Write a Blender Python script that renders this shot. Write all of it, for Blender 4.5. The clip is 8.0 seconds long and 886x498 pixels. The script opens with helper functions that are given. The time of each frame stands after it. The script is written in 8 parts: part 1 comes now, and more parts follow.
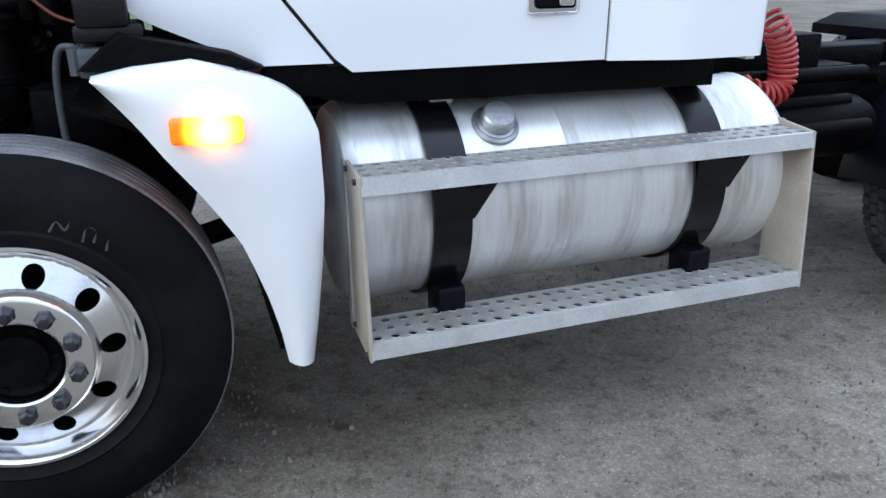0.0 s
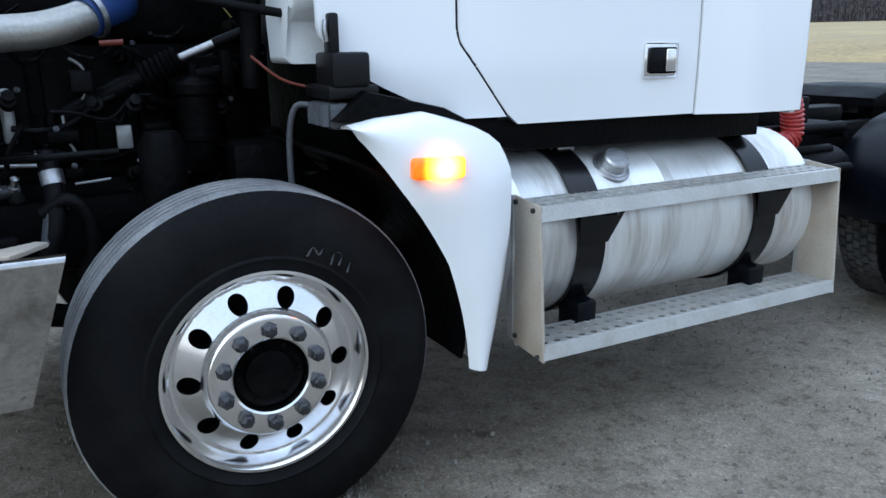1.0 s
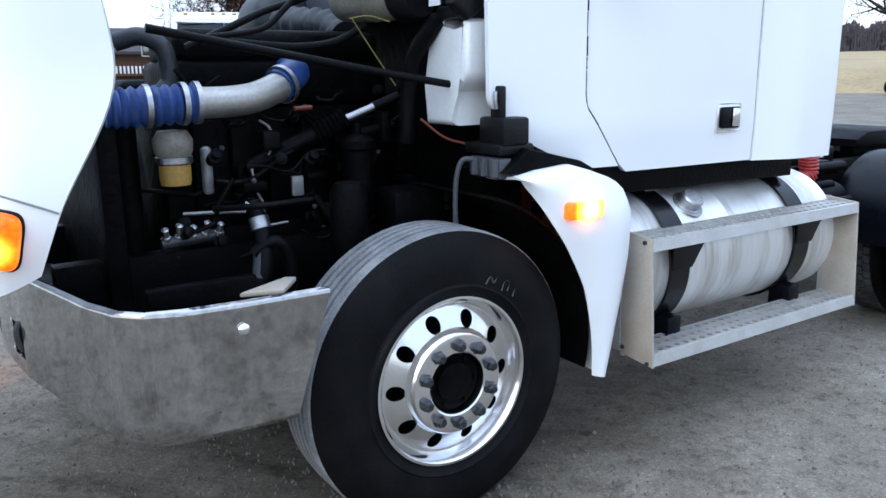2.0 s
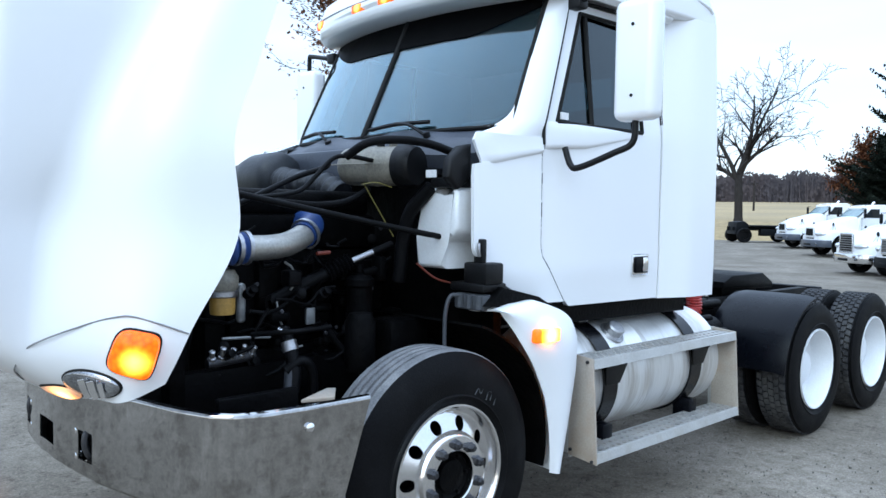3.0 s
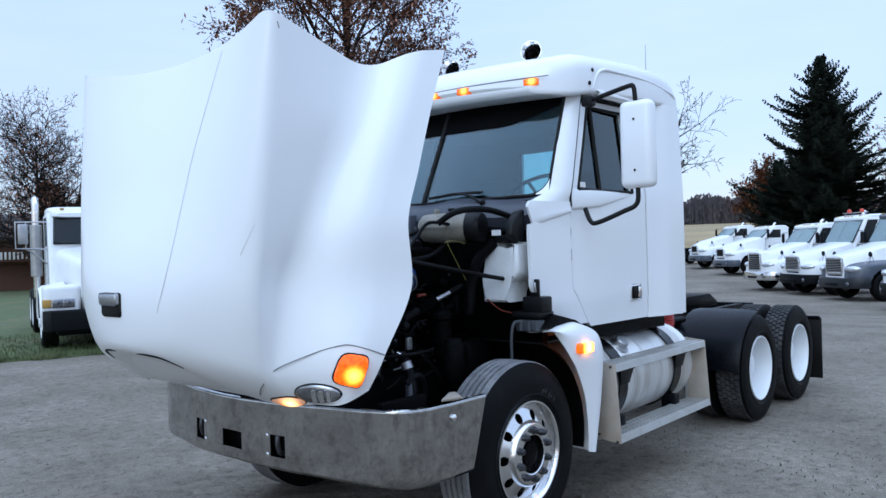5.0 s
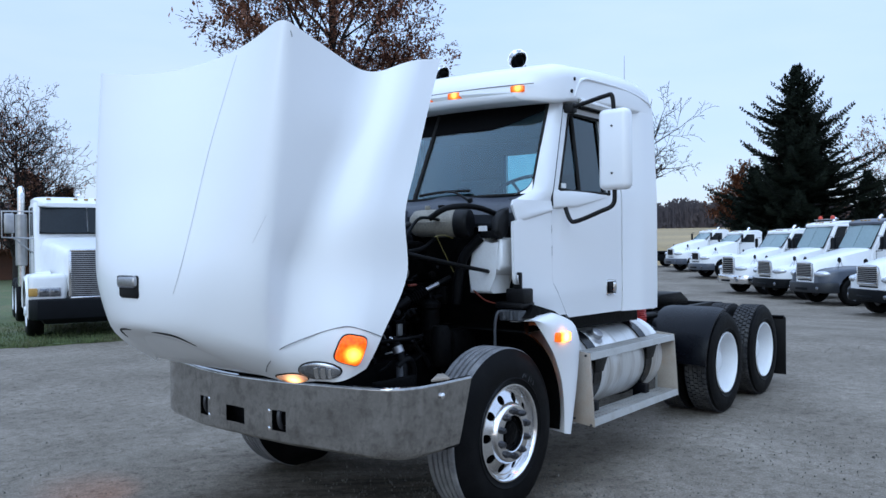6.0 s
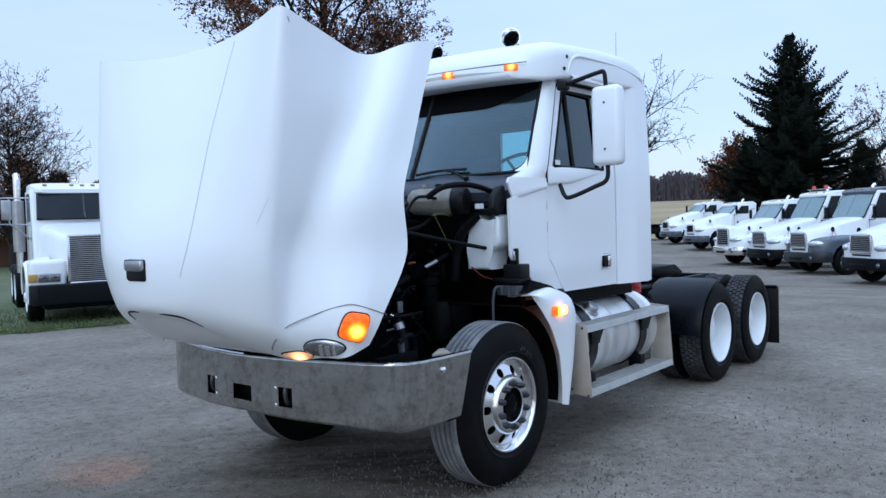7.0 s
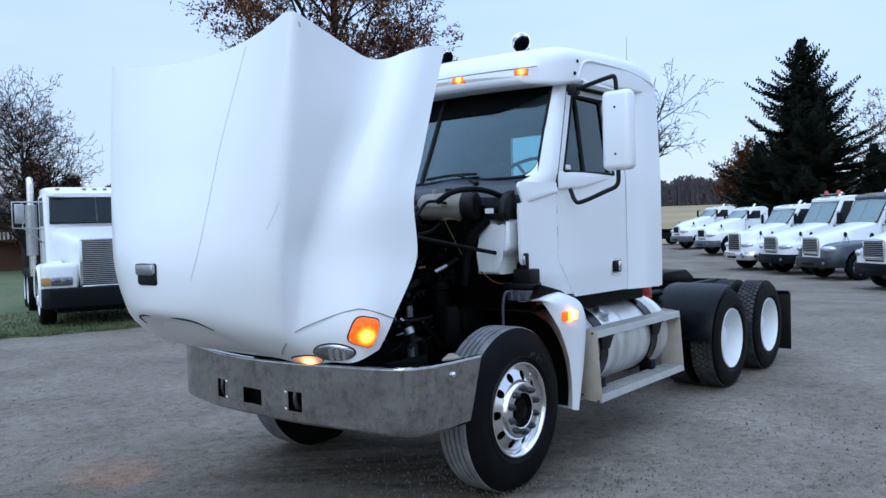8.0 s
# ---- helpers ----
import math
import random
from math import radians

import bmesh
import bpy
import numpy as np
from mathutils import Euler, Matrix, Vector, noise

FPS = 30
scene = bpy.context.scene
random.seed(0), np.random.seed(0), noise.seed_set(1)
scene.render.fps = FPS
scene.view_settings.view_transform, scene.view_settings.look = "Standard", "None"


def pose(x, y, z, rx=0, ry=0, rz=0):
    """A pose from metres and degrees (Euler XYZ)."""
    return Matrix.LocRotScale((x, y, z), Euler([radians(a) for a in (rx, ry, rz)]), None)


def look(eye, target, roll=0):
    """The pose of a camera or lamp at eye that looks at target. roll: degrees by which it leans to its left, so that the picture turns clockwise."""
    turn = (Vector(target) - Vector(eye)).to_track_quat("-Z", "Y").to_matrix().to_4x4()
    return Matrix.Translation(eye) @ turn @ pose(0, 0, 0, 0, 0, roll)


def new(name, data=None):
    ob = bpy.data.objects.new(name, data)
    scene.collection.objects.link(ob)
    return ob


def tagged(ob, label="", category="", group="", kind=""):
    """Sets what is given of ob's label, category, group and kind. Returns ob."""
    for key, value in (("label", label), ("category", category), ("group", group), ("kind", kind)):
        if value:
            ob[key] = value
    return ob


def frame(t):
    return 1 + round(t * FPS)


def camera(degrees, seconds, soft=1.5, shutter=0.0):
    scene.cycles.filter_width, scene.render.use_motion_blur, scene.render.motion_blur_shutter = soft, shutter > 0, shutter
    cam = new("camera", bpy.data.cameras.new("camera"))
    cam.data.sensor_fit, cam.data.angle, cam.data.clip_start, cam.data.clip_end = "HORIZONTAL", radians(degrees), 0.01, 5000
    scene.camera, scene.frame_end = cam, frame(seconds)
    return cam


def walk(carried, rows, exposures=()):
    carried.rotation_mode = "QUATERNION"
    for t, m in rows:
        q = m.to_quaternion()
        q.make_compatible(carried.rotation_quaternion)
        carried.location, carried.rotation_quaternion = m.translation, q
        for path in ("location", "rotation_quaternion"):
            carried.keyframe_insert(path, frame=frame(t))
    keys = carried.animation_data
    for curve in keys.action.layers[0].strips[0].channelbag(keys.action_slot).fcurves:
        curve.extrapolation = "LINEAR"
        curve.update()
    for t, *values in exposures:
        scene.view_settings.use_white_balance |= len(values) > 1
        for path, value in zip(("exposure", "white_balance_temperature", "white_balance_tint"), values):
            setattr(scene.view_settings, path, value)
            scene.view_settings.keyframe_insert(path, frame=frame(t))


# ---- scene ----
cam = camera(59.5, 8.0)
PATH = [
    (0, (0.444, -1.882, 1.456), (1.055, -0.112, 0.753), -0.8),
    (0.5, (-0.053, -2.01, 1.468), (0.677, -0.245, 0.875), -4.3),
    (1, (-0.557, -1.955, 1.425), (0.362, -0.253, 0.917), -0.7),
    (1.2, (-0.748, -1.937, 1.466), (0.157, -0.22, 0.981), 1.0),
    (2.3, (-1.707, -2.037, 1.614), (-0.505, -0.478, 1.259), 0.0),
    (2.5, (-1.873, -2.145, 1.651), (-0.597, -0.622, 1.415), 0.9),
    (3, (-2.289, -2.234, 1.635), (-0.924, -0.775, 1.543), 0.9),
    (3.5, (-2.708, -2.304, 1.701), (-1.272, -0.913, 1.628), -1.4),
    (4, (-3.085, -2.383, 1.688), (-1.599, -1.044, 1.682), 0.3),
    (4.2, (-3.239, -2.47, 1.641), (-1.757, -1.128, 1.68), -1.5),
    (5.3, (-3.905, -2.509, 1.759), (-2.379, -1.217, 1.743), -1.0),
    (5.5, (-3.974, -2.555, 1.748), (-2.428, -1.287, 1.742), -0.3),
    (6, (-4.092, -2.671, 1.705), (-2.545, -1.404, 1.696), -0.5),
    (6.5, (-4.157, -2.721, 1.709), (-2.604, -1.462, 1.663), -1.0),
    (7, (-4.186, -2.728, 1.709), (-2.633, -1.469, 1.642), -1.7),
    (7.5, (-4.188, -2.727, 1.715), (-2.64, -1.463, 1.647), -1.8),
    (8, (-4.185, -2.728, 1.711), (-2.648, -1.449, 1.656), -1.6),
]
walk(cam, [(t, look(eye, target, roll)) for t, eye, target, roll in PATH], exposures=[(0, 0.58, 7350, 10), (0.5, 0.54, 7350, 10), (1, 0.44, 7000, 6), (1.2, 0.48, 7000, 7), (2.3, 0.72, 7000, 10), (2.5, 0.72, 7000, 10), (3, 0.62, 6900, 6),
    (3.5, 0.24, 6500, 6), (4, 0.22, 6750, 10), (5.5, 0.02, 6460, 9), (8, 0.02, 6420, 9)])

# ---- world, sun ----
world = bpy.data.worlds.new("overcast_dusk")
scene.world = world
world.use_nodes = True
wn = world.node_tree.nodes
wl = world.node_tree.links
wn.clear()
SUN_EL, SUN_AZ = radians(34), radians(250)
sky = wn.new("ShaderNodeTexSky")
sky.sky_type = "NISHITA"
sky.sun_disc = False
sky.sun_elevation = SUN_EL
sky.sun_rotation = SUN_AZ
sky_bg = wn.new("ShaderNodeBackground")
sky_bg.inputs[1].default_value = 0.05
wl.new(sky.outputs[0], sky_bg.inputs[0])
# a closed cloud deck, paler low down, with faint banks
wtc = wn.new("ShaderNodeTexCoord")
wsep = wn.new("ShaderNodeSeparateXYZ")
wl.new(wtc.outputs["Generated"], wsep.inputs[0])
wmap = wn.new("ShaderNodeMapping")
wmap.inputs["Scale"].default_value = (1.2, 1.2, 6.0)
wl.new(wtc.outputs["Generated"], wmap.inputs[0])
wnoise = wn.new("ShaderNodeTexNoise")
wnoise.inputs["Scale"].default_value = 2.2
wnoise.inputs["Detail"].default_value = 5
wl.new(wmap.outputs[0], wnoise.inputs["Vector"])
wramp = wn.new("ShaderNodeValToRGB")
wramp.color_ramp.elements[0].position, wramp.color_ramp.elements[1].position = 0.3, 0.7
wramp.color_ramp.elements[0].color = (0.518, 0.722, 1.10, 1)
wramp.color_ramp.elements[1].color = (0.628, 0.802, 1.15, 1)
wl.new(wnoise.outputs[0], wramp.inputs[0])
cloud_bg = wn.new("ShaderNodeBackground")
wgrad = wn.new("ShaderNodeMapRange")
wgrad.inputs[1].default_value, wgrad.inputs[2].default_value = 0.0, 0.9
wgrad.inputs[3].default_value, wgrad.inputs[4].default_value = 0.62, 1.25
wl.new(wsep.outputs[2], wgrad.inputs[0])
whigh = wn.new("ShaderNodeMapRange")
whigh.interpolation_type = "SMOOTHSTEP"
whigh.inputs[1].default_value, whigh.inputs[2].default_value = 0.45, 0.95
whigh.inputs[3].default_value, whigh.inputs[4].default_value = 0.0, 0.8
wl.new(wsep.outputs[2], whigh.inputs[0])
wsum = wn.new("ShaderNodeMath")
wl.new(wgrad.outputs[0], wsum.inputs[0])
wl.new(whigh.outputs[0], wsum.inputs[1])
wl.new(wsum.outputs[0], cloud_bg.inputs[1])
# the haze near the horizon is a little warmer than the deck overhead
whaze = wn.new("ShaderNodeMapRange")
whaze.interpolation_type = "SMOOTHSTEP"
whaze.inputs[1].default_value, whaze.inputs[2].default_value = 0.0, 0.5
whaze.inputs[3].default_value, whaze.inputs[4].default_value = 1.0, 0.0
wl.new(wsep.outputs[2], whaze.inputs[0])
wwarm = wn.new("ShaderNodeMix")
wwarm.data_type, wwarm.blend_type = "RGBA", "MULTIPLY"
wwarm.inputs[7].default_value = (1.07, 1.02, 1.01, 1)
wl.new(whaze.outputs[0], wwarm.inputs[0])
wl.new(wramp.outputs[0], wwarm.inputs[6])
wl.new(wwarm.outputs[2], cloud_bg.inputs[0])
wadd = wn.new("ShaderNodeAddShader")
wl.new(sky_bg.outputs[0], wadd.inputs[0])
wl.new(cloud_bg.outputs[0], wadd.inputs[1])
wout = wn.new("ShaderNodeOutputWorld")
wl.new(wadd.outputs[0], wout.inputs[0])

sun_data = bpy.data.lights.new("sun", "SUN")
sun_data.energy = 0.8
sun_data.angle = radians(40)
sun_data.color = (0.60, 0.83, 0.99)
sun = new("sun", sun_data)
sun.matrix_world = look((-14, -5, 10), (0, 0, 0))


# the beam of the hood's other fog lamp, which the tilted hood turns to the ground
beam_data = bpy.data.lights.new("fog_beam", "SPOT")
beam_data.energy = 32
beam_data.color = (1.0, 0.30, 0.04)
beam_data.spot_size = radians(38)
beam_data.spot_blend = 1.0
beam_data.shadow_soft_size = 0.03
beam = new("fog_beam", beam_data)
beam.matrix_world = look((-1.50, 1.95, 0.98), (-1.45, 2.72, 0))

# ---- materials ----
def material(name, base, rough=0.5, metal=0.0, vary=0.15, scale=6.0, bump=0.0, bump_scale=80.0, coat=0.0, spec=0.5, dirt=None, dirt_amount=0.0, dirt_scale=2.5, stretch=(1, 1, 1)):
    """Principled surface with coarse and fine variation, an optional dirt layer with its own shape, and fine relief."""
    m = bpy.data.materials.new(name)
    m.use_nodes = True
    nt, ln = m.node_tree.nodes, m.node_tree.links
    bsdf = nt["Principled BSDF"]
    bsdf.inputs["Metallic"].default_value = metal
    bsdf.inputs["Specular IOR Level"].default_value = spec
    bsdf.inputs["Coat Weight"].default_value = coat
    bsdf.inputs["Coat Roughness"].default_value = 0.08
    tc = nt.new("ShaderNodeTexCoord")
    mp = nt.new("ShaderNodeMapping")
    mp.inputs["Scale"].default_value = stretch
    ln.new(tc.outputs["Object"], mp.inputs[0])
    n1 = nt.new("ShaderNodeTexNoise")
    n1.inputs["Scale"].default_value = scale
    n1.inputs["Detail"].default_value = 6
    ln.new(mp.outputs[0], n1.inputs["Vector"])
    n2 = nt.new("ShaderNodeTexNoise")
    n2.inputs["Scale"].default_value = scale * 14
    n2.inputs["Detail"].default_value = 3
    ln.new(mp.outputs[0], n2.inputs["Vector"])
    add = nt.new("ShaderNodeMath")
    add.operation = "ADD"
    ln.new(n1.outputs[0], add.inputs[0])
    ln.new(n2.outputs[0], add.inputs[1])
    r = nt.new("ShaderNodeMapRange")
    r.inputs[1].default_value, r.inputs[2].default_value = 0.7, 1.3
    r.inputs[3].default_value, r.inputs[4].default_value = 1 - vary, 1 + vary
    ln.new(add.outputs[0], r.inputs[0])
    mul = nt.new("ShaderNodeVectorMath")
    mul.operation = "SCALE"
    mul.inputs[0].default_value = base
    ln.new(r.outputs[0], mul.inputs["Scale"])
    colour = mul.outputs[0]
    if dirt:
        n3 = nt.new("ShaderNodeTexNoise")
        n3.inputs["Scale"].default_value = dirt_scale
        n3.inputs["Detail"].default_value = 9
        n3.inputs["Roughness"].default_value = 0.65
        ln.new(mp.outputs[0], n3.inputs["Vector"])
        dr = nt.new("ShaderNodeMapRange")
        dr.inputs[1].default_value, dr.inputs[2].default_value = 0.48, 0.72
        dr.inputs[4].default_value = dirt_amount
        ln.new(n3.outputs[0], dr.inputs[0])
        mix = nt.new("ShaderNodeMix")
        mix.data_type = "RGBA"
        mix.inputs[7].default_value = (*dirt, 1)
        ln.new(dr.outputs[0], mix.inputs[0])
        ln.new(colour, mix.inputs[6])
        colour = mix.outputs[2]
    ln.new(colour, bsdf.inputs["Base Color"])
    rr = nt.new("ShaderNodeMapRange")
    rr.inputs[1].default_value, rr.inputs[2].default_value = 0.3, 0.7
    rr.inputs[3].default_value, rr.inputs[4].default_value = rough * 0.85, min(1, rough * 1.15)
    ln.new(n1.outputs[0], rr.inputs[0])
    if vary:
        ln.new(rr.outputs[0], bsdf.inputs["Roughness"])
    else:
        bsdf.inputs["Roughness"].default_value = rough
    if bump:
        nb = nt.new("ShaderNodeTexNoise")
        nb.inputs["Scale"].default_value = bump_scale
        nb.inputs["Detail"].default_value = 4
        ln.new(mp.outputs[0], nb.inputs["Vector"])
        bp = nt.new("ShaderNodeBump")
        bp.inputs["Strength"].default_value = bump
        bp.inputs["Distance"].default_value = 0.01
        ln.new(nb.outputs[0], bp.inputs["Height"])
        ln.new(bp.outputs[0], bsdf.inputs["Normal"])
    return m


def glass(name, tint, alpha_mix, falloff):
    """Tinted pane: part clear, part mirror-smooth gloss by Fresnel."""
    m = bpy.data.materials.new(name)
    m.use_nodes = True
    nt, ln = m.node_tree.nodes, m.node_tree.links
    nt.clear()
    clear = nt.new("ShaderNodeBsdfTransparent")
    clear.inputs[0].default_value = (*tint, 1)
    gloss = nt.new("ShaderNodeBsdfGlossy")
    gloss.inputs["Roughness"].default_value = 0.02
    gloss.inputs["Color"].default_value = (0.84, 0.96, 1, 1)
    fr = nt.new("ShaderNodeLayerWeight")
    fr.inputs[0].default_value = 0.5
    grazing = nt.new("ShaderNodeMath")
    grazing.operation = "POWER"
    grazing.inputs[1].default_value = falloff
    ln.new(fr.outputs["Facing"], grazing.inputs[0])
    amount = nt.new("ShaderNodeMapRange")
    amount.inputs[3].default_value, amount.inputs[4].default_value = alpha_mix, 0.9
    ln.new(grazing.outputs[0], amount.inputs[0])
    mx = nt.new("ShaderNodeMixShader")
    ln.new(amount.outputs[0], mx.inputs[0])
    ln.new(clear.outputs[0], mx.inputs[1])
    ln.new(gloss.outputs[0], mx.inputs[2])
    out = nt.new("ShaderNodeOutputMaterial")
    ln.new(mx.outputs[0], out.inputs[0])
    return m


def lamp_material(name, colour, strength, base, centre=None, reach=0.1, core=(1.0, 0.55, 0.12), peak=0.0):
    """A lit coloured lens: an even glow, and a hot middle round the bulb behind it."""
    m = bpy.data.materials.new(name)
    m.use_nodes = True
    nt, ln = m.node_tree.nodes, m.node_tree.links
    b = nt["Principled BSDF"]
    b.inputs["Base Color"].default_value = (*base, 1)
    b.inputs["Roughness"].default_value = 0.15
    tc = nt.new("ShaderNodeTexCoord")
    wv = nt.new("ShaderNodeTexVoronoi")
    wv.inputs["Scale"].default_value = 55
    ln.new(tc.outputs["Object"], wv.inputs["Vector"])
    mr = nt.new("ShaderNodeMapRange")
    mr.inputs[3].default_value, mr.inputs[4].default_value = strength * 1.35, strength * 0.45
    ln.new(wv.outputs[0], mr.inputs[0])
    b.inputs["Emission Color"].default_value = (*colour, 1)
    if centre is None:
        ln.new(mr.outputs[0], b.inputs["Emission Strength"])
        return m
    dist = nt.new("ShaderNodeVectorMath")
    dist.operation = "DISTANCE"
    dist.inputs[1].default_value = centre
    ln.new(tc.outputs["Object"], dist.inputs[0])
    hot = nt.new("ShaderNodeMapRange")
    hot.interpolation_type = "SMOOTHSTEP"
    hot.inputs[1].default_value, hot.inputs[2].default_value = 0.0, reach
    hot.inputs[3].default_value, hot.inputs[4].default_value = 1.0, 0.0
    ln.new(dist.outputs["Value"], hot.inputs[0])
    mix = nt.new("ShaderNodeMix")
    mix.data_type = "RGBA"
    mix.inputs[6].default_value, mix.inputs[7].default_value = (*colour, 1), (*core, 1)
    ln.new(hot.outputs[0], mix.inputs[0])
    ln.new(mix.outputs[2], b.inputs["Emission Color"])
    ma = nt.new("ShaderNodeMath")
    ma.operation = "MULTIPLY_ADD"
    ma.inputs[1].default_value = peak
    ln.new(hot.outputs[0], ma.inputs[0])
    ln.new(mr.outputs[0], ma.inputs[2])
    ln.new(ma.outputs[0], b.inputs["Emission Strength"])
    return m


WHITE = material("white_paint", (0.80, 0.81, 0.82), 0.28, vary=0.0, coat=0.5)
HOODW = material("white_hood_paint", (0.80, 0.81, 0.82), 0.36, vary=0.0, coat=0.3)
SEAM = material("seam_rubber", (0.006, 0.006, 0.006), 0.6, spec=0.2)
BLACK = material("black_plastic", (0.005, 0.005, 0.0055), 0.42, spec=0.22, vary=0.3, bump=0.2, bump_scale=150)
STRAPB = material("glossy_strap_black", (0.004, 0.004, 0.005), 0.22, spec=0.3, vary=0.3, scale=6, dirt=(0.02, 0.019, 0.018), dirt_amount=0.25, dirt_scale=5)
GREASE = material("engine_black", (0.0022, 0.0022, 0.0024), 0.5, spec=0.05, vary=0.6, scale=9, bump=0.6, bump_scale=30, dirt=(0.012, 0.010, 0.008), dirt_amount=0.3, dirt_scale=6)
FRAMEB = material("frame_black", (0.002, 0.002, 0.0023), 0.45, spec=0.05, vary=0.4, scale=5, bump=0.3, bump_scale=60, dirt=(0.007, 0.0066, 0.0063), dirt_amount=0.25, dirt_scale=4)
FENDERB = material("black_fender_plastic", (0.002, 0.0026, 0.0045), 0.28, spec=0.13, vary=0.2, scale=4, dirt=(0.010, 0.010, 0.011), dirt_amount=0.12)
RUBBER = material("tyre_rubber", (0.0042, 0.0042, 0.0046), 0.58, spec=0.085, vary=0.4, scale=7, bump=0.15, bump_scale=120, dirt=(0.018, 0.017, 0.0165), dirt_amount=0.35, dirt_scale=3)
TREAD = material("tread_rubber", (0.16, 0.16, 0.165), 0.8, vary=0.35, scale=10, bump=0.3, bump_scale=120, dirt=(0.28, 0.27, 0.25), dirt_amount=0.6, dirt_scale=5)
DTREAD = material("drive_tread_rubber", (0.035, 0.035, 0.037), 0.8, spec=0.2, vary=0.35, scale=10, bump=0.3, bump_scale=120, dirt=(0.13, 0.125, 0.115), dirt_amount=0.5, dirt_scale=5)
CHROME = material("polished_aluminium", (0.80, 0.80, 0.81), 0.14, 1.0, vary=0.06, scale=8, dirt=(0.35, 0.34, 0.33), dirt_amount=0.15, dirt_scale=5)
# dirt layer holds stains and the gravel's speckled reflection, both as colour
MIRRORC = material("mirror_chrome", (0.45, 0.44, 0.43), 0.05, 1.0, vary=0.12, scale=4, bump=0.14, bump_scale=7, dirt=(0.12, 0.108, 0.096), dirt_amount=0.6, dirt_scale=13, stretch=(1, 1, 0.9))
MIRRORG = material("mirror_glass", (0.8, 0.8, 0.8), 0.03, 1.0, vary=0.02)
STEEL = material("dull_steel", (0.42, 0.42, 0.43), 0.4, 1.0, vary=0.2, bump=0.1)
NUTS = material("nut_steel", (0.05, 0.05, 0.054), 0.4, 0.6, vary=0.4, scale=20)
TANKM = material("tank_aluminium", (0.76, 0.76, 0.75), 0.40, 0.55, vary=0.07, scale=2.5, dirt=(0.27, 0.215, 0.155), dirt_amount=0.75, dirt_scale=3.0, stretch=(2.8, 0.6, 0.28), bump=0.05)
STEPM = material("step_aluminium", (0.50, 0.50, 0.49), 0.45, 0.55, vary=0.12, scale=9, dirt=(0.32, 0.27, 0.2), dirt_amount=0.5, dirt_scale=5, bump=0.1)
RIMM = material("polished_rim", (0.80, 0.80, 0.81), 0.17, 1.0, vary=0.04, scale=8, dirt=(0.45, 0.44, 0.43), dirt_amount=0.3, dirt_scale=5)
STEPT = material("tread_aluminium", (0.40, 0.39, 0.37), 0.5, 0.5, vary=0.25, scale=12, dirt=(0.26, 0.20, 0.14), dirt_amount=0.6, dirt_scale=6, bump=0.1)
STEPC = material("end_plate_dull", (0.38, 0.335, 0.285), 0.55, 0.1, vary=0.12, scale=7, dirt=(0.36, 0.24, 0.15), dirt_amount=0.5, dirt_scale=5, bump=0.05)
CHALK = material("grey_chalk", (0.05, 0.052, 0.055), 0.9, vary=0.6, scale=60)
CREASE = material("crease_grey", (0.5, 0.5, 0.5), 0.5)
HOLE = material("tread_hole_shade", (0.015, 0.014, 0.013), 0.8)
RWHEEL = material("white_rim_paint", (0.75, 0.77, 0.79), 0.35, vary=0.05, dirt=(0.4, 0.38, 0.35), dirt_amount=0.15)
BOTTLE = material("translucent_reservoir", (0.76, 0.77, 0.77), 0.4, vary=0.05, dirt=(0.55, 0.48, 0.4), dirt_amount=0.35, dirt_scale=4)
AGED = material("aged_tank_plastic", (0.22, 0.2, 0.16), 0.45, vary=0.3, dirt=(0.1, 0.085, 0.065), dirt_amount=0.6, dirt_scale=5)
SILVER = material("charge_pipe_aluminium", (0.42, 0.41, 0.38), 0.4, 0.8, vary=0.2, dirt=(0.25, 0.22, 0.18), dirt_amount=0.5, dirt_scale=6)
BLUE = material("blue_silicone_hose", (0.014, 0.05, 0.18), 0.45, vary=0.25, scale=14, bump=0.2)
HOSE = material("black_hose_rubber", (0.0035, 0.0035, 0.004), 0.45, spec=0.10, vary=0.3, bump=0.3, bump_scale=100)
GREYP = material("grey_plastic", (0.2, 0.2, 0.205), 0.5, vary=0.15)
REDC = material("red_coil_hose", (0.42, 0.035, 0.03), 0.35, vary=0.15)
YELLOW = material("yellow_wire", (0.20, 0.17, 0.045), 0.5)
ORANGEW = material("orange_wire", (0.14, 0.022, 0.01), 0.5)
AMBERF = material("filter_amber", (0.42, 0.24, 0.06), 0.35, vary=0.2)
LABELW = material("white_label", (0.75, 0.75, 0.75), 0.6)
DUCT = material("duct_grey", (0.014, 0.016, 0.020), 0.5, vary=0.25, bump=0.2, bump_scale=60, dirt=(0.045, 0.045, 0.045), dirt_amount=0.4)
COWL = material("cowl_dark_grey", (0.045, 0.05, 0.058), 0.55, vary=0.2, bump=0.2, bump_scale=90, dirt=(0.12, 0.12, 0.12), dirt_amount=0.3)
COWLP = material("cowl_blue_grey", (0.045, 0.052, 0.068), 0.45, vary=0.2, bump=0.2, bump_scale=90, dirt=(0.10, 0.10, 0.105), dirt_amount=0.3)
PALE = material("pale_dull_metal", (0.34, 0.35, 0.35), 0.4, 0.5, vary=0.25, scale=20, dirt=(0.12, 0.11, 0.10), dirt_amount=0.4, dirt_scale=12)
INTERIOR = material("cab_interior_grey", (0.10, 0.105, 0.11), 0.7, vary=0.15)
SEATM = material("cab_seat_cloth", (0.06, 0.065, 0.075), 0.8, vary=0.2)
VISORREF = material("visor_reflection_black", (0.0015, 0.0015, 0.0017), 0.5, spec=0.04)
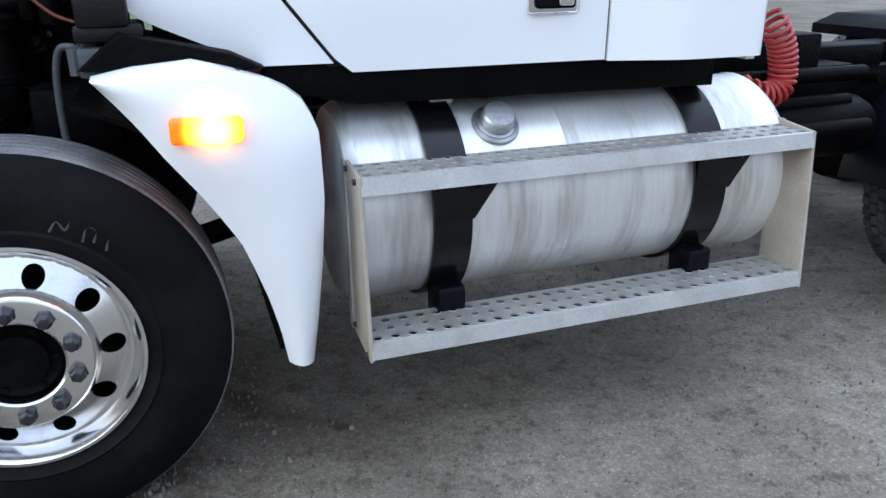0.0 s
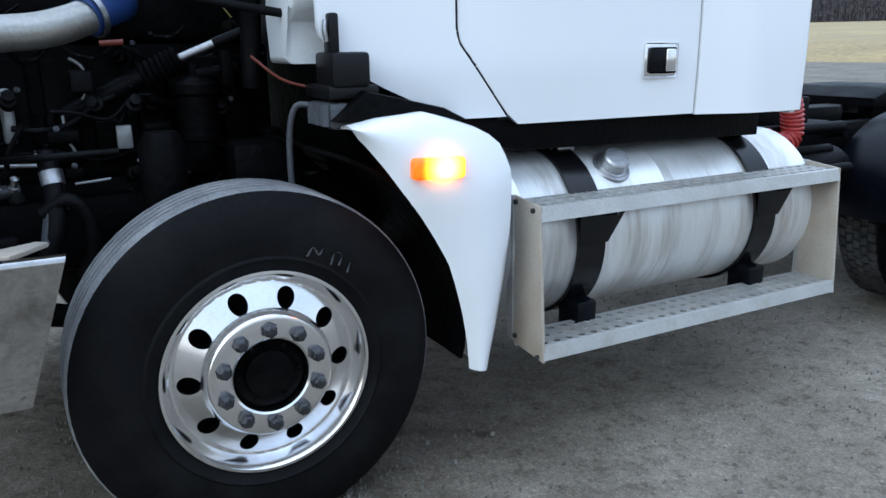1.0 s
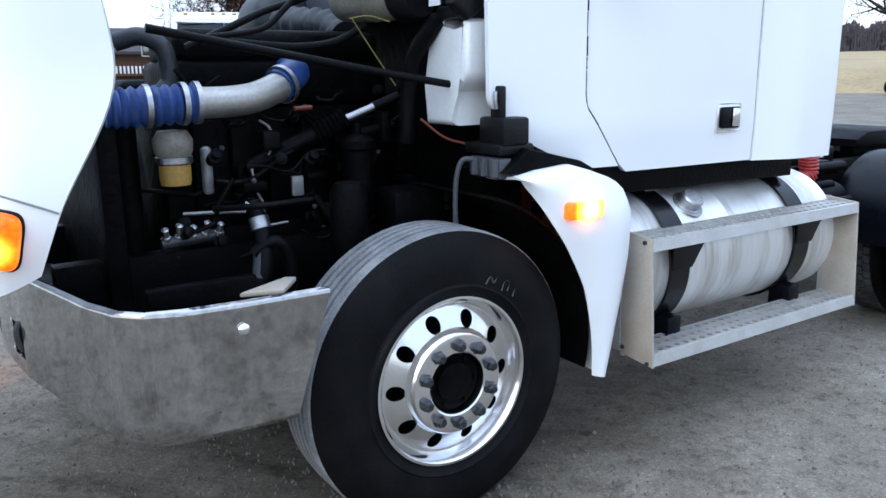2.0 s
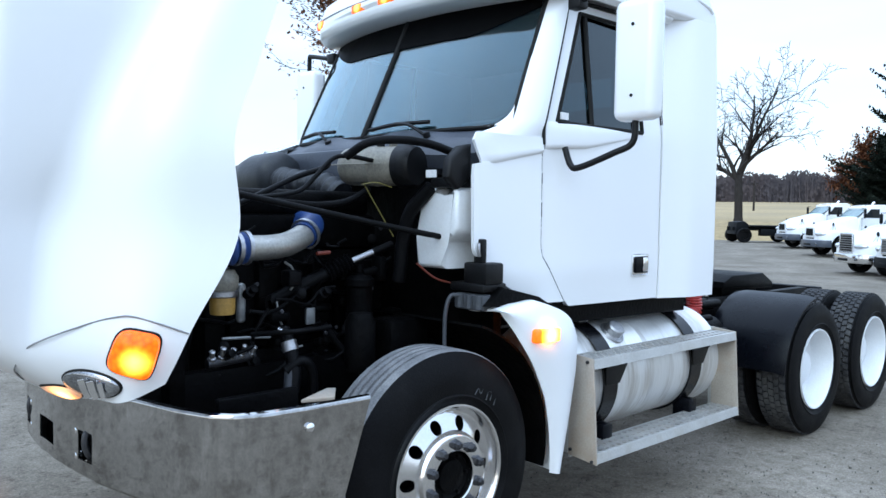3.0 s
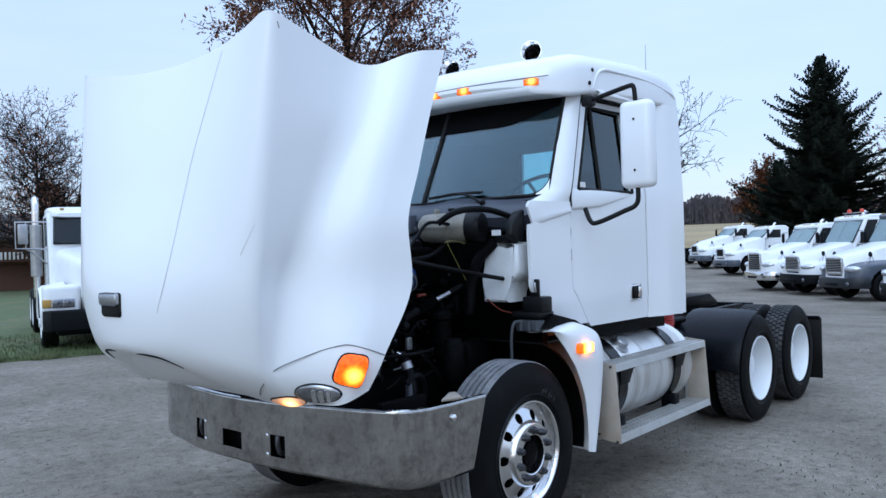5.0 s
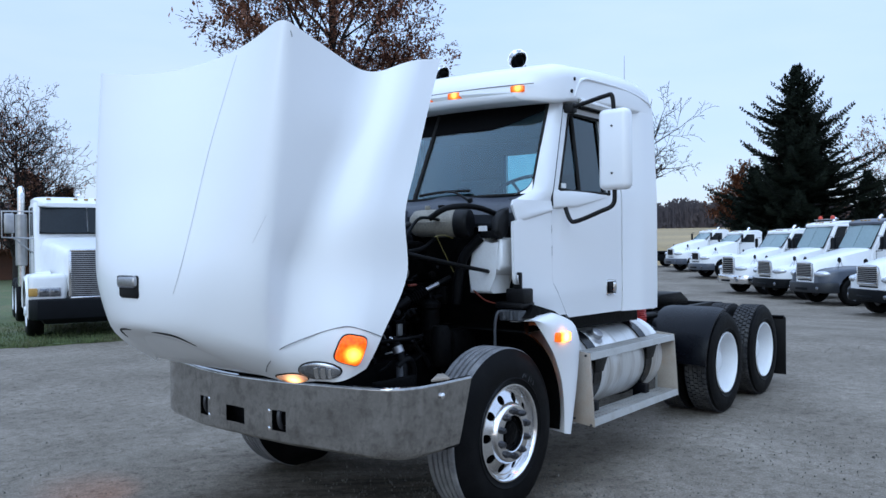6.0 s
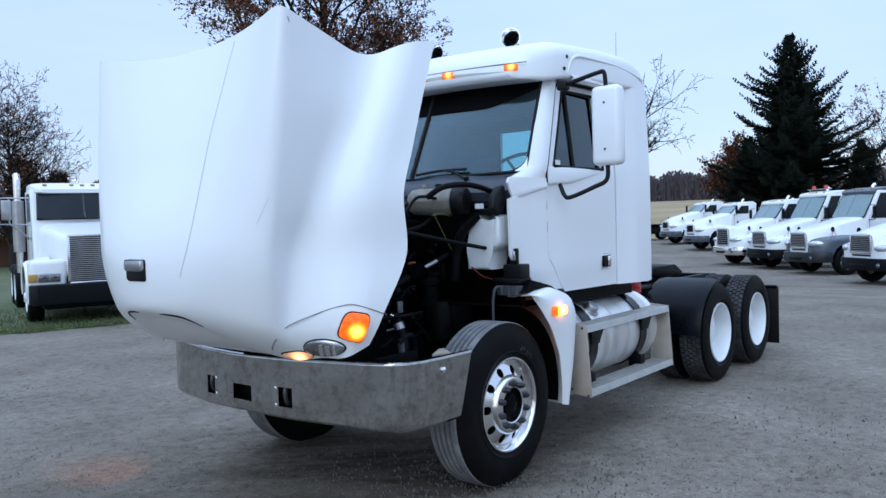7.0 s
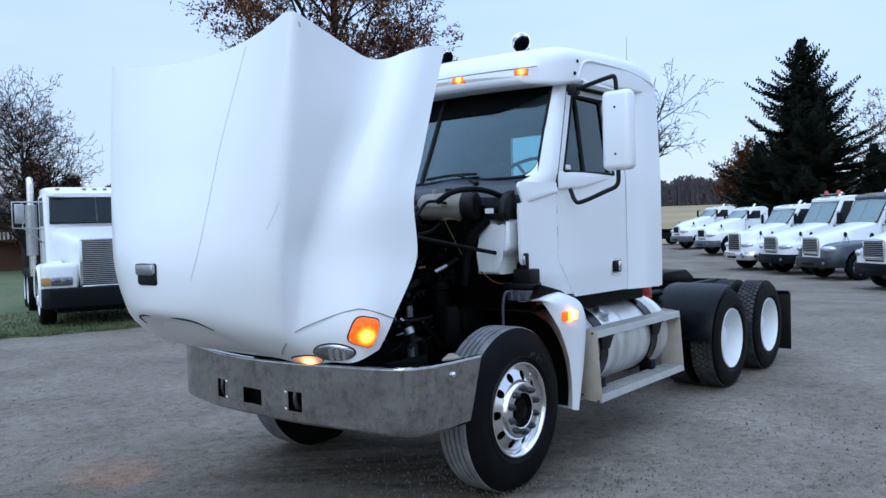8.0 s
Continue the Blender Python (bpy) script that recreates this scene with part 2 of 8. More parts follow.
GLASS = glass("tinted_windshield", (0.62, 0.80, 0.84), 0.044, 2.6)
GLASS_SIDE = glass("tinted_side_window", (0.15, 0.175, 0.19), 0.06, 4)
AMBER_SIDE = lamp_material("amber_side_lit", (1.0, 0.14, 0.006), 0.75, (0.7, 0.16, 0.01), (0.53, 0.03, 1.075), 0.090, (1.0, 0.40, 0.06), 20.0)
LAMPG = material("headlamp_bowl_glass", (0.38, 0.39, 0.41), 0.08, 0.9, vary=0.6, scale=14)
LENS = material("headlamp_lens", (0.22, 0.23, 0.25), 0.10, 0.9, vary=0.5, scale=25)


# ---- mesh helpers ----
def shell(bm, thick, offset):
    """Gives an open sheet its thickness: offset -1 grows it inwards, 1 outwards, 0 both ways."""
    bmesh.ops.remove_doubles(bm, verts=bm.verts, dist=1e-5)
    bm.normal_update()
    faces, edges = list(bm.faces), [e for e in bm.edges if len(e.link_faces) == 1]
    up, down = thick * (offset + 1) / 2, thick * (offset - 1) / 2
    twin = {}
    for v in list(bm.verts):
        n = v.normal.copy()
        twin[v] = bm.verts.new(v.co + n * down)
        v.co = v.co + n * up
    for fc in faces:
        bm.faces.new([twin[v] for v in reversed(fc.verts)])
    for e in edges:
        loop = e.link_loops[0]
        a, b = loop.vert, loop.link_loop_next.vert
        bm.faces.new((b, a, twin[a], twin[b]))


def part(name, bm, mat, parent=None, label="", smooth=40, solid=0.0, offset=-1.0):
    """Links a bmesh as one mesh object under a thing or a part."""
    bmesh.ops.remove_doubles(bm, verts=bm.verts, dist=1e-5)
    if solid:
        shell(bm, solid, offset)
    else:
        bmesh.ops.recalc_face_normals(bm, faces=bm.faces)
    me = bpy.data.meshes.new(name)
    bm.to_mesh(me)
    bm.free()
    me.materials.append(mat)
    if smooth:
        me.polygons.foreach_set("use_smooth", [True] * len(me.polygons))
        me.set_sharp_from_angle(angle=radians(smooth))
    ob = new(name, me)
    if parent is not None:
        ob.parent = parent
    if label:
        ob["label"] = label
    return ob


def thing(name, label, category, x=0, y=0, z=0, group="", kind=""):
    ob = new(name)
    ob.empty_display_size = 0.2
    ob.location = (x, y, z)
    return tagged(ob, label, category, group, kind)


def box(bm, x0, x1, y0, y1, z0, z1, bev=0.0, seg=2, m=None):
    r = bmesh.ops.create_cube(bm, size=1)
    vs = r["verts"]
    for v in vs:
        v.co = Vector(((x0 + x1) / 2 + v.co.x * (x1 - x0), (y0 + y1) / 2 + v.co.y * (y1 - y0), (z0 + z1) / 2 + v.co.z * (z1 - z0)))
    if bev:
        es = list({e for v in vs for e in v.link_edges})
        g = bmesh.ops.bevel(bm, geom=es, offset=bev, segments=seg, affect="EDGES", profile=0.5)
        vs = list({v for f in g["faces"] for v in f.verts} | {v for v in vs if v.is_valid})
    if m is not None:
        bmesh.ops.transform(bm, matrix=m, verts=vs)
    return vs


def frame_of(d):
    d = Vector(d).normalized()
    a = Vector((0, 0, 1)) if abs(d.z) < 0.9 else Vector((1, 0, 0))
    u = d.cross(a).normalized()
    return u, d.cross(u).normalized()


def lathe(bm, profile, origin, axis, seg=48, closed=False):
    """Turns (radius, along) pairs round an axis."""
    axis = Vector(axis).normalized()
    u, w = frame_of(axis)
    o = Vector(origin)
    rings = []
    for r, a in profile:
        if r < 1e-5:
            rings.append([bm.verts.new(o + axis * a)])
        else:
            rings.append([bm.verts.new(o + axis * a + (u * math.cos(2 * math.pi * k / seg) + w * math.sin(2 * math.pi * k / seg)) * r) for k in range(seg)])
    pairs = list(zip(rings, rings[1:])) + ([(rings[-1], rings[0])] if closed else [])
    for A, B in pairs:
        for k in range(seg):
            k2 = (k + 1) % seg
            if len(A) == 1 and len(B) == 1:
                continue
            if len(A) == 1:
                bm.faces.new((A[0], B[k], B[k2]))
            elif len(B) == 1:
                bm.faces.new((A[k], B[0], A[k2]))
            else:
                bm.faces.new((A[k], B[k], B[k2], A[k2]))


def rod(bm, p, q, r, r2=None, seg=14):
    p, q = Vector(p), Vector(q)
    n = (q - p).length
    lathe(bm, [(0, 0), (r, 0), (r2 or r, n), (0, n)], p, q - p, seg)


def spline(pts, n=8):
    """Catmull-Rom through the points."""
    P = [Vector(p) for p in pts]
    P = [2 * P[0] - P[1]] + P + [2 * P[-1] - P[-2]]
    out = []
    for i in range(1, len(P) - 2):
        for k in range(n):
            t = k / n
            a, b, c, d = P[i - 1], P[i], P[i + 1], P[i + 2]
            out.append(0.5 * (2 * b + (c - a) * t + (2 * a - 5 * b + 4 * c - d) * t * t + (3 * b - a - 3 * c + d) * t ** 3))
    return out + [P[-2]]


def tube(bm, pts, r, seg=10, n=8, radii=None):
    line = spline(pts, n) if n else [Vector(p) for p in pts]
    rings = []
    u = None
    for i, p in enumerate(line):
        d = (line[min(i + 1, len(line) - 1)] - line[max(i - 1, 0)]).normalized()
        if u is None:
            u = frame_of(d)[0]
        u = (u - d * u.dot(d)).normalized()
        w = d.cross(u)
        rad = r if radii is None else radii(i / (len(line) - 1))
        rings.append([bm.verts.new(p + (u * math.cos(2 * math.pi * k / seg) + w * math.sin(2 * math.pi * k / seg)) * rad) for k in range(seg)])
    for A, B in zip(rings, rings[1:]):
        for k in range(seg):
            bm.faces.new((A[k], B[k], B[(k + 1) % seg], A[(k + 1) % seg]))
    bm.faces.new(rings[0][::-1])
    bm.faces.new(rings[-1])


def sheet(bm, rows, ring=False):
    """Quads over rows of points."""
    vs = [[bm.verts.new(p) for p in row] for row in rows]
    for A, B in zip(vs, vs[1:]):
        m = len(A)
        for k in range(m if ring else m - 1):
            bm.faces.new((A[k], A[(k + 1) % m], B[(k + 1) % m], B[k]))
    return vs


def prism(bm, poly, y0, y1, bev=0.0, axis="y", seg=2):
    """Extrudes a polygon given in the two other axes along one axis."""
    def at(a, b, c):
        return {"y": (a, c, b), "x": (c, a, b), "z": (a, b, c)}[axis]
    A = [bm.verts.new(at(a, b, y0)) for a, b in poly]
    B = [bm.verts.new(at(a, b, y1)) for a, b in poly]
    n = len(poly)
    fs = [bm.faces.new(A), bm.faces.new(B[::-1])]
    for k in range(n):
        fs.append(bm.faces.new((A[k], B[k], B[(k + 1) % n], A[(k + 1) % n])))
    if bev:
        es = [e for e in {e for fc in fs[:2] for e in fc.edges}]
        bmesh.ops.bevel(bm, geom=es, offset=bev, segments=seg, affect="EDGES", profile=0.5)


def lerp(x, xs, ys):
    return float(np.interp(x, xs, ys))


def curve(x, xs, ys):
    """Smooth monotone-ish interpolation through a few stations."""
    xs, ys = list(xs), list(ys)
    x = min(max(x, xs[0]), xs[-1])
    i = max(k for k in range(len(xs) - 1) if xs[k] <= x)
    h = xs[i + 1] - xs[i]
    t = (x - xs[i]) / h

    def slope(k):
        if k == 0:
            return (ys[1] - ys[0]) / (xs[1] - xs[0])
        if k == len(xs) - 1:
            return (ys[-1] - ys[-2]) / (xs[-1] - xs[-2])
        a, b = (ys[k] - ys[k - 1]) / (xs[k] - xs[k - 1]), (ys[k + 1] - ys[k]) / (xs[k + 1] - xs[k])
        return 0.0 if a * b <= 0 else 2 * a * b / (a + b)

    m0, m1 = slope(i) * h, slope(i + 1) * h
    return (2 * t**3 - 3 * t**2 + 1) * ys[i] + (t**3 - 2 * t**2 + t) * m0 + (-2 * t**3 + 3 * t**2) * ys[i + 1] + (t**3 - t**2) * m1


YC = 1.23  # the truck's middle line


def mir(y):
    return 2 * YC - y


# ---- the tractor truck ----
truck = thing("semi_truck", "white day-cab tractor truck with its hood tilted open on gravel", "truck")


def hole_cell(bm, place, radius, n=16):
    """A square cell (place maps u, v in -1..1) with a round hole of that share of it."""
    outer, inner = [], []
    for k in range(n):
        a = 2 * math.pi * (k + 0.5) / n
        c, s = math.cos(a), math.sin(a)
        q = 1 / max(abs(c), abs(s))
        outer.append(bm.verts.new(place(c * q, s * q)))
        inner.append(bm.verts.new(place(c * radius, s * radius)))
    for k in range(n):
        k2 = (k + 1) % n
        bm.faces.new((outer[k], outer[k2], inner[k2], inner[k]))
    for sx, sy in ((1, 1), (-1, 1), (-1, -1), (1, -1)):
        near = sorted(range(n), key=lambda k: (outer[k].co - Vector(place(sx, sy))).length)[:2]
        if min((outer[k].co - Vector(place(sx, sy))).length for k in near) > 1e-4:
            bm.faces.new((outer[near[0]], outer[near[1]], bm.verts.new(place(sx, sy))))
    return inner


# -- hood, tilted forward about its nose --
HS = (0, 0.14, 0.34, 0.48, 0.64, 0.82, 1)


def hood_at(s, v):
    """Point of the open hood: s from the nose (0) to the rear edge (1), v from the middle (0) over the ridge (2), the valley (4) and the wing's crown (5) to the arch lip (6)."""
    middle = Vector((curve(s, (0, 0.03, 0.08, 0.2, 0.6, 1), (-1.82, -1.885, -1.94, -1.965, -1.79, -1.557)), YC, curve(s, (0, 0.08, 0.2, 1), (1.225, 1.30, 1.50, 2.743))))
    ridge = Vector((
        curve(s, (0, 0.06) + HS[1:], (-1.475, -1.605, -1.705, -1.755, -1.757, -1.742, -1.712, -1.675)),
        curve(s, (0, 0.06) + HS[1:], (0.72, 0.60, 0.50, 0.395, 0.375, 0.35, 0.33, 0.31)),
        curve(s, (0, 0.06) + HS[1:], (0.985, 1.075, 1.20, 1.56, 1.83, 2.14, 2.48, 2.825)),
    ))
    valley = Vector((
        curve(s, HS, (-1.37, -1.53, -1.50, -1.418, -1.31, -1.19, -1.09)),
        curve(s, HS, (0.38, 0.45, 0.455, 0.384, 0.333, 0.29, 0.30)),
        curve(s, HS, (0.985, 1.20, 1.56, 1.82, 2.10, 2.38, 2.625)),
    ))
    lip = Vector((
        curve(s, HS, (-1.27, -1.20, -1.045, -1.07, -0.985, -0.87, -0.745)),
        curve(s, HS, (0.22, 0.12, 0.065, 0.06, 0.06, 0.065, 0.075)),
        curve(s, HS, (0.99, 1.22, 1.595, 1.84, 2.12, 2.44, 2.745)),
    ))
    crown = Vector((
        curve(s, HS, (-1.36, -1.37, -1.30, -1.28, -1.20, -1.06, -0.94)),
        curve(s, HS, (0.25, 0.18, 0.17, 0.15, 0.13, 0.11, 0.115)),
        curve(s, HS, (0.985, 1.205, 1.57, 1.83, 2.11, 2.43, 2.715)),
    ))

    def flat(v):
        if v <= 2:
            q = v / 2
            return Vector((middle.x + (ridge.x - middle.x) * q * q, middle.y + (ridge.y - middle.y) * q, middle.z + (ridge.z - middle.z) * q ** 2.2))
        if v <= 4:
            return ridge + (valley - ridge) * ((v - 2) / 2)
        return valley + (crown - valley) * (v - 4) if v <= 5 else crown + (lip - crown) * (v - 5)

    for at, knot, w in ((2, ridge, lerp(s, (0, 0.15, 0.35, 1), (1.1, 0.9, 0.65, 0.24))), (4, valley, lerp(s, (0, 0.15, 0.4, 1), (0.55, 0.55, 0.5, 0.45))), (5, crown, 0.44)):
        if abs(v - at) < w:
            t = (v - at + w) / (2 * w)
            return flat(at - w) * ((1 - t) ** 2) + knot * (2 * t * (1 - t)) + flat(at + w) * (t * t)
    return flat(v)


def hood_frame(s, v):
    p = hood_at(s, v)
    a = hood_at(min(s + 0.01, 1), v) - hood_at(max(s - 0.01, 0), v)
    b = hood_at(s, min(v + 0.05, 6)) - hood_at(s, max(v - 0.05, 0))
    a.normalize()
    n = a.cross(b).normalized()
    if n.x > 0:
        n = -n
    w = n.cross(a).normalized()
    return p, a, w, n


NS, NV = 44, 72
rows = []
for i in range(NS + 1):
    half = []
    for j in range(NV + 1):
        v = 6 * j / NV
        s0 = 0.014 * min(1, max(0, (v - 2.9) / 1.1)) + 0.036 * max(0, (v - 4.5) / 1.5) ** 2
        half.append(hood_at(s0 + (1 - s0) * i / NS, v))
    rows.append([Vector((p.x, mir(p.y), p.z)) for p in half[:0:-1]] + half)
bm = bmesh.new()
sheet(bm, rows)
hood = part("hood", bm, HOODW, truck, "white fibreglass hood tilted forward on its nose", smooth=60, solid=0.022, offset=-1.0)

# nose underside with the grille, now facing down
bm = bmesh.new()
rows = []
for i in range(5):
    t = i / 4
    row = []
    for j in range(25):
        q = 2 * j / 24 - 1
        p = hood_at(0, 2 * abs(q))
        y = p.y if q < 0 else mir(p.y)
        row.append((p.x + t * (-1.34 - p.x), y, p.z + t * (0.975 - p.z) - 0.03 * math.sin(math.pi * t) * (1 - q * q)))
    rows.append(row)
sheet(bm, rows)
part("grille_panel", bm, HOODW, hood, "white grille panel facing the ground", solid=0.02)
for far in (False, True):
    bm = bmesh.new()
    pts = [hood_frame(s, v)[0] + hood_frame(s, v)[3] * 0.001 for s, v in ((0.045, 0.35), (0.055, 0.6), (0.06, 0.9), (0.045, 1.15))]
    if far:
        pts = [Vector((q.x, mir(q.y), q.z)) for q in pts]
    tube(bm, pts, 0.006, 8, 8, lambda t: 0.002 + 0.004 * math.sin(math.pi * t))
    part("air_slot", bm, SEAM, hood)

# nose grip: a dark recess with a bright rounded flap
p, a, w, n = hood_frame(0.20, 0.0)
base = Matrix((w, a, n)).transposed().to_4x4()
base.translation = p
bm = bmesh.new()
box(bm, -0.095, 0.095, -0.062, 0.062, -0.03, 0.012, 0.022, 3, base)
grip = part("hood_grip", bm, SEAM, hood, "recessed hood pull with a bright flap")
bm = bmesh.new()
box(bm, -0.088, 0.088, -0.004, 0.060, 0.0, 0.026, 0.02, 3, base)
part("grip_flap", bm, STEEL, grip)


def on_hood(name, mat, quad, rings, parent, label="", n=32, e=1.0):
    """A lens lying on the hood inside a quad of (s, v) corners, as rings of (share of the quad, lift)."""
    (s0, v0), (s1, v1), (s2, v2), (s3, v3) = quad
    n3 = hood_frame(sum(q[0] for q in quad) / 4, sum(q[1] for q in quad) / 4)[3]

    def at(x, y, h):
        a, b = (1 + x) / 2, (1 + y) / 2
        s = (s0 * (1 - a) + s1 * a) * (1 - b) + (s3 * (1 - a) + s2 * a) * b
        v = (v0 * (1 - a) + v1 * a) * (1 - b) + (v3 * (1 - a) + v2 * a) * b
        return hood_at(min(1, max(0.0, s)), min(6, max(0, v))) + n3 * h

    bm = bmesh.new()
    rows = []
    for r, h in rings:
        row = []
        for q in range(n):
            t = 2 * math.pi * (q + 0.5) / n
            x, y = math.copysign(abs(math.cos(t)) ** e, math.cos(t)), math.copysign(abs(math.sin(t)) ** e, math.sin(t))
            row.append(at(x * r, y * r, h))
        rows.append(row)
    vs = sheet(bm, rows, ring=True)
    bm.faces.new(vs[-1])
    return part(name, bm, mat, parent, label), at, n3


SIGNAL = ((0.174, 4.93), (0.153, 5.57), (0.063, 5.575), (0.091, 4.73))
HEAD = ((0.090, 3.97), (0.083, 4.90), (0.026, 5.01), (0.021, 3.40))
FOG = ((0.0437, 2.75), (0.041, 3.89), (0.004, 3.52), (0.004, 2.50))
bulb = hood_at(0.112, 5.20)
AMBER_ON = lamp_material("amber_signal_lit", (1.0, 0.13, 0.003), 1.1, (0.5, 0.06, 0.004), tuple(bulb), 0.066, (1.0, 0.44, 0.07), 12.0)
sig = on_hood("turn_signal", AMBER_ON, SIGNAL, ((1.0, -0.01), (1.0, 0.012), (0.94, 0.022), (0.6, 0.028), (0.3, 0.030)), hood, "lit amber turn signal", e=0.45)[0]
on_hood("signal_rim", SEAM, SIGNAL, ((1.07, -0.01), (1.07, 0.004), (1.0, 0.006), (0.9, 0.002)), sig, e=0.45)
lamp, lamp_at, lamp_n = on_hood("headlamp", LAMPG, HEAD, ((1.0, -0.01), (1.0, 0.006), (0.92, 0.013), (0.55, 0.020), (0.25, 0.022)), hood, "clear oval headlamp with bright facets")
on_hood("lamp_rim", SEAM, HEAD, ((1.06, -0.01), (1.06, 0.004), (1.0, 0.007), (0.9, 0.002)), lamp)
for k, (x0, x1, tilt) in enumerate(((-0.12, 0.04, 0.012), (0.06, 0.16, -0.008), (0.18, 0.34, 0.014), (0.36, 0.46, -0.010), (0.48, 0.60, 0.010))):
    bm = bmesh.new()
    tall_ = math.sqrt(max(0.05, 1 - max(abs(x0), abs(x1)) ** 2)) * 0.72
    sheet(bm, [[lamp_at(x0, y, 0.020 + tilt), lamp_at(x1, y, 0.024)] for y in (-tall_, 0.0, tall_)])
    part("reflector_facet", bm, CHROME, lamp, solid=0.002)
FOG_ON = lamp_material("fog_lit", (1.0, 0.30, 0.03), 0.35, (0.6, 0.5, 0.4), tuple(hood_at(0.022, 3.2)), 0.07, (1.0, 0.7, 0.3), 3.0)
fog = on_hood("fog_lamp", FOG_ON, FOG, ((1.0, -0.01), (1.0, 0.006), (0.8, 0.012), (0.4, 0.014)), hood, "lit amber fog lamp")[0]
on_hood("fog_rim", SEAM, FOG, ((1.08, -0.01), (1.08, 0.003), (1.0, 0.006), (0.9, 0.0)), fog)


def hood_line(name, pts, r, mat):
    bm = bmesh.new()
    tube(bm, [hood_frame(s, v)[0] + hood_frame(s, v)[3] * 0.002 for s, v in pts], r, 6, 8)
    return part(name, bm, mat, hood)


hood_line("lamp_seam", [(0.036, 2.4), (0.060, 2.50), (0.086, 2.69), (0.134, 3.53), (0.176, 4.49), (0.191, 4.85), (0.191, 5.06), (0.173, 5.48), (0.150, 5.98)], 0.0028, GREYP)
hood_line("hood_crease", [(0.203, 0.90), (0.291, 0.971), (0.41, 1.0), (0.632, 0.978), (0.811, 0.992), (0.976, 1.004)], 0.0011, CREASE)
hood_line("paint_scratch", [(0.9667, 2.262), (0.973, 2.24), (0.979, 2.215)], 0.0018, GREYP)
hood_line("paint_scratch", [(0.417, 2.007), (0.45, 2.10), (0.494, 2.241)], 0.0008, CREASE)

# -- chrome bumper --
PLAN = [(-0.50, 0.066), (-0.77, 0.068), (-0.93, 0.082), (-1.03, 0.118), (-1.09, 0.18), (-1.144, 0.32), (-1.20, 0.56), (-1.26, 0.80), (-1.26, 0.81), (-1.276, 0.915), (-1.29, 1.04), (-1.30, 1.14), (-1.30, YC)]
near = []
for (xa, ya), (xb, yb) in zip(PLAN, PLAN[1:]):
    near += [(xa, ya)] if yb > 0.79 else [(xa + (xb - xa) * k / 3, ya + (yb - ya) * k / 3) for k in range(3)]
plan = near + [(-1.30, YC)] + [(x, mir(y)) for x, y in reversed(near)]
levels = [(0.936, 0.035), (0.944, 0.018), (0.941, 0.004), (0.935, 0.0), (0.928, 0.0), (0.92, 0.0), (0.76, 0.0), (0.74, 0.0), (0.655, 0.0), (0.635, 0.0), (0.575, 0.002), (0.560, 0.014), (0.556, 0.05)]
bm = bmesh.new()
rows = []
for z, inset in levels:
    row = []
    for k, (x, y) in enumerate(plan):
        side = min(1.0, max(0.0, (x + 1.12) / 0.2))
        nx, ny = 1 - side, side * (1 if y < YC else -1)
        end = min(k, len(plan) - 1 - k) / 3
        back = 0.12 * max(0.0, 1 - end) * (0.94 - z) / 0.37
        rise = 0.035 * max(0, 1 - abs(y - YC) / 1.1) * (0.9 - z) / 0.33 if z < 0.9 else 0.0
        row.append((x - back + nx * inset, y + ny * inset, z + rise))
    rows.append(row)
vs = sheet(bm, rows)
gone = []
for fc in bm.faces:
    c = fc.calc_center_median()
    u = abs(c.y - YC)
    if (u < 0.09 and 0.66 < c.z < 0.76) or (0.315 < u < 0.42 and 0.64 < c.z < 0.78 and c.x < -1.2):
        gone.append(fc)
bmesh.ops.delete(bm, geom=gone, context="FACES")
bumper = part("bumper", bm, MIRRORC, truck, "polished chrome front bumper with tow slots", smooth=35, solid=0.006, offset=0)
for y in (0.868, 1.592):
    bm = bmesh.new()
    # the bracket box also closes the slot with black from behind
    box(bm, -1.225, -1.10, y - 0.12, y + 0.12, 0.58, 0.86, 0.01)
    hook = part("tow_bracket", bm, FRAMEB, bumper)
    bm = bmesh.new()
    tube(bm, [(-1.22, y, 0.77), (-1.262, y - 0.005, 0.765), (-1.272, y - 0.01, 0.72), (-1.255, y - 0.01, 0.675), (-1.22, y, 0.665)], 0.014, 8)
    part("tow_hook", bm, NUTS, hook)
# dark box added so the middle slot stays black inside
bm = bmesh.new()
box(bm, -1.25, -1.08, 1.04, 1.42, 0.60, 0.84, 0.01)
part("slot_backing", bm, FRAMEB, bumper)
for bx, by, bz in ((-0.773, 0.060, 0.869), (-1.272, 0.94, 0.76), (-1.272, 0.94, 0.66), (-1.272, 1.53, 0.76), (-1.272, 1.53, 0.66)):
    bm = bmesh.new()
    d = (0, -1, 0) if by < 0.1 else (-1, 0, 0)
    lathe(bm, [(0.018, -0.012), (0.018, 0.004), (0.012, 0.010), (0, 0.012)], (bx, by, bz), d, 14)
    part("bumper_bolt", bm, CHROME, bumper)

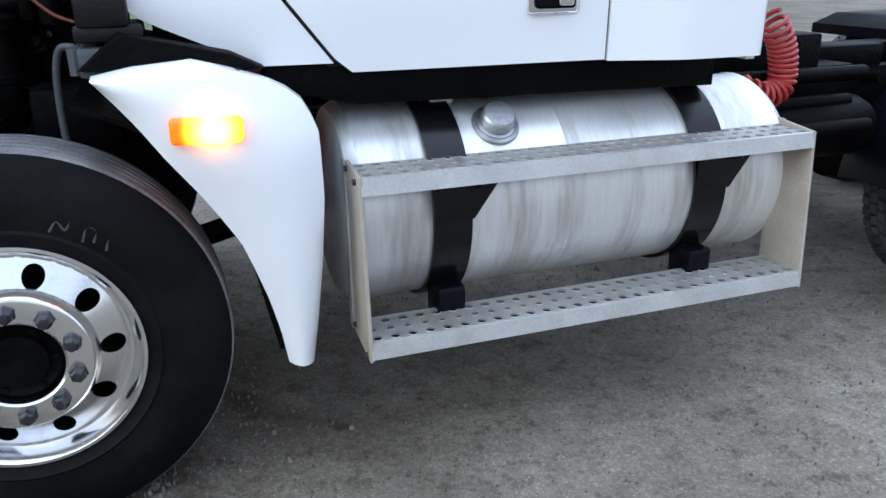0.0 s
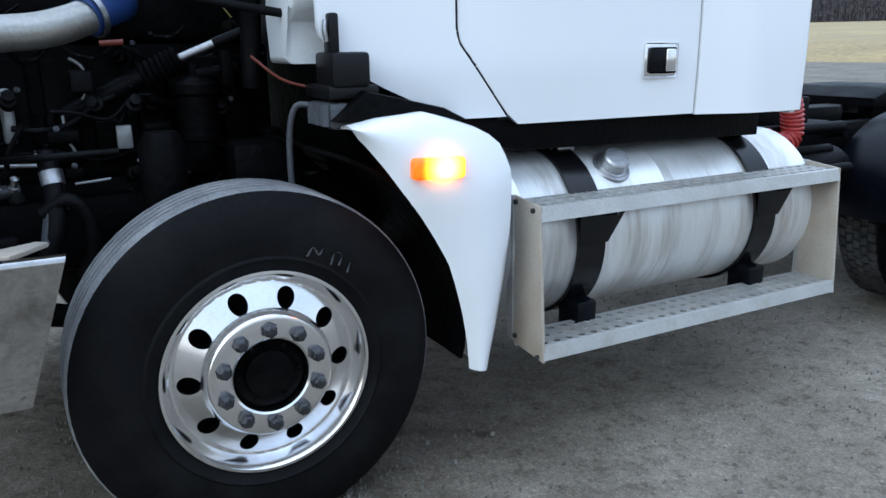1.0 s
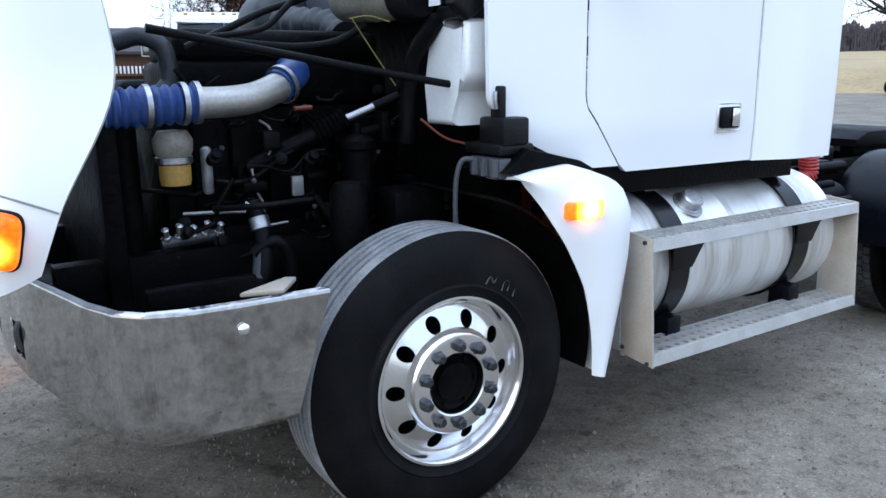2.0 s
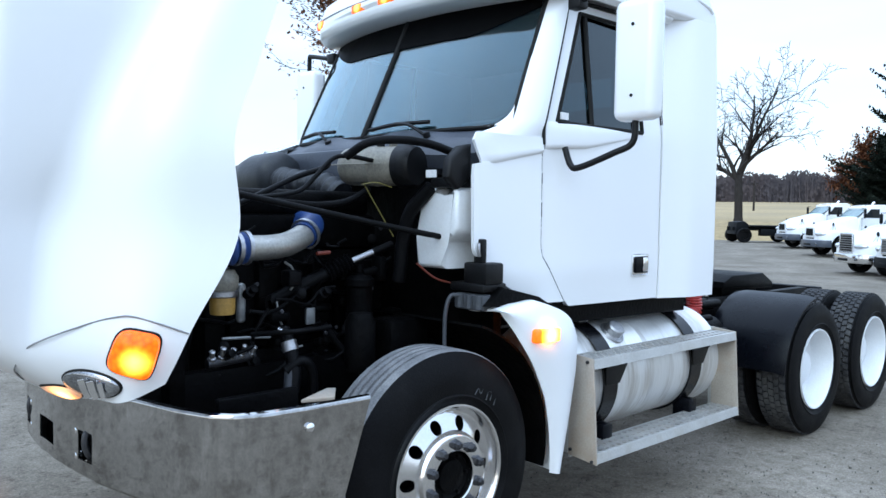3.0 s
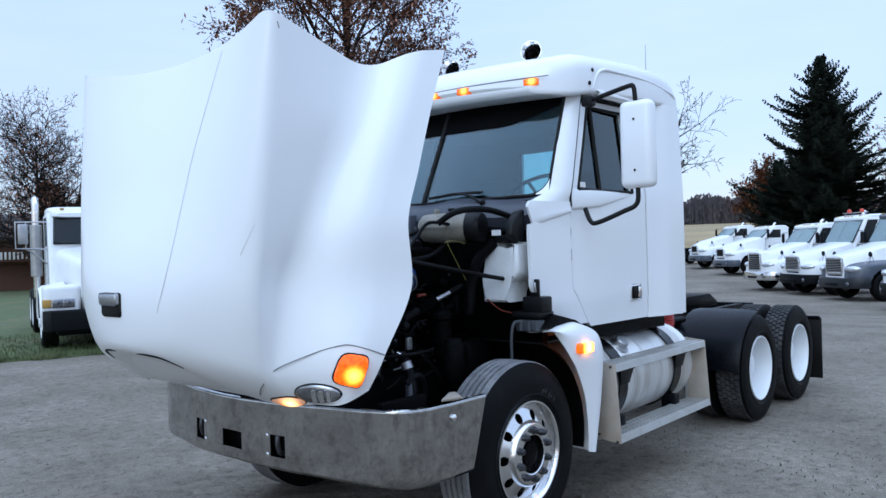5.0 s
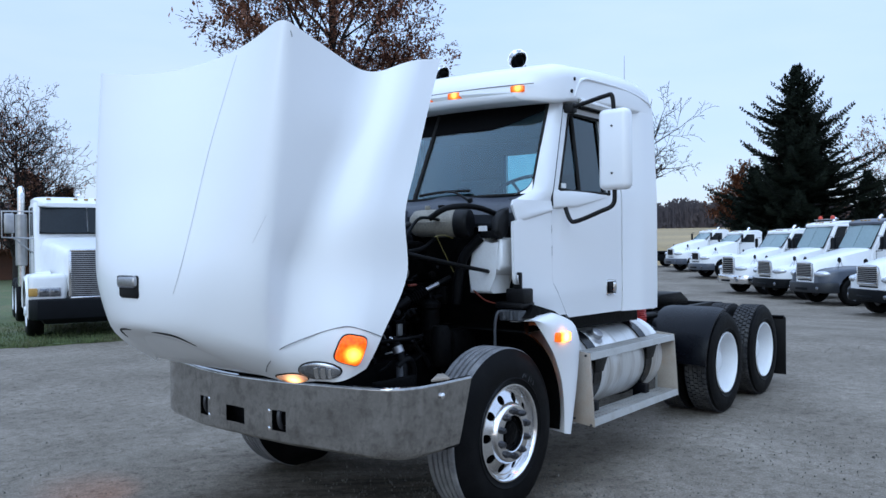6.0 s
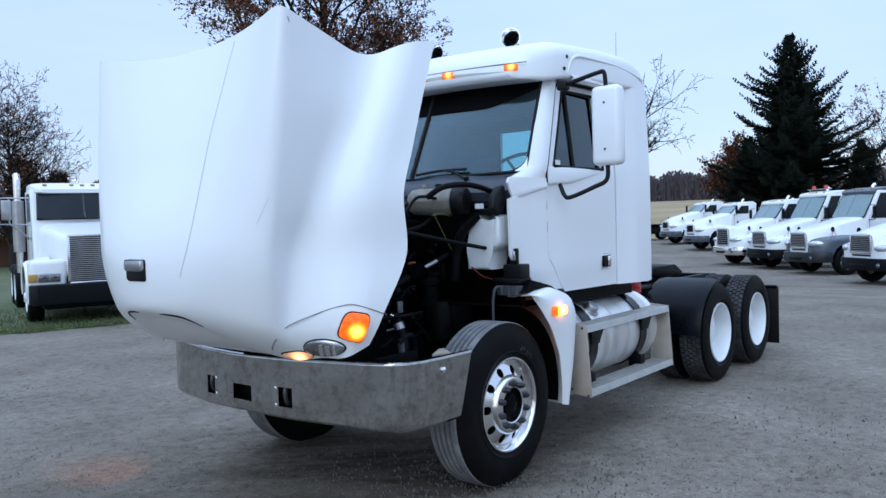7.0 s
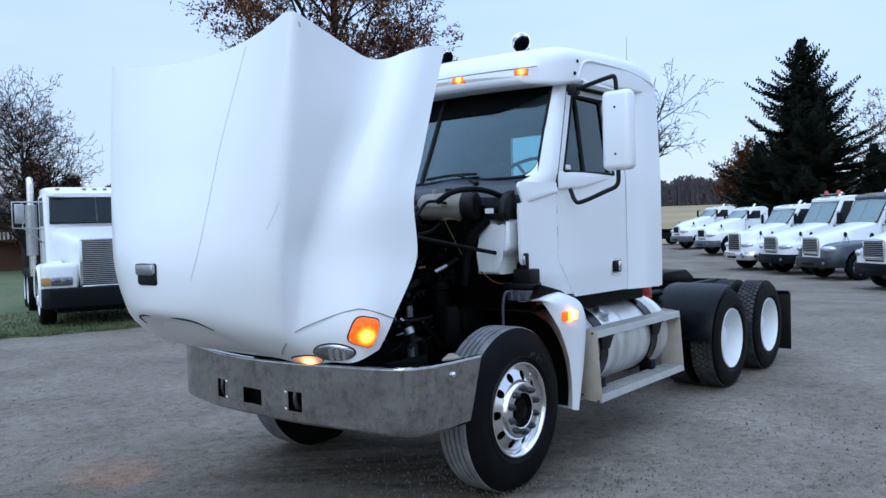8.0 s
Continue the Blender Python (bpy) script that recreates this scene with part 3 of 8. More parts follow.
# -- wheels --
def tyre_profile(w, groove, r=0.52):
    side = [(0.298, 0.03), (0.305, 0.008), (0.335, -0.004), (0.345, -0.013), (0.352, -0.008), (0.40, -0.012), (0.45, -0.006), (0.485, 0.010), (r - 0.018, 0.026), (r - 0.006, 0.036)]
    band = [(r - 0.006, 0.036), (r, 0.044)]
    for k in range(groove):
        g = 0.044 + (w - 0.088) * (k + 1) / (groove + 1)
        band += [(r + 0.002, g - 0.008), (r - 0.012, g - 0.006), (r - 0.012, g + 0.006), (r + 0.002, g + 0.008)]
    band += [(r, w - 0.044), (r - 0.006, w - 0.036)]
    back = [(r - 0.006, w - 0.036), (0.47, w - 0.005), (0.40, w + 0.01), (0.30, w - 0.03)]
    return side, band, back


def lugs(bm, r, w, count, rows4):
    """Block pattern of a drive tyre: staggered blocks standing proud of the band."""
    for k in range(count):
        for row in range(rows4):
            a = 2 * math.pi * (k + 0.5 * (row % 2)) / count
            y = 0.03 + (w - 0.06) * (row + 0.5) / rows4
            h = (w - 0.06) / rows4 * 0.42
            e = 2 * math.pi / count * 0.36
            skew = 0.18 * e * (1 if row % 2 else -1)
            vs = []
            for rr in (r - 0.012, r + 0.006):
                for da, dy in ((-e, -h), (e, -h), (e, h), (-e, h)):
                    t = a + da + skew * (1 if dy > 0 else -1)
                    vs.append(bm.verts.new((math.cos(t) * rr, y + dy, math.sin(t) * rr)))
            for q in ((4, 5, 6, 7), (0, 1, 5, 4), (1, 2, 6, 5), (2, 3, 7, 6), (3, 0, 4, 7)):
                bm.faces.new([vs[i] for i in q])


def front_wheel(x, y, z, flip):
    w = new("front_wheel")
    w.parent = truck
    w.matrix_basis = pose(x, y, z, 0, 0, 180 if flip else 0)
    o, ax = (0, 0, 0), (0, 1, 0)
    side, band, back = tyre_profile(0.285, 4, 0.537)
    bm = bmesh.new()
    lathe(bm, side + [(0.50, 0.06), (0.50, 0.22)] + back, o, ax, 72)
    tyre = part("tyre", bm, RUBBER, w, "worn black steer tyre")
    bm = bmesh.new()
    lathe(bm, band, o, ax, 72)
    part("tread", bm, TREAD, tyre, "grey dusty ribbed tread", smooth=30)
    # chalk scrawl on the sidewall
    for pts in (((0.13, 0.335), (0.15, 0.36), (0.165, 0.335), (0.18, 0.355)), ((0.20, 0.30), (0.215, 0.335), (0.235, 0.325), (0.225, 0.295)), ((0.25, 0.27), (0.262, 0.30), (0.28, 0.285))):
        bm = bmesh.new()
        tube(bm, [(q, -0.0085, v) for q, v in pts], 0.0035, 6, 5)
        part("chalk_mark", bm, CHALK, tyre)
    # polished disc: flange, ten hand holes, raised stud ring
    bm = bmesh.new()
    lathe(bm, [(0.292, 0.06), (0.300, 0.028), (0.312, 0.004), (0.309, -0.006), (0.300, -0.007), (0.290, 0.004), (0.283, 0.026), (0.274, 0.040), (0.266, 0.042)], o, ax, 80)

    def disc(t, r):
        h = lerp(r, (0.182, 0.266), (0.004, 0.042))
        return Vector((math.cos(t) * r, h, math.sin(t) * r))

    for k in range(10):
        mid, half = 2 * math.pi * k / 10, math.pi / 10
        inner = hole_cell(bm, lambda u, v, mid=mid, half=half: disc(mid + half * 0.5 * u, 0.224 + 0.042 * v), 0.76, 20)
        deep = [bm.verts.new(p.co + Vector((0, 0.03, 0))) for p in inner]
        for i in range(20):
            bm.faces.new((inner[i], inner[(i + 1) % 20], deep[(i + 1) % 20], deep[i]))
        for j in range(6):
            t0, t1 = mid + half * (0.5 + j / 6), mid + half * (0.5 + (j + 1) / 6)
            bm.faces.new([bm.verts.new(disc(t, r)) for t, r in ((t0, 0.182), (t1, 0.182), (t1, 0.266), (t0, 0.266))])
    lathe(bm, [(0.196, 0.012), (0.190, -0.004), (0.184, -0.018), (0.179, -0.023), (0.172, -0.025), (0.118, -0.025), (0.112, -0.021), (0.110, 0.06)], o, ax, 80)
    rim = part("rim", bm, RIMM, w, "polished aluminium ten-hole rim", smooth=28)
    # even shading over the conical disc
    me = rim.data
    slope = (0.042 - 0.004) / (0.266 - 0.182)
    normals = [Vector(c.vector) for c in me.corner_normals]
    for poly in me.polygons:
        on_disc = True
        for vi in poly.vertices:
            co = me.vertices[vi].co
            r = math.hypot(co.x, co.z)
            if not 0.1815 < r < 0.2665 or abs(co.y - lerp(r, (0.182, 0.266), (0.004, 0.042))) > 0.0012:
                on_disc = False
        if on_disc:
            for li in poly.loop_indices:
                co = me.vertices[me.loops[li].vertex_index].co
                e = Vector((co.x, 0, co.z)).normalized()
                nn = Vector((e.x * slope, -1, e.z * slope)).normalized()
                normals[li] = nn if poly.normal.dot(nn) > 0 else -nn
    me.normals_split_custom_set([tuple(v) for v in normals])
    bm = bmesh.new()
    lathe(bm, [(0.29, 0.10), (0.1, 0.11)], o, ax, 40)
    part("brake_drum", bm, GREASE, w)
    bm = bmesh.new()
    lathe(bm, [(0.110, 0.05), (0.108, 0.012), (0.098, 0.0), (0.088, 0.008), (0.075, 0.010), (0.07, -0.006), (0.04, -0.010), (0, -0.010)], o, ax, 40)
    for k in range(6):
        a = 2 * math.pi * k / 6
        lathe(bm, [(0.008, 0.01), (0.008, -0.004), (0, -0.006)], (math.cos(a) * 0.09, 0, math.sin(a) * 0.09), ax, 8)
    part("hub", bm, GREASE, w, "greasy black hub cap")
    bm = bmesh.new()
    lathe(bm, [(0.025, -0.025), (0.025, -0.030), (0.021, -0.033), (0.020, -0.050), (0.014, -0.054), (0.012, -0.060), (0, -0.061)], o, ax, 6)
    mesh = part("lug_nut", bm, NUTS, w, smooth=25)
    mesh.location = (math.cos(math.pi / 10) * 0.143, 0, math.sin(math.pi / 10) * 0.143)
    mesh.rotation_euler = (0, -math.pi / 10, 0)
    for k in range(1, 10):
        nut = new("lug_nut", mesh.data)
        nut.parent = w
        a = 2 * math.pi * (k + 0.5) / 10
        nut.location = (math.cos(a) * 0.143, 0, math.sin(a) * 0.143)
        nut.rotation_euler = (0, -a, 0)
    return w


front_wheel(-0.01, 0.130, 0.508, False)
front_wheel(-0.01, mir(0.130), 0.508, True)


def rear_wheel(name, x, y, z, flip, outer):
    w = new(name)
    w.parent = truck
    w.matrix_basis = pose(x, y, z, 0, 17, 180 if flip else 0)
    o, ax = (0, 0, 0), (0, 1, 0)
    side, band, back = tyre_profile(0.27, 0, 0.50)
    bm = bmesh.new()
    lathe(bm, side + [(0.47, 0.06), (0.47, 0.20)] + back, o, ax, 56)
    tyre = part("tyre", bm, RUBBER, w, "black drive tyre")
    bm = bmesh.new()
    lathe(bm, [(r - 0.012, a) for r, a in band], o, ax, 56)
    lugs(bm, 0.50, 0.27, 56, 5)
    part("tread", bm, DTREAD, tyre, "dusty block tread", smooth=0)
    bm = bmesh.new()
    lathe(bm, [(0.292, 0.06), (0.306, 0.006), (0.302, -0.006), (0.292, -0.004), (0.285, 0.014), (0.280, 0.05), (0.268, 0.15), (0.245, 0.168), (0.18, 0.160), (0.125, 0.160), (0.12, 0.10), (0.11, 0.09), (0.06, 0.085), (0, 0.085)], o, ax, 56)
    rim = part("rim", bm, RWHEEL, w, "white-painted steel rim")
    if outer:
        for k in range(10):
            a = 2 * math.pi * k / 10
            bm = bmesh.new()
            lathe(bm, [(0.017, 0.16), (0.016, 0.13), (0, 0.128)], (math.cos(a) * 0.150, 0, math.sin(a) * 0.150), ax, 6)
            part("lug_nut", bm, NUTS, rim, smooth=25)
    return w


AX1, AX2 = 3.80, 5.01
for ax_x in (AX1, AX2):
    rear_wheel("rear_wheel", ax_x, 0.085, 0.497, False, True)
    rear_wheel("inner_rear_wheel", ax_x, 0.40, 0.497, False, False)
    rear_wheel("rear_wheel", ax_x, mir(0.085), 0.497, True, True)
    rear_wheel("inner_rear_wheel", ax_x, mir(0.40), 0.497, True, False)

# -- chassis --
for y in (0.79, 1.59):
    bm = bmesh.new()
    prism(bm, [(-1.15, 0.72), (5.95, 0.74), (5.95, 0.84), (5.3, 0.985), (2.0, 0.985), (-1.15, 0.95)], y, y + 0.08, 0.006)
    part("frame_rail", bm, FRAMEB, truck)
for x in (-0.9, 2.4, 3.2, 4.4, 5.85):
    bm = bmesh.new()
    box(bm, x - 0.06, x + 0.06, 0.87, 1.59, 0.80, 0.95, 0.01)
    part("crossmember", bm, FRAMEB, truck)
for x in (AX1, AX2):
    bm = bmesh.new()
    rod(bm, (x, 0.6, 0.5), (x, 1.86, 0.5), 0.075, seg=18)
    lathe(bm, [(0, -0.2), (0.15, -0.16), (0.2, 0), (0.15, 0.16), (0, 0.2)], (x, YC, 0.5), (1, 0, 0), 18)
    part("drive_axle", bm, GREASE, truck)
bm = bmesh.new()
box(bm, -0.07, 0.07, 0.35, 2.1, 0.36, 0.48, 0.02)
part("front_axle", bm, GREASE, truck)
for y in (0.72, 1.66):
    bm = bmesh.new()
    tube(bm, [(-0.85, y, 0.68), (-0.4, y, 0.57), (0, y, 0.52), (0.4, y, 0.57), (0.85, y, 0.68)], 0.04, 8)
    part("leaf_spring", bm, GREASE, truck)
bm = bmesh.new()
prism(bm, [(3.80, 1.10), (3.95, 1.15), (4.52, 1.15), (4.72, 1.06), (4.72, 1.01), (3.80, 1.05)], 0.85, 1.61, 0.015)
fifth = part("fifth_wheel", bm, FRAMEB, truck, "greasy black fifth wheel plate")
bm = bmesh.new()
box(bm, 3.95, 4.6, 0.95, 1.05, 0.96, 1.07, 0.01)
part("fifth_wheel_bracket", bm, FRAMEB, fifth)
bm = bmesh.new()
box(bm, 3.95, 4.6, 1.41, 1.51, 0.96, 1.07, 0.01)
part("fifth_wheel_bracket", bm, FRAMEB, fifth)
# deck plate, battery and air gear behind the cab
bm = bmesh.new()
box(bm, 2.3, 3.1, 0.62, 1.84, 0.99, 1.03, 0.008)
part("deck_plate", bm, FRAMEB, truck, "black deck plate behind the cab")
for x0, x1, y0, y1, z in ((2.35, 2.9, 0.60, 0.95, 1.16), (3.0, 3.45, 0.80, 0.92, 1.08), (3.15, 3.75, 1.0, 1.12, 1.06)):
    bm = bmesh.new()
    box(bm, x0, x1, y0, y1, 0.98, z, 0.012)
    part("deck_box", bm, FRAMEB, truck)
for y, z in ((0.50, 1.02), (0.56, 0.90), (0.44, 0.82)):
    bm = bmesh.new()
    rod(bm, (2.3, y, z), (3.05, y + 0.02, z - 0.01), 0.03)
    part("air_line", bm, FRAMEB, truck)
bm = bmesh.new()
lathe(bm, [(0, 0), (0.10, 0.015), (0.125, 0.06), (0.125, 0.62), (0.10, 0.67), (0, 0.68)], (2.5, 0.62, 0.78), (1, 0, 0), 28)
part("air_tank", bm, FRAMEB, truck, "black air tank")

# quarter fenders ahead of the first drive wheels
for side_y in (0, 1):
    bm = bmesh.new()
    rows = []
    for i in range(15):
        a = radians(98 + 78 * i / 14)
        r = 0.60
        x, z = AX1 - 0.02 + math.cos(a) * r, 0.50 + math.sin(a) * r * 0.94
        row = []
        for j in range(9):
            t = j / 8
            y = 0.075 + 0.62 * t
            drop = 0.018 * (abs(t - 0.5) * 2) ** 6
            row.append((x + drop, (y if not side_y else mir(y)), z - drop))
        rows.append(row)
    sheet(bm, rows)
    part("quarter_fender", bm, FENDERB, truck, "black plastic quarter fender", solid=0.012, offset=0)
    y = 0.70 if not side_y else mir(0.70)
    bm = bmesh.new()
    rod(bm, (3.35, y, 0.95), (3.35, YC + (-0.4 if not side_y else 0.4), 0.93), 0.025)
    part("fender_bracket", bm, FRAMEB, truck)
for y0, y1 in ((0.08, 0.70), (mir(0.70), mir(0.08))):
    bm = bmesh.new()
    prism(bm, [(y0, 0.10), (y1, 0.10), (y1, 0.80), (y0 + 0.03, 0.82), (y0, 0.79)], 5.83, 5.845, 0.004, "x")
    flap = part("mud_flap", bm, BLACK, truck, "black rubber mud flap")
    bm = bmesh.new()
    rod(bm, (5.82, y0 + 0.02, 0.80), (5.82, y1, 0.80), 0.02)
    part("flap_hanger", bm, FRAMEB, flap)
bm = bmesh.new()
box(bm, 5.93, 5.98, 0.70, 1.76, 0.74, 0.84, 0.01)
part("rear_bar", bm, FRAMEB, truck)

# red coiled air hose behind the cab
bm = bmesh.new()
core = spline([(2.50, 0.45, 1.24), (2.55, 0.45, 1.17), (2.575, 0.45, 1.11), (2.585, 0.45, 1.05), (2.58, 0.45, 0.995), (2.51, 0.45, 0.962), (2.40, 0.46, 1.0), (2.30, 0.47, 1.03)], 36)
pts = []
for k, c in enumerate(core):
    d = (core[min(k + 1, len(core) - 1)] - core[max(k - 1, 0)]).normalized()
    side, a = d.cross(Vector((0, 1, 0))).normalized(), 2 * math.pi * k / 12
    q = 0.046 if k < 210 else 0.046 - 0.039 * (k - 210) / 42
    pts.append(c + side * (q * math.cos(a)) + Vector((0, q * math.sin(a), 0)))
tube(bm, pts, 0.0092, 6, 0)
part("coiled_hose", bm, REDC, truck, "red coiled trailer air hose")

# -- fuel tank with straps --
TY, TZ, TR = 0.465, 0.735, 0.315
tank_x0, tank_x1 = 0.86, 2.43
bm = bmesh.new()
prof = [(0, 0.0), (TR * 0.6, 0.004), (TR - 0.045, 0.010), (TR - 0.018, 0.022), (TR - 0.006, 0.040), (TR, 0.05), (TR + 0.003, 0.055), (TR, 0.062), (TR, 0.70), (TR + 0.003, 0.71), (TR, 0.72)]
L = tank_x1 - tank_x0
prof += [(TR, L - 0.062), (TR + 0.003, L - 0.055), (TR, L - 0.05), (TR - 0.006, L - 0.04), (TR - 0.018, L - 0.022), (TR - 0.045, L - 0.01), (0, L)]
lathe(bm, prof, (tank_x0, TY, TZ), (1, 0, 0), 64)
tank = part("fuel_tank", bm, TANKM, truck, "dull aluminium cylindrical fuel tank with dirty streaks", smooth=30)
for sx in (1.175, 2.07):
    bm = bmesh.new()
    rows = []
    for i in range(46):
        a = radians(60 + 250 * i / 45)
        rows.append([(sx + dx, TY + math.cos(a) * (TR + 0.008), TZ + math.sin(a) * (TR + 0.008)) for dx in (-0.06, 0.06)])
    sheet(bm, rows)
    strap = part("tank_strap", bm, STRAPB, tank, "black rubber-backed steel tank strap", solid=0.012, offset=0)
    bm = bmesh.new()
    rod(bm, (sx + 0.02, 0.165, 0.845), (sx + 0.075, 0.095, 0.858), 0.016)
    part("strap_brace", bm, FENDERB, strap)
    bm = bmesh.new()
    prism(bm, [(sx - 0.062, 0.862), (sx + 0.15, 0.862), (sx + 0.062, 0.74), (sx - 0.062, 0.74)], 0.125, 0.133, 0.002)
    part("strap_gusset", bm, BLACK, strap)
    bm = bmesh.new()
    box(bm, sx - 0.045, sx + 0.045, 0.15, 0.27, 0.40, 0.52, 0.012)
    part("strap_bracket", bm, FENDERB, strap)
    bm = bmesh.new()
    rod(bm, (sx - 0.02, TY - 0.10, TZ + TR + 0.012), (sx - 0.02, TY + 0.12, TZ + TR + 0.012), 0.012, seg=8)
    part("strap_bolt", bm, NUTS, strap)
capd = Vector((0, -0.62, 0.78)).normalized()
cp = Vector((1.36, TY, TZ)) + capd * TR
bm = bmesh.new()
lathe(bm, [(0.075, 0.0), (0.073, 0.003), (0.062, 0.004), (0.060, 0.008), (0.052, 0.010), (0.052, 0.045), (0.046, 0.052), (0, 0.053)], cp, capd, 30)
part("filler_cap", bm, STEEL, tank, "grey metal filler cap")
bm = bmesh.new()
box(bm, 1.18, 1.26, 0.36, 0.42, 1.035, 1.075, 0.008)
part("fuel_fitting", bm, STEEL, tank)
for fx, fy, fz in ((1.21, 0.39, 1.07), (1.45, 0.42, 1.04)):
    bm = bmesh.new()
    rod(bm, (fx, fy, fz), (fx, fy, fz + 0.04), 0.011)
    part("vent_stub", bm, STEEL, tank)

# -- side steps --
steps = new("step_frame")
steps.parent = truck
steps["label"] = "aluminium two-tread side step frame"
SX0, SX1 = 0.882, 2.375


def tread(name, z, y0, y1):
    nx = 28
    w = (SX1 - SX0) / nx
    bm = bmesh.new()
    h = (y1 - y0 - 0.02) / 3
    for i in range(nx):
        for j in range(3):
            cx, cy = SX0 + (i + 0.5) * w, y0 + 0.01 + (j + 0.5) * h
            inner = hole_cell(bm, lambda u, v, cx=cx, cy=cy: Vector((cx + u * w / 2, cy + v * h / 2, z)), 0.57 if j != 1 else 0.43, 12)
            lip = [bm.verts.new(p.co + (p.co - Vector((cx, cy, z))) * -0.10 + Vector((0, 0, 0.002))) for p in inner]
            low = [bm.verts.new(p.co + Vector((0, 0, -0.006))) for p in lip]
            for k in range(12):
                k2 = (k + 1) % 12
                bm.faces.new((inner[k], inner[k2], lip[k2], lip[k]))
                bm.faces.new((lip[k], lip[k2], low[k2], low[k]))
    ob = part(name, bm, STEPT, steps, "perforated aluminium tread", smooth=35)
    bm = bmesh.new()
    prism(bm, [(y0 - 0.004, z - 0.046), (y0 + 0.004, z + 0.002), (y0 + 0.012, z + 0.004), (y0 + 0.016, z), (y0 + 0.010, z - 0.040), (y0 + 0.03, z - 0.048)], SX0, SX1, 0, "x")
    part("tread_lip", bm, STEPM, ob)
    bm = bmesh.new()
    prism(bm, [(y1 - 0.012, z - 0.05), (y1 - 0.012, z + 0.001), (y1, z), (y1, z - 0.05)], SX0, SX1, 0, "x")
    part("tread_back", bm, STEPM, ob)
    # dark sheet added below the tread for the shade in its holes
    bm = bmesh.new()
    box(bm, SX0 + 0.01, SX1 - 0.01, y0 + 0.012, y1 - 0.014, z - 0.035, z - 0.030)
    part("hole_shade_sheet", bm, HOLE, ob)
    return ob


tread("lower_tread", 0.445, 0.010, 0.19)
tread("upper_tread", 0.915, 0.040, 0.215)
for x, sgn in ((SX0, -1), (SX1, 1)):
    bm = bmesh.new()
    prism(bm, [(0.008, 0.392), (0.042, 0.920), (0.195, 0.935), (0.195, 0.43), (0.185, 0.41)], x - 0.006, x + 0.006, 0.003, "x")
    plate = part("end_plate", bm, STEPC, steps, "bent aluminium end plate")
    bm = bmesh.new()
    prism(bm, [(0.185, 0.42), (0.188, 0.935), (0.225, 0.935), (0.22, 0.42)], x - 0.012 if sgn < 0 else x + 0.006, x - 0.006 if sgn < 0 else x + 0.012, 0, "x")
    part("plate_flange", bm, STEPM, plate)
    for y, z in ((0.035, 0.405), (0.17, 0.44), (0.075, 0.902), (0.175, 0.915)):
        bm = bmesh.new()
        lathe(bm, [(0.009, 0), (0.009, 0.008), (0, 0.009)], (x + sgn * 0.006, y, z), (sgn, 0, 0), 8)
        part("plate_bolt", bm, NUTS, plate)

# -- fixed quarter fender behind the steer wheel --
outline_out = [(0.272, 1.197), (0.36, 1.215), (0.50, 1.228), (0.60, 1.20), (0.70, 1.165), (0.755, 1.12), (0.785, 1.05), (0.79, 0.87), (0.775, 0.68), (0.755, 0.50), (0.735, 0.36), (0.672, 0.372), (0.655, 0.48), (0.63, 0.585), (0.60, 0.68), (0.57, 0.765), (0.52, 0.85), (0.475, 0.92), (0.41, 1.01), (0.36, 1.085), (0.315, 1.145)]
bm = bmesh.new()
n_out = 11
outer_edge = outline_out[:n_out]
inner_edge = [outline_out[0]] + outline_out[:n_out - 1:-1]
rows = []
for i in range(29):
    t = i / 28
    def along(edge, t):
        d = [0.0]
        for a, b in zip(edge, edge[1:]):
            d.append(d[-1] + math.dist(a, b))
        return lerp(t * d[-1], d, [p[0] for p in edge]), lerp(t * d[-1], d, [p[1] for p in edge])
    o2, i2 = along(outer_edge, t), along(inner_edge, t)
    row = []
    for k in range(7):
        q = k / 6
        x, z = i2[0] + (o2[0] - i2[0]) * q, i2[1] + (o2[1] - i2[1]) * q
        bulge = 0.03 * (1 - (2 * q - 1) ** 2)
        y = lerp(z, (0.35, 0.7, 1.0, 1.23), (0.125, 0.085, 0.062, 0.085)) + 0.018 - bulge + lerp(x, (0.22, 0.45), (0.03, 0.0))
        row.append((x, y, z))
    for d, yy in ((0.012, 0.10), (0.016, 0.15), (0.016, 0.20)):
        # the top and rear edge roll over and run inboard
        cx, cz = 0.45, 0.70
        v = Vector((o2[0] - cx, o2[1] - cz)).normalized() * (d * 0.3 if yy < 0.12 else -0.01)
        row.append((o2[0] + v.x, max(row[6][1], 0) + yy * (0.25 if yy < 0.15 else 1.0), o2[1] + v.y))
    rows.append(row)
sheet(bm, rows)
qf = part("cab_fender", bm, WHITE, truck, "white fibreglass fender behind the steer tyre", smooth=50, solid=0.01, offset=0)
bm = bmesh.new()
vs = box(bm, 0.428, 0.600, 0.030, 0.075, 1.043, 1.108, 0.012, 3)
bmesh.ops.rotate(bm, verts=bm.verts, cent=(0.51, 0.05, 1.07), matrix=Matrix.Rotation(radians(1.5), 3, "Y"))
part("side_marker", bm, AMBER_SIDE, qf, "lit amber side marker")
for px, pz in ((0.66, 1.178), (0.60, 1.20)):
    bm = bmesh.new()
    lathe(bm, [(0.012, 0), (0.012, 0.006), (0, 0.008)], (px, 0.12, pz), (0, -0.2, 1), 8)
    part("fender_bolt", bm, NUTS, qf)
# dark liner inside the arch
bm = bmesh.new()
rows = []
for i in range(22):
    a = radians(-12 + 84 * i / 21)
    rows.append([(0.0 + math.cos(a) * 0.67, y, 0.53 + math.sin(a) * 0.63) for y in (0.17, 0.3, 0.5, 0.75, 1.0)])
sheet(bm, rows)
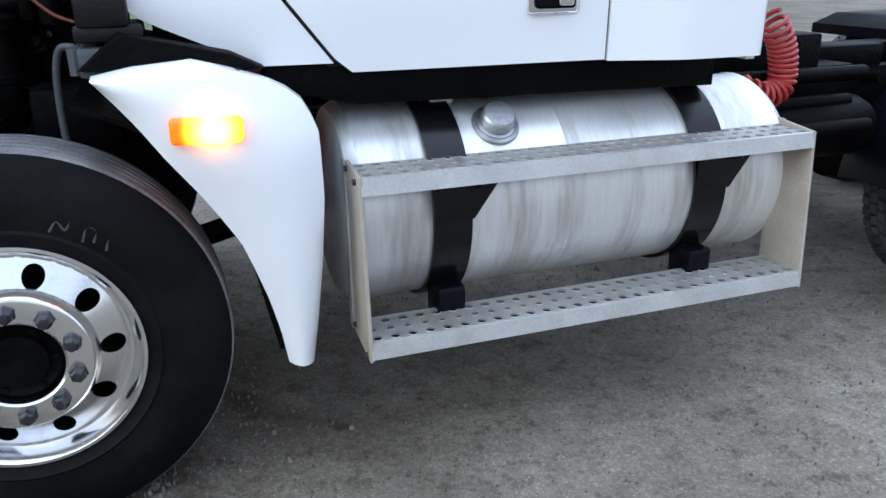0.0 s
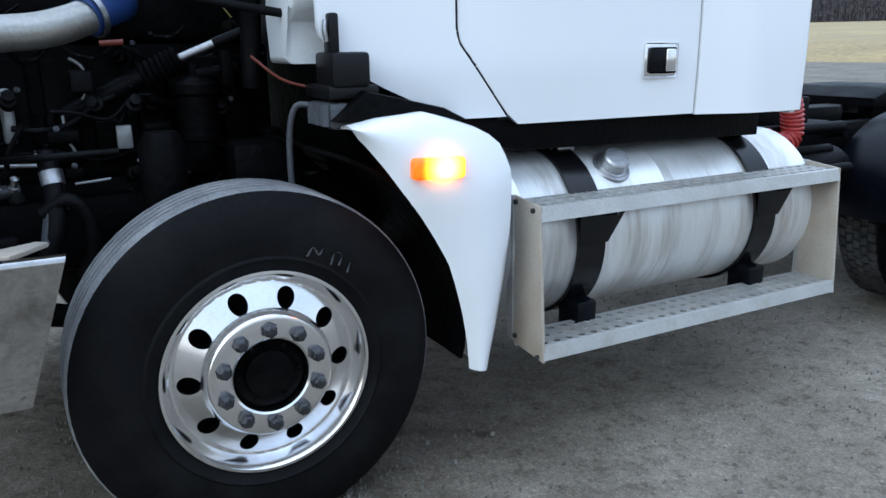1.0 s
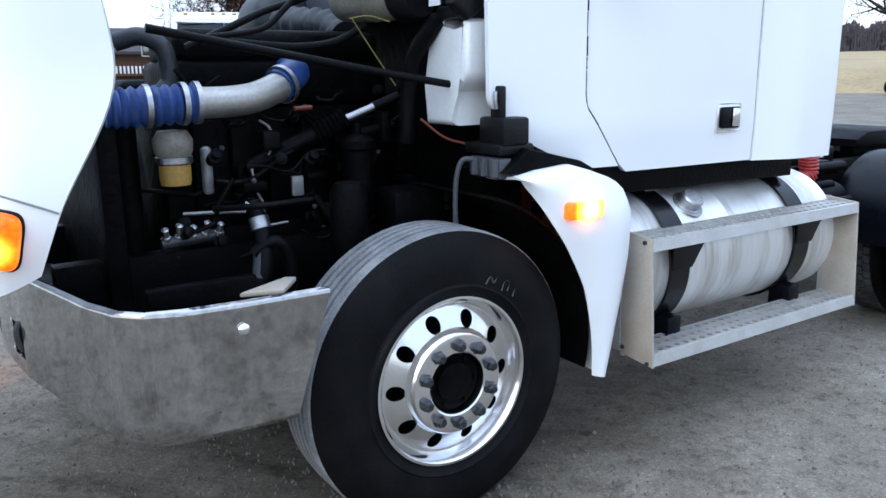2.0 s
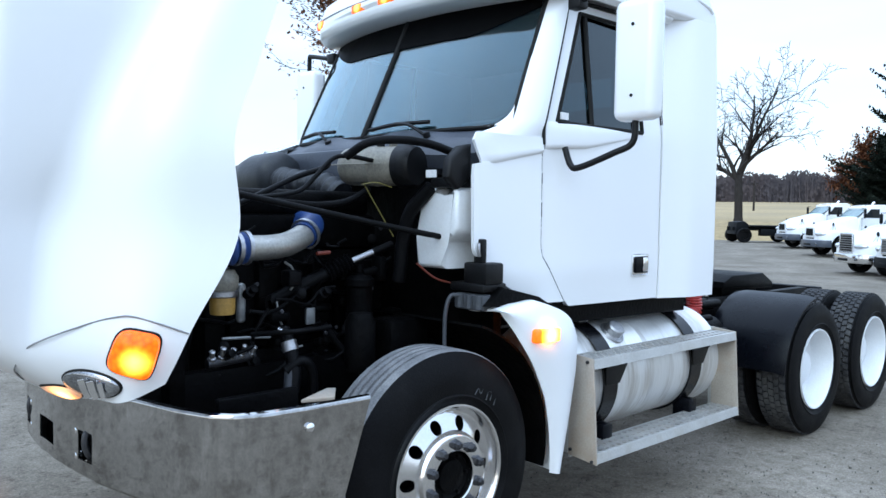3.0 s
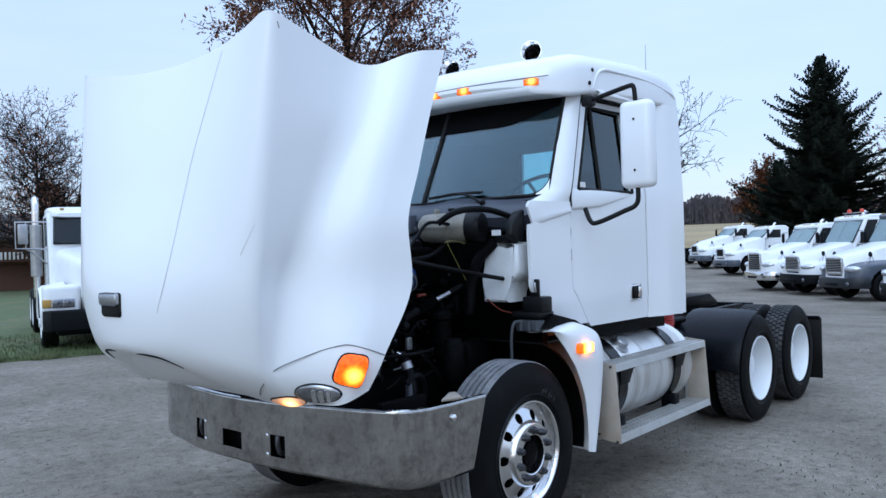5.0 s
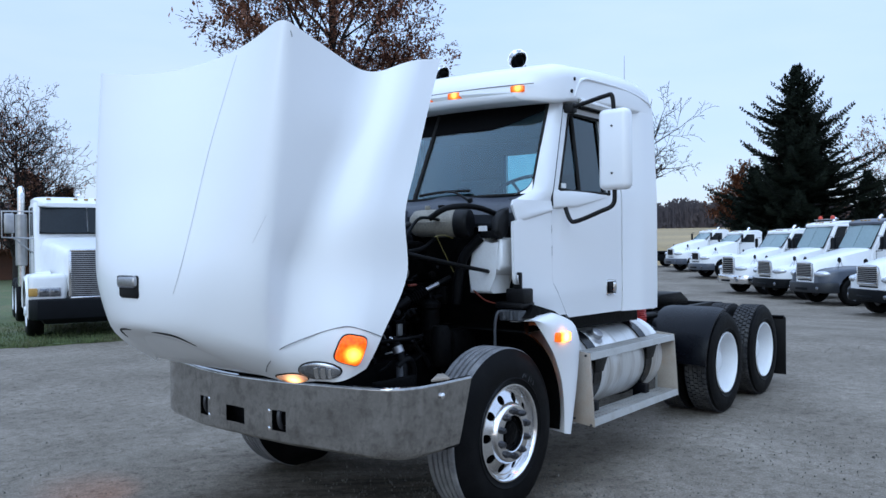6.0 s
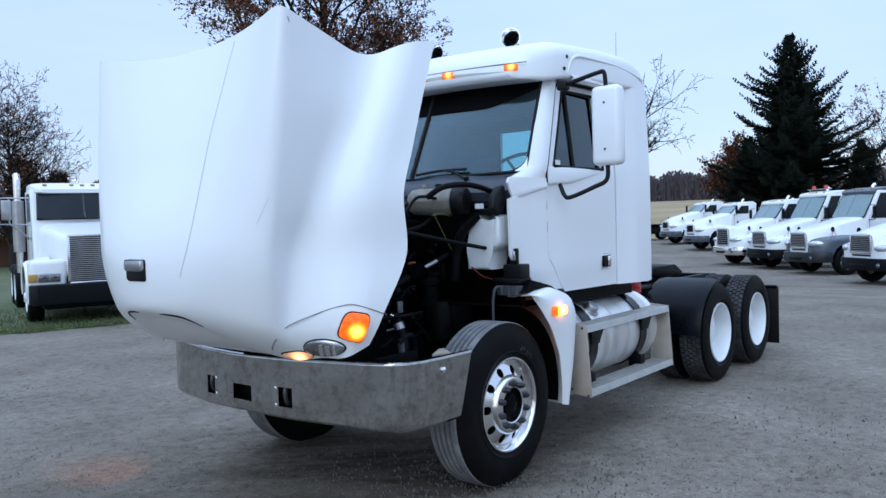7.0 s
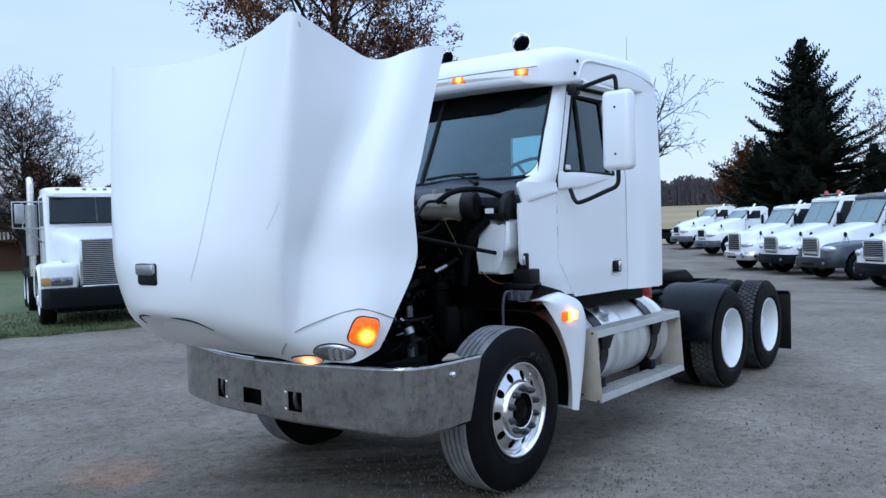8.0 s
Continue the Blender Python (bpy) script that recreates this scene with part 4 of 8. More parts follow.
part("arch_liner", bm, GREASE, truck, solid=0.012, offset=0)

# -- cab --
cab = new("cab")
cab.parent = truck
cab["label"] = "white steel day cab"


def side_y(x, z):
    y = curve(x, (0.15, 0.40, 0.95, 1.68, 1.76, 1.92, 2.17), (0.265, 0.262, 0.215, 0.188, 0.165, 0.115, 0.105))
    if z > 2.08:
        y += (z - 2.08) * lerp(x, (1.65, 1.95), (0.13, 0.04))
    if z < 1.35:
        y += (1.35 - z) * lerp(x, (0.9, 1.8), (0.12, 0.02))
    return y


def both(y, far):
    return mir(y) if far else y


def skin(bm, zs, xa, xb, far, n=8, lift=0.0):
    rows = []
    for z in zs:
        a, b = xa(z), xb(z)
        rows.append([(a + (b - a) * k / n, both(side_y(a + (b - a) * k / n, z) - lift, far), z) for k in range(n + 1)])
    sheet(bm, rows)


def steps_of(a, b, n):
    return [a + (b - a) * k / n for k in range(n + 1)]


def door_front(z):
    return lerp(z, (1.160, 1.19, 1.43, 1.47, 2.06, 2.10, 2.74), (0.93, 0.885, 0.70, 0.69, 0.685, 0.70, 0.945))


def win_front(z):
    return lerp(z, (2.10, 2.69), (0.785, 1.025))


DOOR_R, WIN_R, Z_TOP = 1.68, 1.50, 2.74
for far in (False, True):
    # side panel ahead of the door
    bm = bmesh.new()

    def cowl_front(z):
        return lerp(z, (1.19, 1.20, 1.23, 1.31, 1.33, 1.46, 1.83, 1.845), (0.70, 0.66, 0.60, 0.42, 0.385, 0.235, 0.225, 0.23))

    rows = []
    for k in range(27):
        q = k / 26
        row = []
        for j in range(9):
            u = j / 8
            z = 1.195 + (lerp(u, (0, 1), (1.862, 1.943)) - 1.195) * q
            x = cowl_front(z) + (door_front(z) - 0.012 - cowl_front(z)) * u
            row.append((x, both(side_y(x, z), far), z))
        rows.append(row)
    sheet(bm, rows)
    part("cowl_panel", bm, WHITE, cab, "white cowl side panel", solid=0.02, offset=0)
    bm = bmesh.new()
    rows = []
    for q in (0, 0.04, 0.12, 0.3, 0.5, 0.75, 1):
        row = []
        for j in range(11):
            u = j / 10
            z = lerp(u, (0, 1), (1.862, 1.945)) * (1 - q) + 2.012 * q
            a = lerp(q, (0, 0.8, 1), (0.29, 0.235, 0.26))
            x = a + (door_front(z) - 0.012 - a) * u
            row.append((x, both(side_y(x, z) - lerp(q, (0, 0.04, 0.12, 0.5, 1), (0.0, 0.009, 0.013, 0.008, 0.006)) + 0.02 * max(0, 1 - u * 5), far), z))
        rows.append(row)
    sheet(bm, rows)
    part("pillar_fairing", bm, WHITE, cab, solid=0.02, offset=0)
    # door pillar between windshield and door, wrapping the corner
    bm = bmesh.new()
    rows = []
    for z in steps_of(1.995, 2.80, 18):
        g = lerp(z, (1.995, 2.02, 2.085, 2.74, 2.80), (0.27, 0.34, 0.52, 0.83, 0.852))
        d = door_front(min(z, 2.74)) - 0.015 + max(0, z - 2.74) * 0.4
        y = side_y(d, z)
        row = []
        for k in range(7):
            t = k / 6
            x = g + (d - g) * t
            yy = y - lerp(z, (1.995, 2.10), (-0.004, 0.012)) + 0.06 * (1 - t) ** 2.2
            row.append((x, both(yy, far), z))
        rows.append(row)
    sheet(bm, rows)
    part("pillar", bm, WHITE, cab, solid=0.02, offset=0)
    # door with its window opening
    bm = bmesh.new()
    skin(bm, steps_of(1.166, 2.10, 24), door_front, lambda z: DOOR_R, far, 12)
    skin(bm, steps_of(2.10, 2.69, 12), door_front, win_front, far, 3)
    skin(bm, steps_of(2.10, 2.69, 12), lambda z: WIN_R, lambda z: DOOR_R, far, 3)
    skin(bm, steps_of(2.69, Z_TOP, 2), door_front, lambda z: DOOR_R, far, 12)
    bmesh.ops.remove_doubles(bm, verts=bm.verts, dist=1e-4)
    door = part("cab_door", bm, WHITE, truck, "white cab door, closed", solid=0.03, offset=1 if far else -1)
    bm = bmesh.new()
    zs = steps_of(1.98, 2.70, 10)
    tube(bm, [(door_front(z) - 0.008, both(side_y(door_front(z), z) - 0.012, far), z) for z in zs] + [(0.985, both(side_y(0.985, 2.745) - 0.008, far), 2.745), (1.06, both(side_y(1.06, 2.752) - 0.004, far), 2.752), (1.60, both(side_y(1.60, 2.752) - 0.003, far), 2.752), (1.675, both(side_y(1.68, 2.70) - 0.003, far), 2.70), (1.69, both(side_y(1.69, 2.6) - 0.003, far), 2.60), (1.69, both(side_y(1.69, 2.16) - 0.003, far), 2.16)], 0.009, 8, 4)
    part("door_seal", bm, SEAM, door)
    # chipped joint: short dark runs of uneven width
    chips = random.Random(12)
    z = 1.20
    while z < 1.96:
        run = chips.uniform(0.03, 0.10)
        bm = bmesh.new()
        tube(bm, [(door_front(q) - 0.006 + chips.uniform(-0.0015, 0.0015), both(side_y(door_front(q), q) - 0.001, far), q) for q in steps_of(z, min(z + run, 1.975), 3)], chips.uniform(0.003, 0.0065), 6, 3)
        part("seam_chip", bm, SEAM, door)
        z += run + chips.uniform(0.002, 0.012)
    # belt swage with a soft lower edge
    bm = bmesh.new()
    rows = []
    for dz, dy in ((0.0, 0.0), (-0.01, 0.006), (-0.05, 0.011), (-0.115, 0.014), (-0.128, 0.012), (-0.135, 0.004), (-0.138, 0.0)):
        rows.append([(x, both(side_y(x, 2.08) - dy * lerp(x, (0.69, 0.76, 1.0, 1.45), (0.8, 1, 0.9, 0.0)), far), 2.098 + dz * lerp(x, (0.70, 1.0, 1.45), (1, 0.85, 0.2))) for x in steps_of(0.695, 1.45, 20)])
    sheet(bm, rows)
    part("belt_swage", bm, WHITE, door, solid=0.004, offset=0)
    bm = bmesh.new()
    rows = [[(win_front(z) - 0.004 + (WIN_R + 0.008 - win_front(z)) * k / 6, both(side_y(1.1, z) + 0.018, far), z) for k in range(7)] for z in steps_of(2.092, 2.698, 6)]
    sheet(bm, rows)
    pane = part("side_window", bm, GLASS_SIDE, door, "dark tinted side window", solid=0.004, offset=0)
    pane.visible_shadow = False
    bm = bmesh.new()
    ring = [(win_front(2.10) - 0.002, 2.10), (WIN_R, 2.10), (WIN_R, 2.69), (win_front(2.69), 2.69)]
    for (xa, za), (xb, zb) in zip(ring, ring[1:] + ring[:1]):
        rod(bm, (xa, both(side_y(xa, za) - 0.001, far), za), (xb, both(side_y(xb, zb) - 0.001, far), zb), 0.011, seg=8)
    part("window_seal", bm, SEAM, door)
    bm = bmesh.new()
    rod(bm, (1.06, both(side_y(1.06, 2.10) + 0.008, far), 2.10), (1.075, both(side_y(1.07, 2.69) + 0.008, far), 2.69), 0.014, seg=8)
    part("vent_bar", bm, SEAM, door)
    if not far:
        bm = bmesh.new()
        box(bm, 0.80, 0.86, 0.218, 0.226, 2.115, 2.15)
        part("window_sticker", bm, LABELW, door, "small white window sticker")
    # flush pull handle
    hy = both(side_y(1.5, 1.36), far)
    o = -1 if not far else 1
    bm = bmesh.new()
    box(bm, 1.425, 1.585, hy - 0.006, hy + 0.006, 1.302, 1.425, 0.012, 3)
    handle = part("door_handle", bm, CHROME, door, "chrome paddle handle in a dark cup")
    bm = bmesh.new()
    box(bm, 1.443, 1.567, hy + o * 0.011 - 0.004, hy + o * 0.011 + 0.004, 1.318, 1.41, 0.01, 3)
    part("handle_cup", bm, FENDERB, handle)
    bm = bmesh.new()
    box(bm, 1.512, 1.56, hy + o * 0.020 - 0.008, hy + o * 0.020 + 0.008, 1.325, 1.405, 0.008, 3)
    part("handle_paddle", bm, CHROME, handle)
    # rear corner panel
    bm = bmesh.new()
    skin(bm, steps_of(1.163, 2.80, 30), lambda z: DOOR_R + 0.005, lambda z: 2.155, far, 14)
    rows = []
    for z in steps_of(1.163, 2.80, 30):
        row = []
        for k in range(7):
            a = radians(90 * k / 6)
            row.append((2.155 + 0.02 * math.sin(a), both(side_y(2.155, z) + 0.02 * (1 - math.cos(a)), far), z))
        rows.append(row)
    sheet(bm, rows)
    part("rear_corner_panel", bm, WHITE, cab, "white cab corner panel", solid=0.02, offset=0)
    # dark jambs behind the door gaps
    bm = bmesh.new()
    for x0, x1 in ((DOOR_R - 0.03, DOOR_R + 0.04),):
        rows = [[(x, both(side_y(DOOR_R, z) + 0.028, far), z) for x in (x0, x1)] for z in steps_of(1.17, 2.74, 8)]
        sheet(bm, rows)
    rows = [[(door_front(z) + dx, both(side_y(door_front(z), z) + 0.028, far), z) for dx in (-0.04, 0.03)] for z in steps_of(1.18, 2.74, 24)]
    sheet(bm, rows)
    part("door_jamb", bm, SEAM, cab, solid=0.004, offset=0)
    # black sill under the door
    bm = bmesh.new()
    a, b = sorted((both(0.27, far), both(0.45, far)))
    prism(bm, [(0.66, 1.13), (0.70, 1.195), (2.14, 1.165), (2.14, 1.05), (0.95, 1.07)], a, b, 0.01)
    part("sill", bm, FRAMEB, cab, "black sill beneath the door")

# back wall with its window
bm = bmesh.new()
wy0, wy1, wz0, wz1 = 0.83, 1.63, 2.19, 2.57
for y0, y1, z0, z1 in ((0.13, wy0, 1.15, 2.80), (wy1, mir(0.13), 1.15, 2.80), (wy0, wy1, 1.15, wz0), (wy0, wy1, wz1, 2.80)):
    box(bm, 2.14, 2.172, y0, y1, z0, z1)
part("back_wall", bm, WHITE, cab)
bm = bmesh.new()
for y0, y1, z0, z1 in ((0.22, wy0, 1.18, 2.74), (wy1, mir(0.22), 1.18, 2.74), (wy0, wy1, 1.18, wz0), (wy0, wy1, wz1, 2.74)):
    box(bm, 2.10, 2.137, y0, y1, z0, z1)
part("rear_trim", bm, INTERIOR, cab)
for far in (False, True):
    bm = bmesh.new()
    a, b = sorted((both(0.29, far), both(0.31, far)))
    box(bm, 0.75, 1.66, a, b, 1.2, 2.07, 0.008)
    box(bm, 1.52, 2.10, a, b, 1.2, 2.72, 0.008)
    part("door_trim", bm, INTERIOR, cab)
bm = bmesh.new()
box(bm, 2.152, 2.158, wy0 - 0.01, wy1 + 0.01, wz0 - 0.01, wz1 + 0.01)
pane = part("rear_window", bm, GLASS, cab, "tinted rear cab window")
pane.visible_shadow = False
bm = bmesh.new()
box(bm, 0.45, 2.15, 0.34, mir(0.34), 1.13, 1.18)
part("cab_floor", bm, INTERIOR, cab)

# roof cap
bm = bmesh.new()
rows = []
for x in [0.462, 0.468, 0.475, 0.485, 0.50, 0.525, 0.56, 0.60, 0.66, 0.80, 0.95, 1.15, 1.4, 1.7, 1.9, 2.02, 2.10, 2.15, 2.175, 2.18]:
    zt = curve(x, (0.462, 0.475, 0.50, 0.56, 0.66, 0.80, 1.0, 1.5, 1.9, 2.10, 2.18), (2.80, 2.85, 2.90, 2.965, 3.0, 3.03, 3.045, 3.065, 3.06, 3.02, 2.93))
    zb = curve(x, (0.462, 0.50, 0.70, 0.95, 1.2, 2.18), (2.775, 2.745, 2.735, 2.765, 2.78, 2.78))
    y0 = curve(x, (0.462, 0.50, 0.62, 0.85, 1.1, 1.9, 2.18), (0.46, 0.38, 0.275, 0.215, 0.20, 0.135, 0.14))
    half, rt, rb = YC - y0, min(0.11, (zt - zb) * 0.6), min(0.03, (zt - zb) * 0.3)
    loop = []
    for cy, cz, r, a0 in ((half - rt, zt - rt, rt, 0), (-half + rt, zt - rt, rt, 90), (-half + rb, zb + rb, rb, 180), (half - rb, zb + rb, rb, 270)):
        loop += [(cy + r * math.cos(radians(a0 + 15 * k)), cz + r * math.sin(radians(a0 + 15 * k))) for k in range(7)]
        nxt = {0: (-1, zt), 180: (1, zb)}.get(a0)
        if nxt:
            wide = half - (rt if a0 == 0 else rb)
            loop += [(nxt[0] * wide * (2 * k / 16 - 1), nxt[1]) for k in range(1, 16)]
    ring = []
    for q, zz in loop:
        if zz > zt - 0.05:
            zz += 0.03 * (1 - (q / half) ** 2)
        bow = 0.14 * (q / 0.9) ** 2 * lerp(x, (0.46, 0.9), (1, 0))
        ring.append((x + bow, YC + q, zz))
    rows.append(ring)
vs = sheet(bm, rows, ring=True)
bm.faces.new(vs[0])
bm.faces.new(vs[-1][::-1])
roof = part("roof_cap", bm, WHITE, cab, "white fibreglass roof cap", smooth=50)
# swept recess lip along the roof sides
for far in (False, True):
    bm = bmesh.new()
    pts = [(0.98, 2.80), (1.03, 2.90), (1.10, 2.945), (1.25, 2.955), (1.7, 2.945), (2.05, 2.90), (2.14, 2.87)]
    tube(bm, [(x, both(lerp(x, (0.98, 1.1, 1.9, 2.14), (0.213, 0.198, 0.137, 0.142)), far), z) for x, z in pts], 0.012, 8)
    part("roof_swage", bm, WHITE, roof)
    bm = bmesh.new()
    rows = []
    for x in steps_of(1.02, 1.75, 10):
        rows.append([(x, both(0.205 - 0.03 * math.sin(math.pi * k / 5), far), 2.80 - 0.05 * k / 5) for k in range(6)])
    sheet(bm, rows)
    part("drip_rail", bm, WHITE, roof, solid=0.008, offset=0)
    for x, z in ((0.975, 2.93), (0.935, 2.835)):
        bm = bmesh.new()
        lathe(bm, [(0.014, -0.02), (0.014, 0.006), (0.007, 0.010), (0, 0.010)], (x, both(0.208, far), z), (0, 1 if far else -1, 0), 10)
        part("roof_screw", bm, SEAM, roof)
for y in (0.45, 0.96, 1.23, 1.50, 2.01):
    bow = 0.14 * ((y - YC) / 0.9) ** 2
    x = 0.482 + bow
    bm = bmesh.new()
    box(bm, -0.024, 0.05, -0.052, 0.052, -0.024, 0.024, 0.01, 3, pose(x, y, 2.828, 0, 0, -math.degrees(math.atan(0.28 * (y - YC) / 0.81))))
    glow = lamp_material("roof_marker_lit", (1.0, 0.13, 0.006), 0.55, (0.6, 0.14, 0.01), (x - 0.02, y - 0.012, 2.832), 0.05, (1.0, 0.50, 0.10), 2.6)
    part("marker_lamp", bm, glow, roof, "lit amber roof marker lamp")
bm = bmesh.new()
tube(bm, [(0.470 + 0.14 * ((y - YC) / 0.9) ** 2, y, 2.858) for y in steps_of(0.33, 2.13, 14)], 0.004, 6, 2)
part("visor_line", bm, GREYP, roof)
# a pair of air horns and a whip aerial on the roof
for hy in (0.83, 1.63):
    d = Vector((-1, -0.35, 0.05)).normalized()
    mouth = Vector((1.16, hy, 3.205))
    bm = bmesh.new()
    lathe(bm, [(0.014, -0.32), (0.018, -0.22), (0.030, -0.12), (0.052, -0.04), (0.074, 0.0), (0.080, 0.006), (0.081, 0.010), (0.076, 0.010), (0.068, -0.004), (0.045, -0.045), (0.022, -0.12), (0.0, -0.16)], mouth, d, 32)
    horn = part("air_horn", bm, CHROME, roof, "chrome horn trumpet on the roof")
    # black cone added for the shade deep in the bell
    bm = bmesh.new()
    lathe(bm, [(0.040, -0.05), (0.018, -0.12), (0, -0.15)], mouth + d * 0.003, d, 20)
    part("throat_shade", bm, SEAM, horn)
    bm = bmesh.new()
    tail = mouth - d * 0.31
    tube(bm, [mouth - d * 0.2, tail, tail + Vector((0.10, 0.03, -0.03)), tail + Vector((0.16, 0.05, -0.12))], 0.012, 8)
    lathe(bm, [(0.03, 0), (0.03, 0.03), (0.0, 0.035)], tail + Vector((0.03, 0.01, -0.03)), (0, 0, 1), 14)
    part("horn_stem", bm, STEEL, horn)
    bm = bmesh.new()
    foot = mouth - d * 0.16
    rod(bm, foot, (foot.x, foot.y, 3.06), 0.010, seg=8)
    part("horn_foot", bm, STEEL, horn)
bm = bmesh.new()
rod(bm, (1.9, 0.26, 3.03), (1.905, 0.26, 3.28), 0.004, 0.002, 6)
part("aerial", bm, STEEL, roof)

# windshield in two panes with a middle strip
def shield(y, t):
    """A point of the windshield: t from its foot (0) to its head (1)."""
    u = abs(y - YC) / 0.95
    return Vector((lerp(t, (0, 1), (0.335, 0.665)) + 0.185 * u**2.4, y, lerp(t, (0, 1), (2.045, 2.745)) + 0.02 * u * u * (1 - t)))


for y0, y1 in ((0.30, YC - 0.012), (YC + 0.012, mir(0.30))):
    bm = bmesh.new()
    rows = []
    for i in range(9):
        t = i / 8
        inset = 0.045 * t
        a, b = (y0 + inset, y1) if y0 < 1 else (y0, y1 - inset)
        rows.append([shield(a + (b - a) * k / 12, t) for k in range(13)])
    sheet(bm, rows)
    pane = part("windshield_pane", bm, GLASS, cab, "bluish tinted windshield pane", solid=0.005, offset=0)
    pane.visible_shadow = False
bm = bmesh.new()
tube(bm, [shield(YC, t) + Vector((-0.006, 0, 0)) for t in (0, 0.5, 1)], 0.016, 8)
part("centre_strip", bm, SEAM, cab)
bm = bmesh.new()
def corner(a, side):
    """Rounded foot corner of the glass, a from the pillar (0) to the foot (90)."""
    y = 0.40 - 0.096 * math.cos(radians(a))
    return shield(y if side > 0 else mir(y), 0.15 * (1 - math.sin(radians(a))))


arc = [corner(a, 1) for a in (0, 25, 45, 65, 90)]
arc2 = [corner(a, -1) for a in (90, 65, 45, 25, 0)]
tube(bm, [shield(0.298 + 0.045 * t, t) for t in (1, 0.7, 0.35)] + arc + [shield(y, 0.0) for y in steps_of(0.55, 1.91, 6)] + arc2 + [shield(mir(0.298 + 0.045 * t), t) for t in (0.35, 0.7, 1)], 0.012, 8, 4)
part("windshield_seal", bm, SEAM, cab)
for side in (1, -1):
    bm = bmesh.new()
    tip = shield(0.285 if side > 0 else mir(0.285), -0.02)
    rows = [[corner(a, side).lerp(tip, q) + Vector((-0.009, 0, 0.002)) for q in (0, 0.5, 1)] for a in steps_of(0, 90, 8)]
    sheet(bm, rows)
    part("corner_fillet", bm, WHITE, cab, solid=0.006, offset=0)
# the roof visor's dark reflection, painted as a black band outside the glass head
bm = bmesh.new()
rows = []
for i in range(4):
    row = []
    for y in steps_of(0.352, mir(0.352), 24):
        u = abs(y - YC) / 0.9
        low = 0.74 + 0.20 * max(0, u - 0.55) ** 1.5 / 0.3
        row.append(shield(y, 1.01 + (min(low, 0.98) - 1.01) * i / 3) + Vector((-0.010, 0, 0)))
    rows.append(row)
sheet(bm, rows)
part("visor_reflection", bm, VISORREF, cab, "roof visor's dark reflection painted along the windshield head", solid=0.004)

# cowl tray, wipers
bm = bmesh.new()
rows = []
for dx, z in ((0.0, 2.05), (-0.05, 2.02), (-0.10, 1.985), (-0.12, 1.93), (-0.09, 1.87), (-0.02, 1.84)):
    rows.append([(shield(y, 0).x + dx + 0.0, y, z + 0.012 * math.sin(9 * y)) for y in steps_of(0.27, mir(0.27), 24)])
sheet(bm, rows)
part("cowl_tray", bm, COWLP, cab, "dark grey cowl tray", solid=0.01, offset=0)
for y0, y1 in ((0.72, 1.16), (1.50, 1.98)):
    bm = bmesh.new()
    a, b = shield(y0, 0.07) + Vector((-0.035, 0, 0)), shield(y1, 0.05) + Vector((-0.035, 0, 0))
    tube(bm, [a, (a + b) / 2 + Vector((-0.012, 0, 0.008)), b], 0.011, 6)
    wiper = part("wiper", bm, SEAM, cab, "black parked wiper")
    bm = bmesh.new()
    m = (a + b) / 2
    piv = Vector((shield(m.y - 0.25, 0).x - 0.06, m.y - 0.25, 2.02))
    tube(bm, [piv, (piv + m) / 2 + Vector((-0.02, 0, 0.03)), m + Vector((-0.02, 0, 0.012))], 0.009, 6)
    lathe(bm, [(0.02, -0.02), (0.02, 0.02), (0, 0.025)], piv, (-0.4, 0, 1), 10)
    part("wiper_arm", bm, BLACK, wiper)

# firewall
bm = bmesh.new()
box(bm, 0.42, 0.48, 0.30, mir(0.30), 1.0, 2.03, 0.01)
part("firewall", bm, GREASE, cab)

# inside: dash, wheel, seats
bm = bmesh.new()
prism(bm, [(0.48, 1.75), (0.50, 2.03), (0.62, 2.06), (0.78, 2.04), (0.86, 1.95), (0.84, 1.70)], 0.34, mir(0.34), 0.02)
part("dashboard", bm, INTERIOR, cab)
bm = bmesh.new()
c0 = Vector((1.0, 0.72, 2.13))
ax = Vector((-0.55, 0, 0.84)).normalized()
u, w = frame_of(ax)
tube(bm, [c0 + (u * math.cos(2 * math.pi * k / 28) + w * math.sin(2 * math.pi * k / 28)) * 0.23 for k in range(29)], 0.015, 8, 0)
for k in range(4):
    a = math.pi / 4 + k * math.pi / 2
    rod(bm, c0 - ax * 0.02, c0 + (u * math.cos(a) + w * math.sin(a)) * 0.225, 0.012, seg=8)
rod(bm, c0 - ax * 0.02, c0 - ax * 0.35, 0.03)
part("steering_wheel", bm, SEAM, cab, "black steering wheel")
for y in (0.72, 1.74):
    bm = bmesh.new()
    box(bm, 1.35, 1.85, y - 0.25, y + 0.25, 1.55, 1.72, 0.05, 3)
    box(bm, 1.78, 1.92, y - 0.24, y + 0.24, 1.68, 2.32, 0.05, 3)
    box(bm, 1.45, 1.75, y - 0.15, y + 0.15, 1.18, 1.56, 0.02)
    part("seat", bm, SEATM, cab, "dark cloth cab seat")
bm = bmesh.new()
box(bm, 0.9, 2.13, 0.34, mir(0.34), 2.70, 2.74)
part("headliner", bm, INTERIOR, cab)

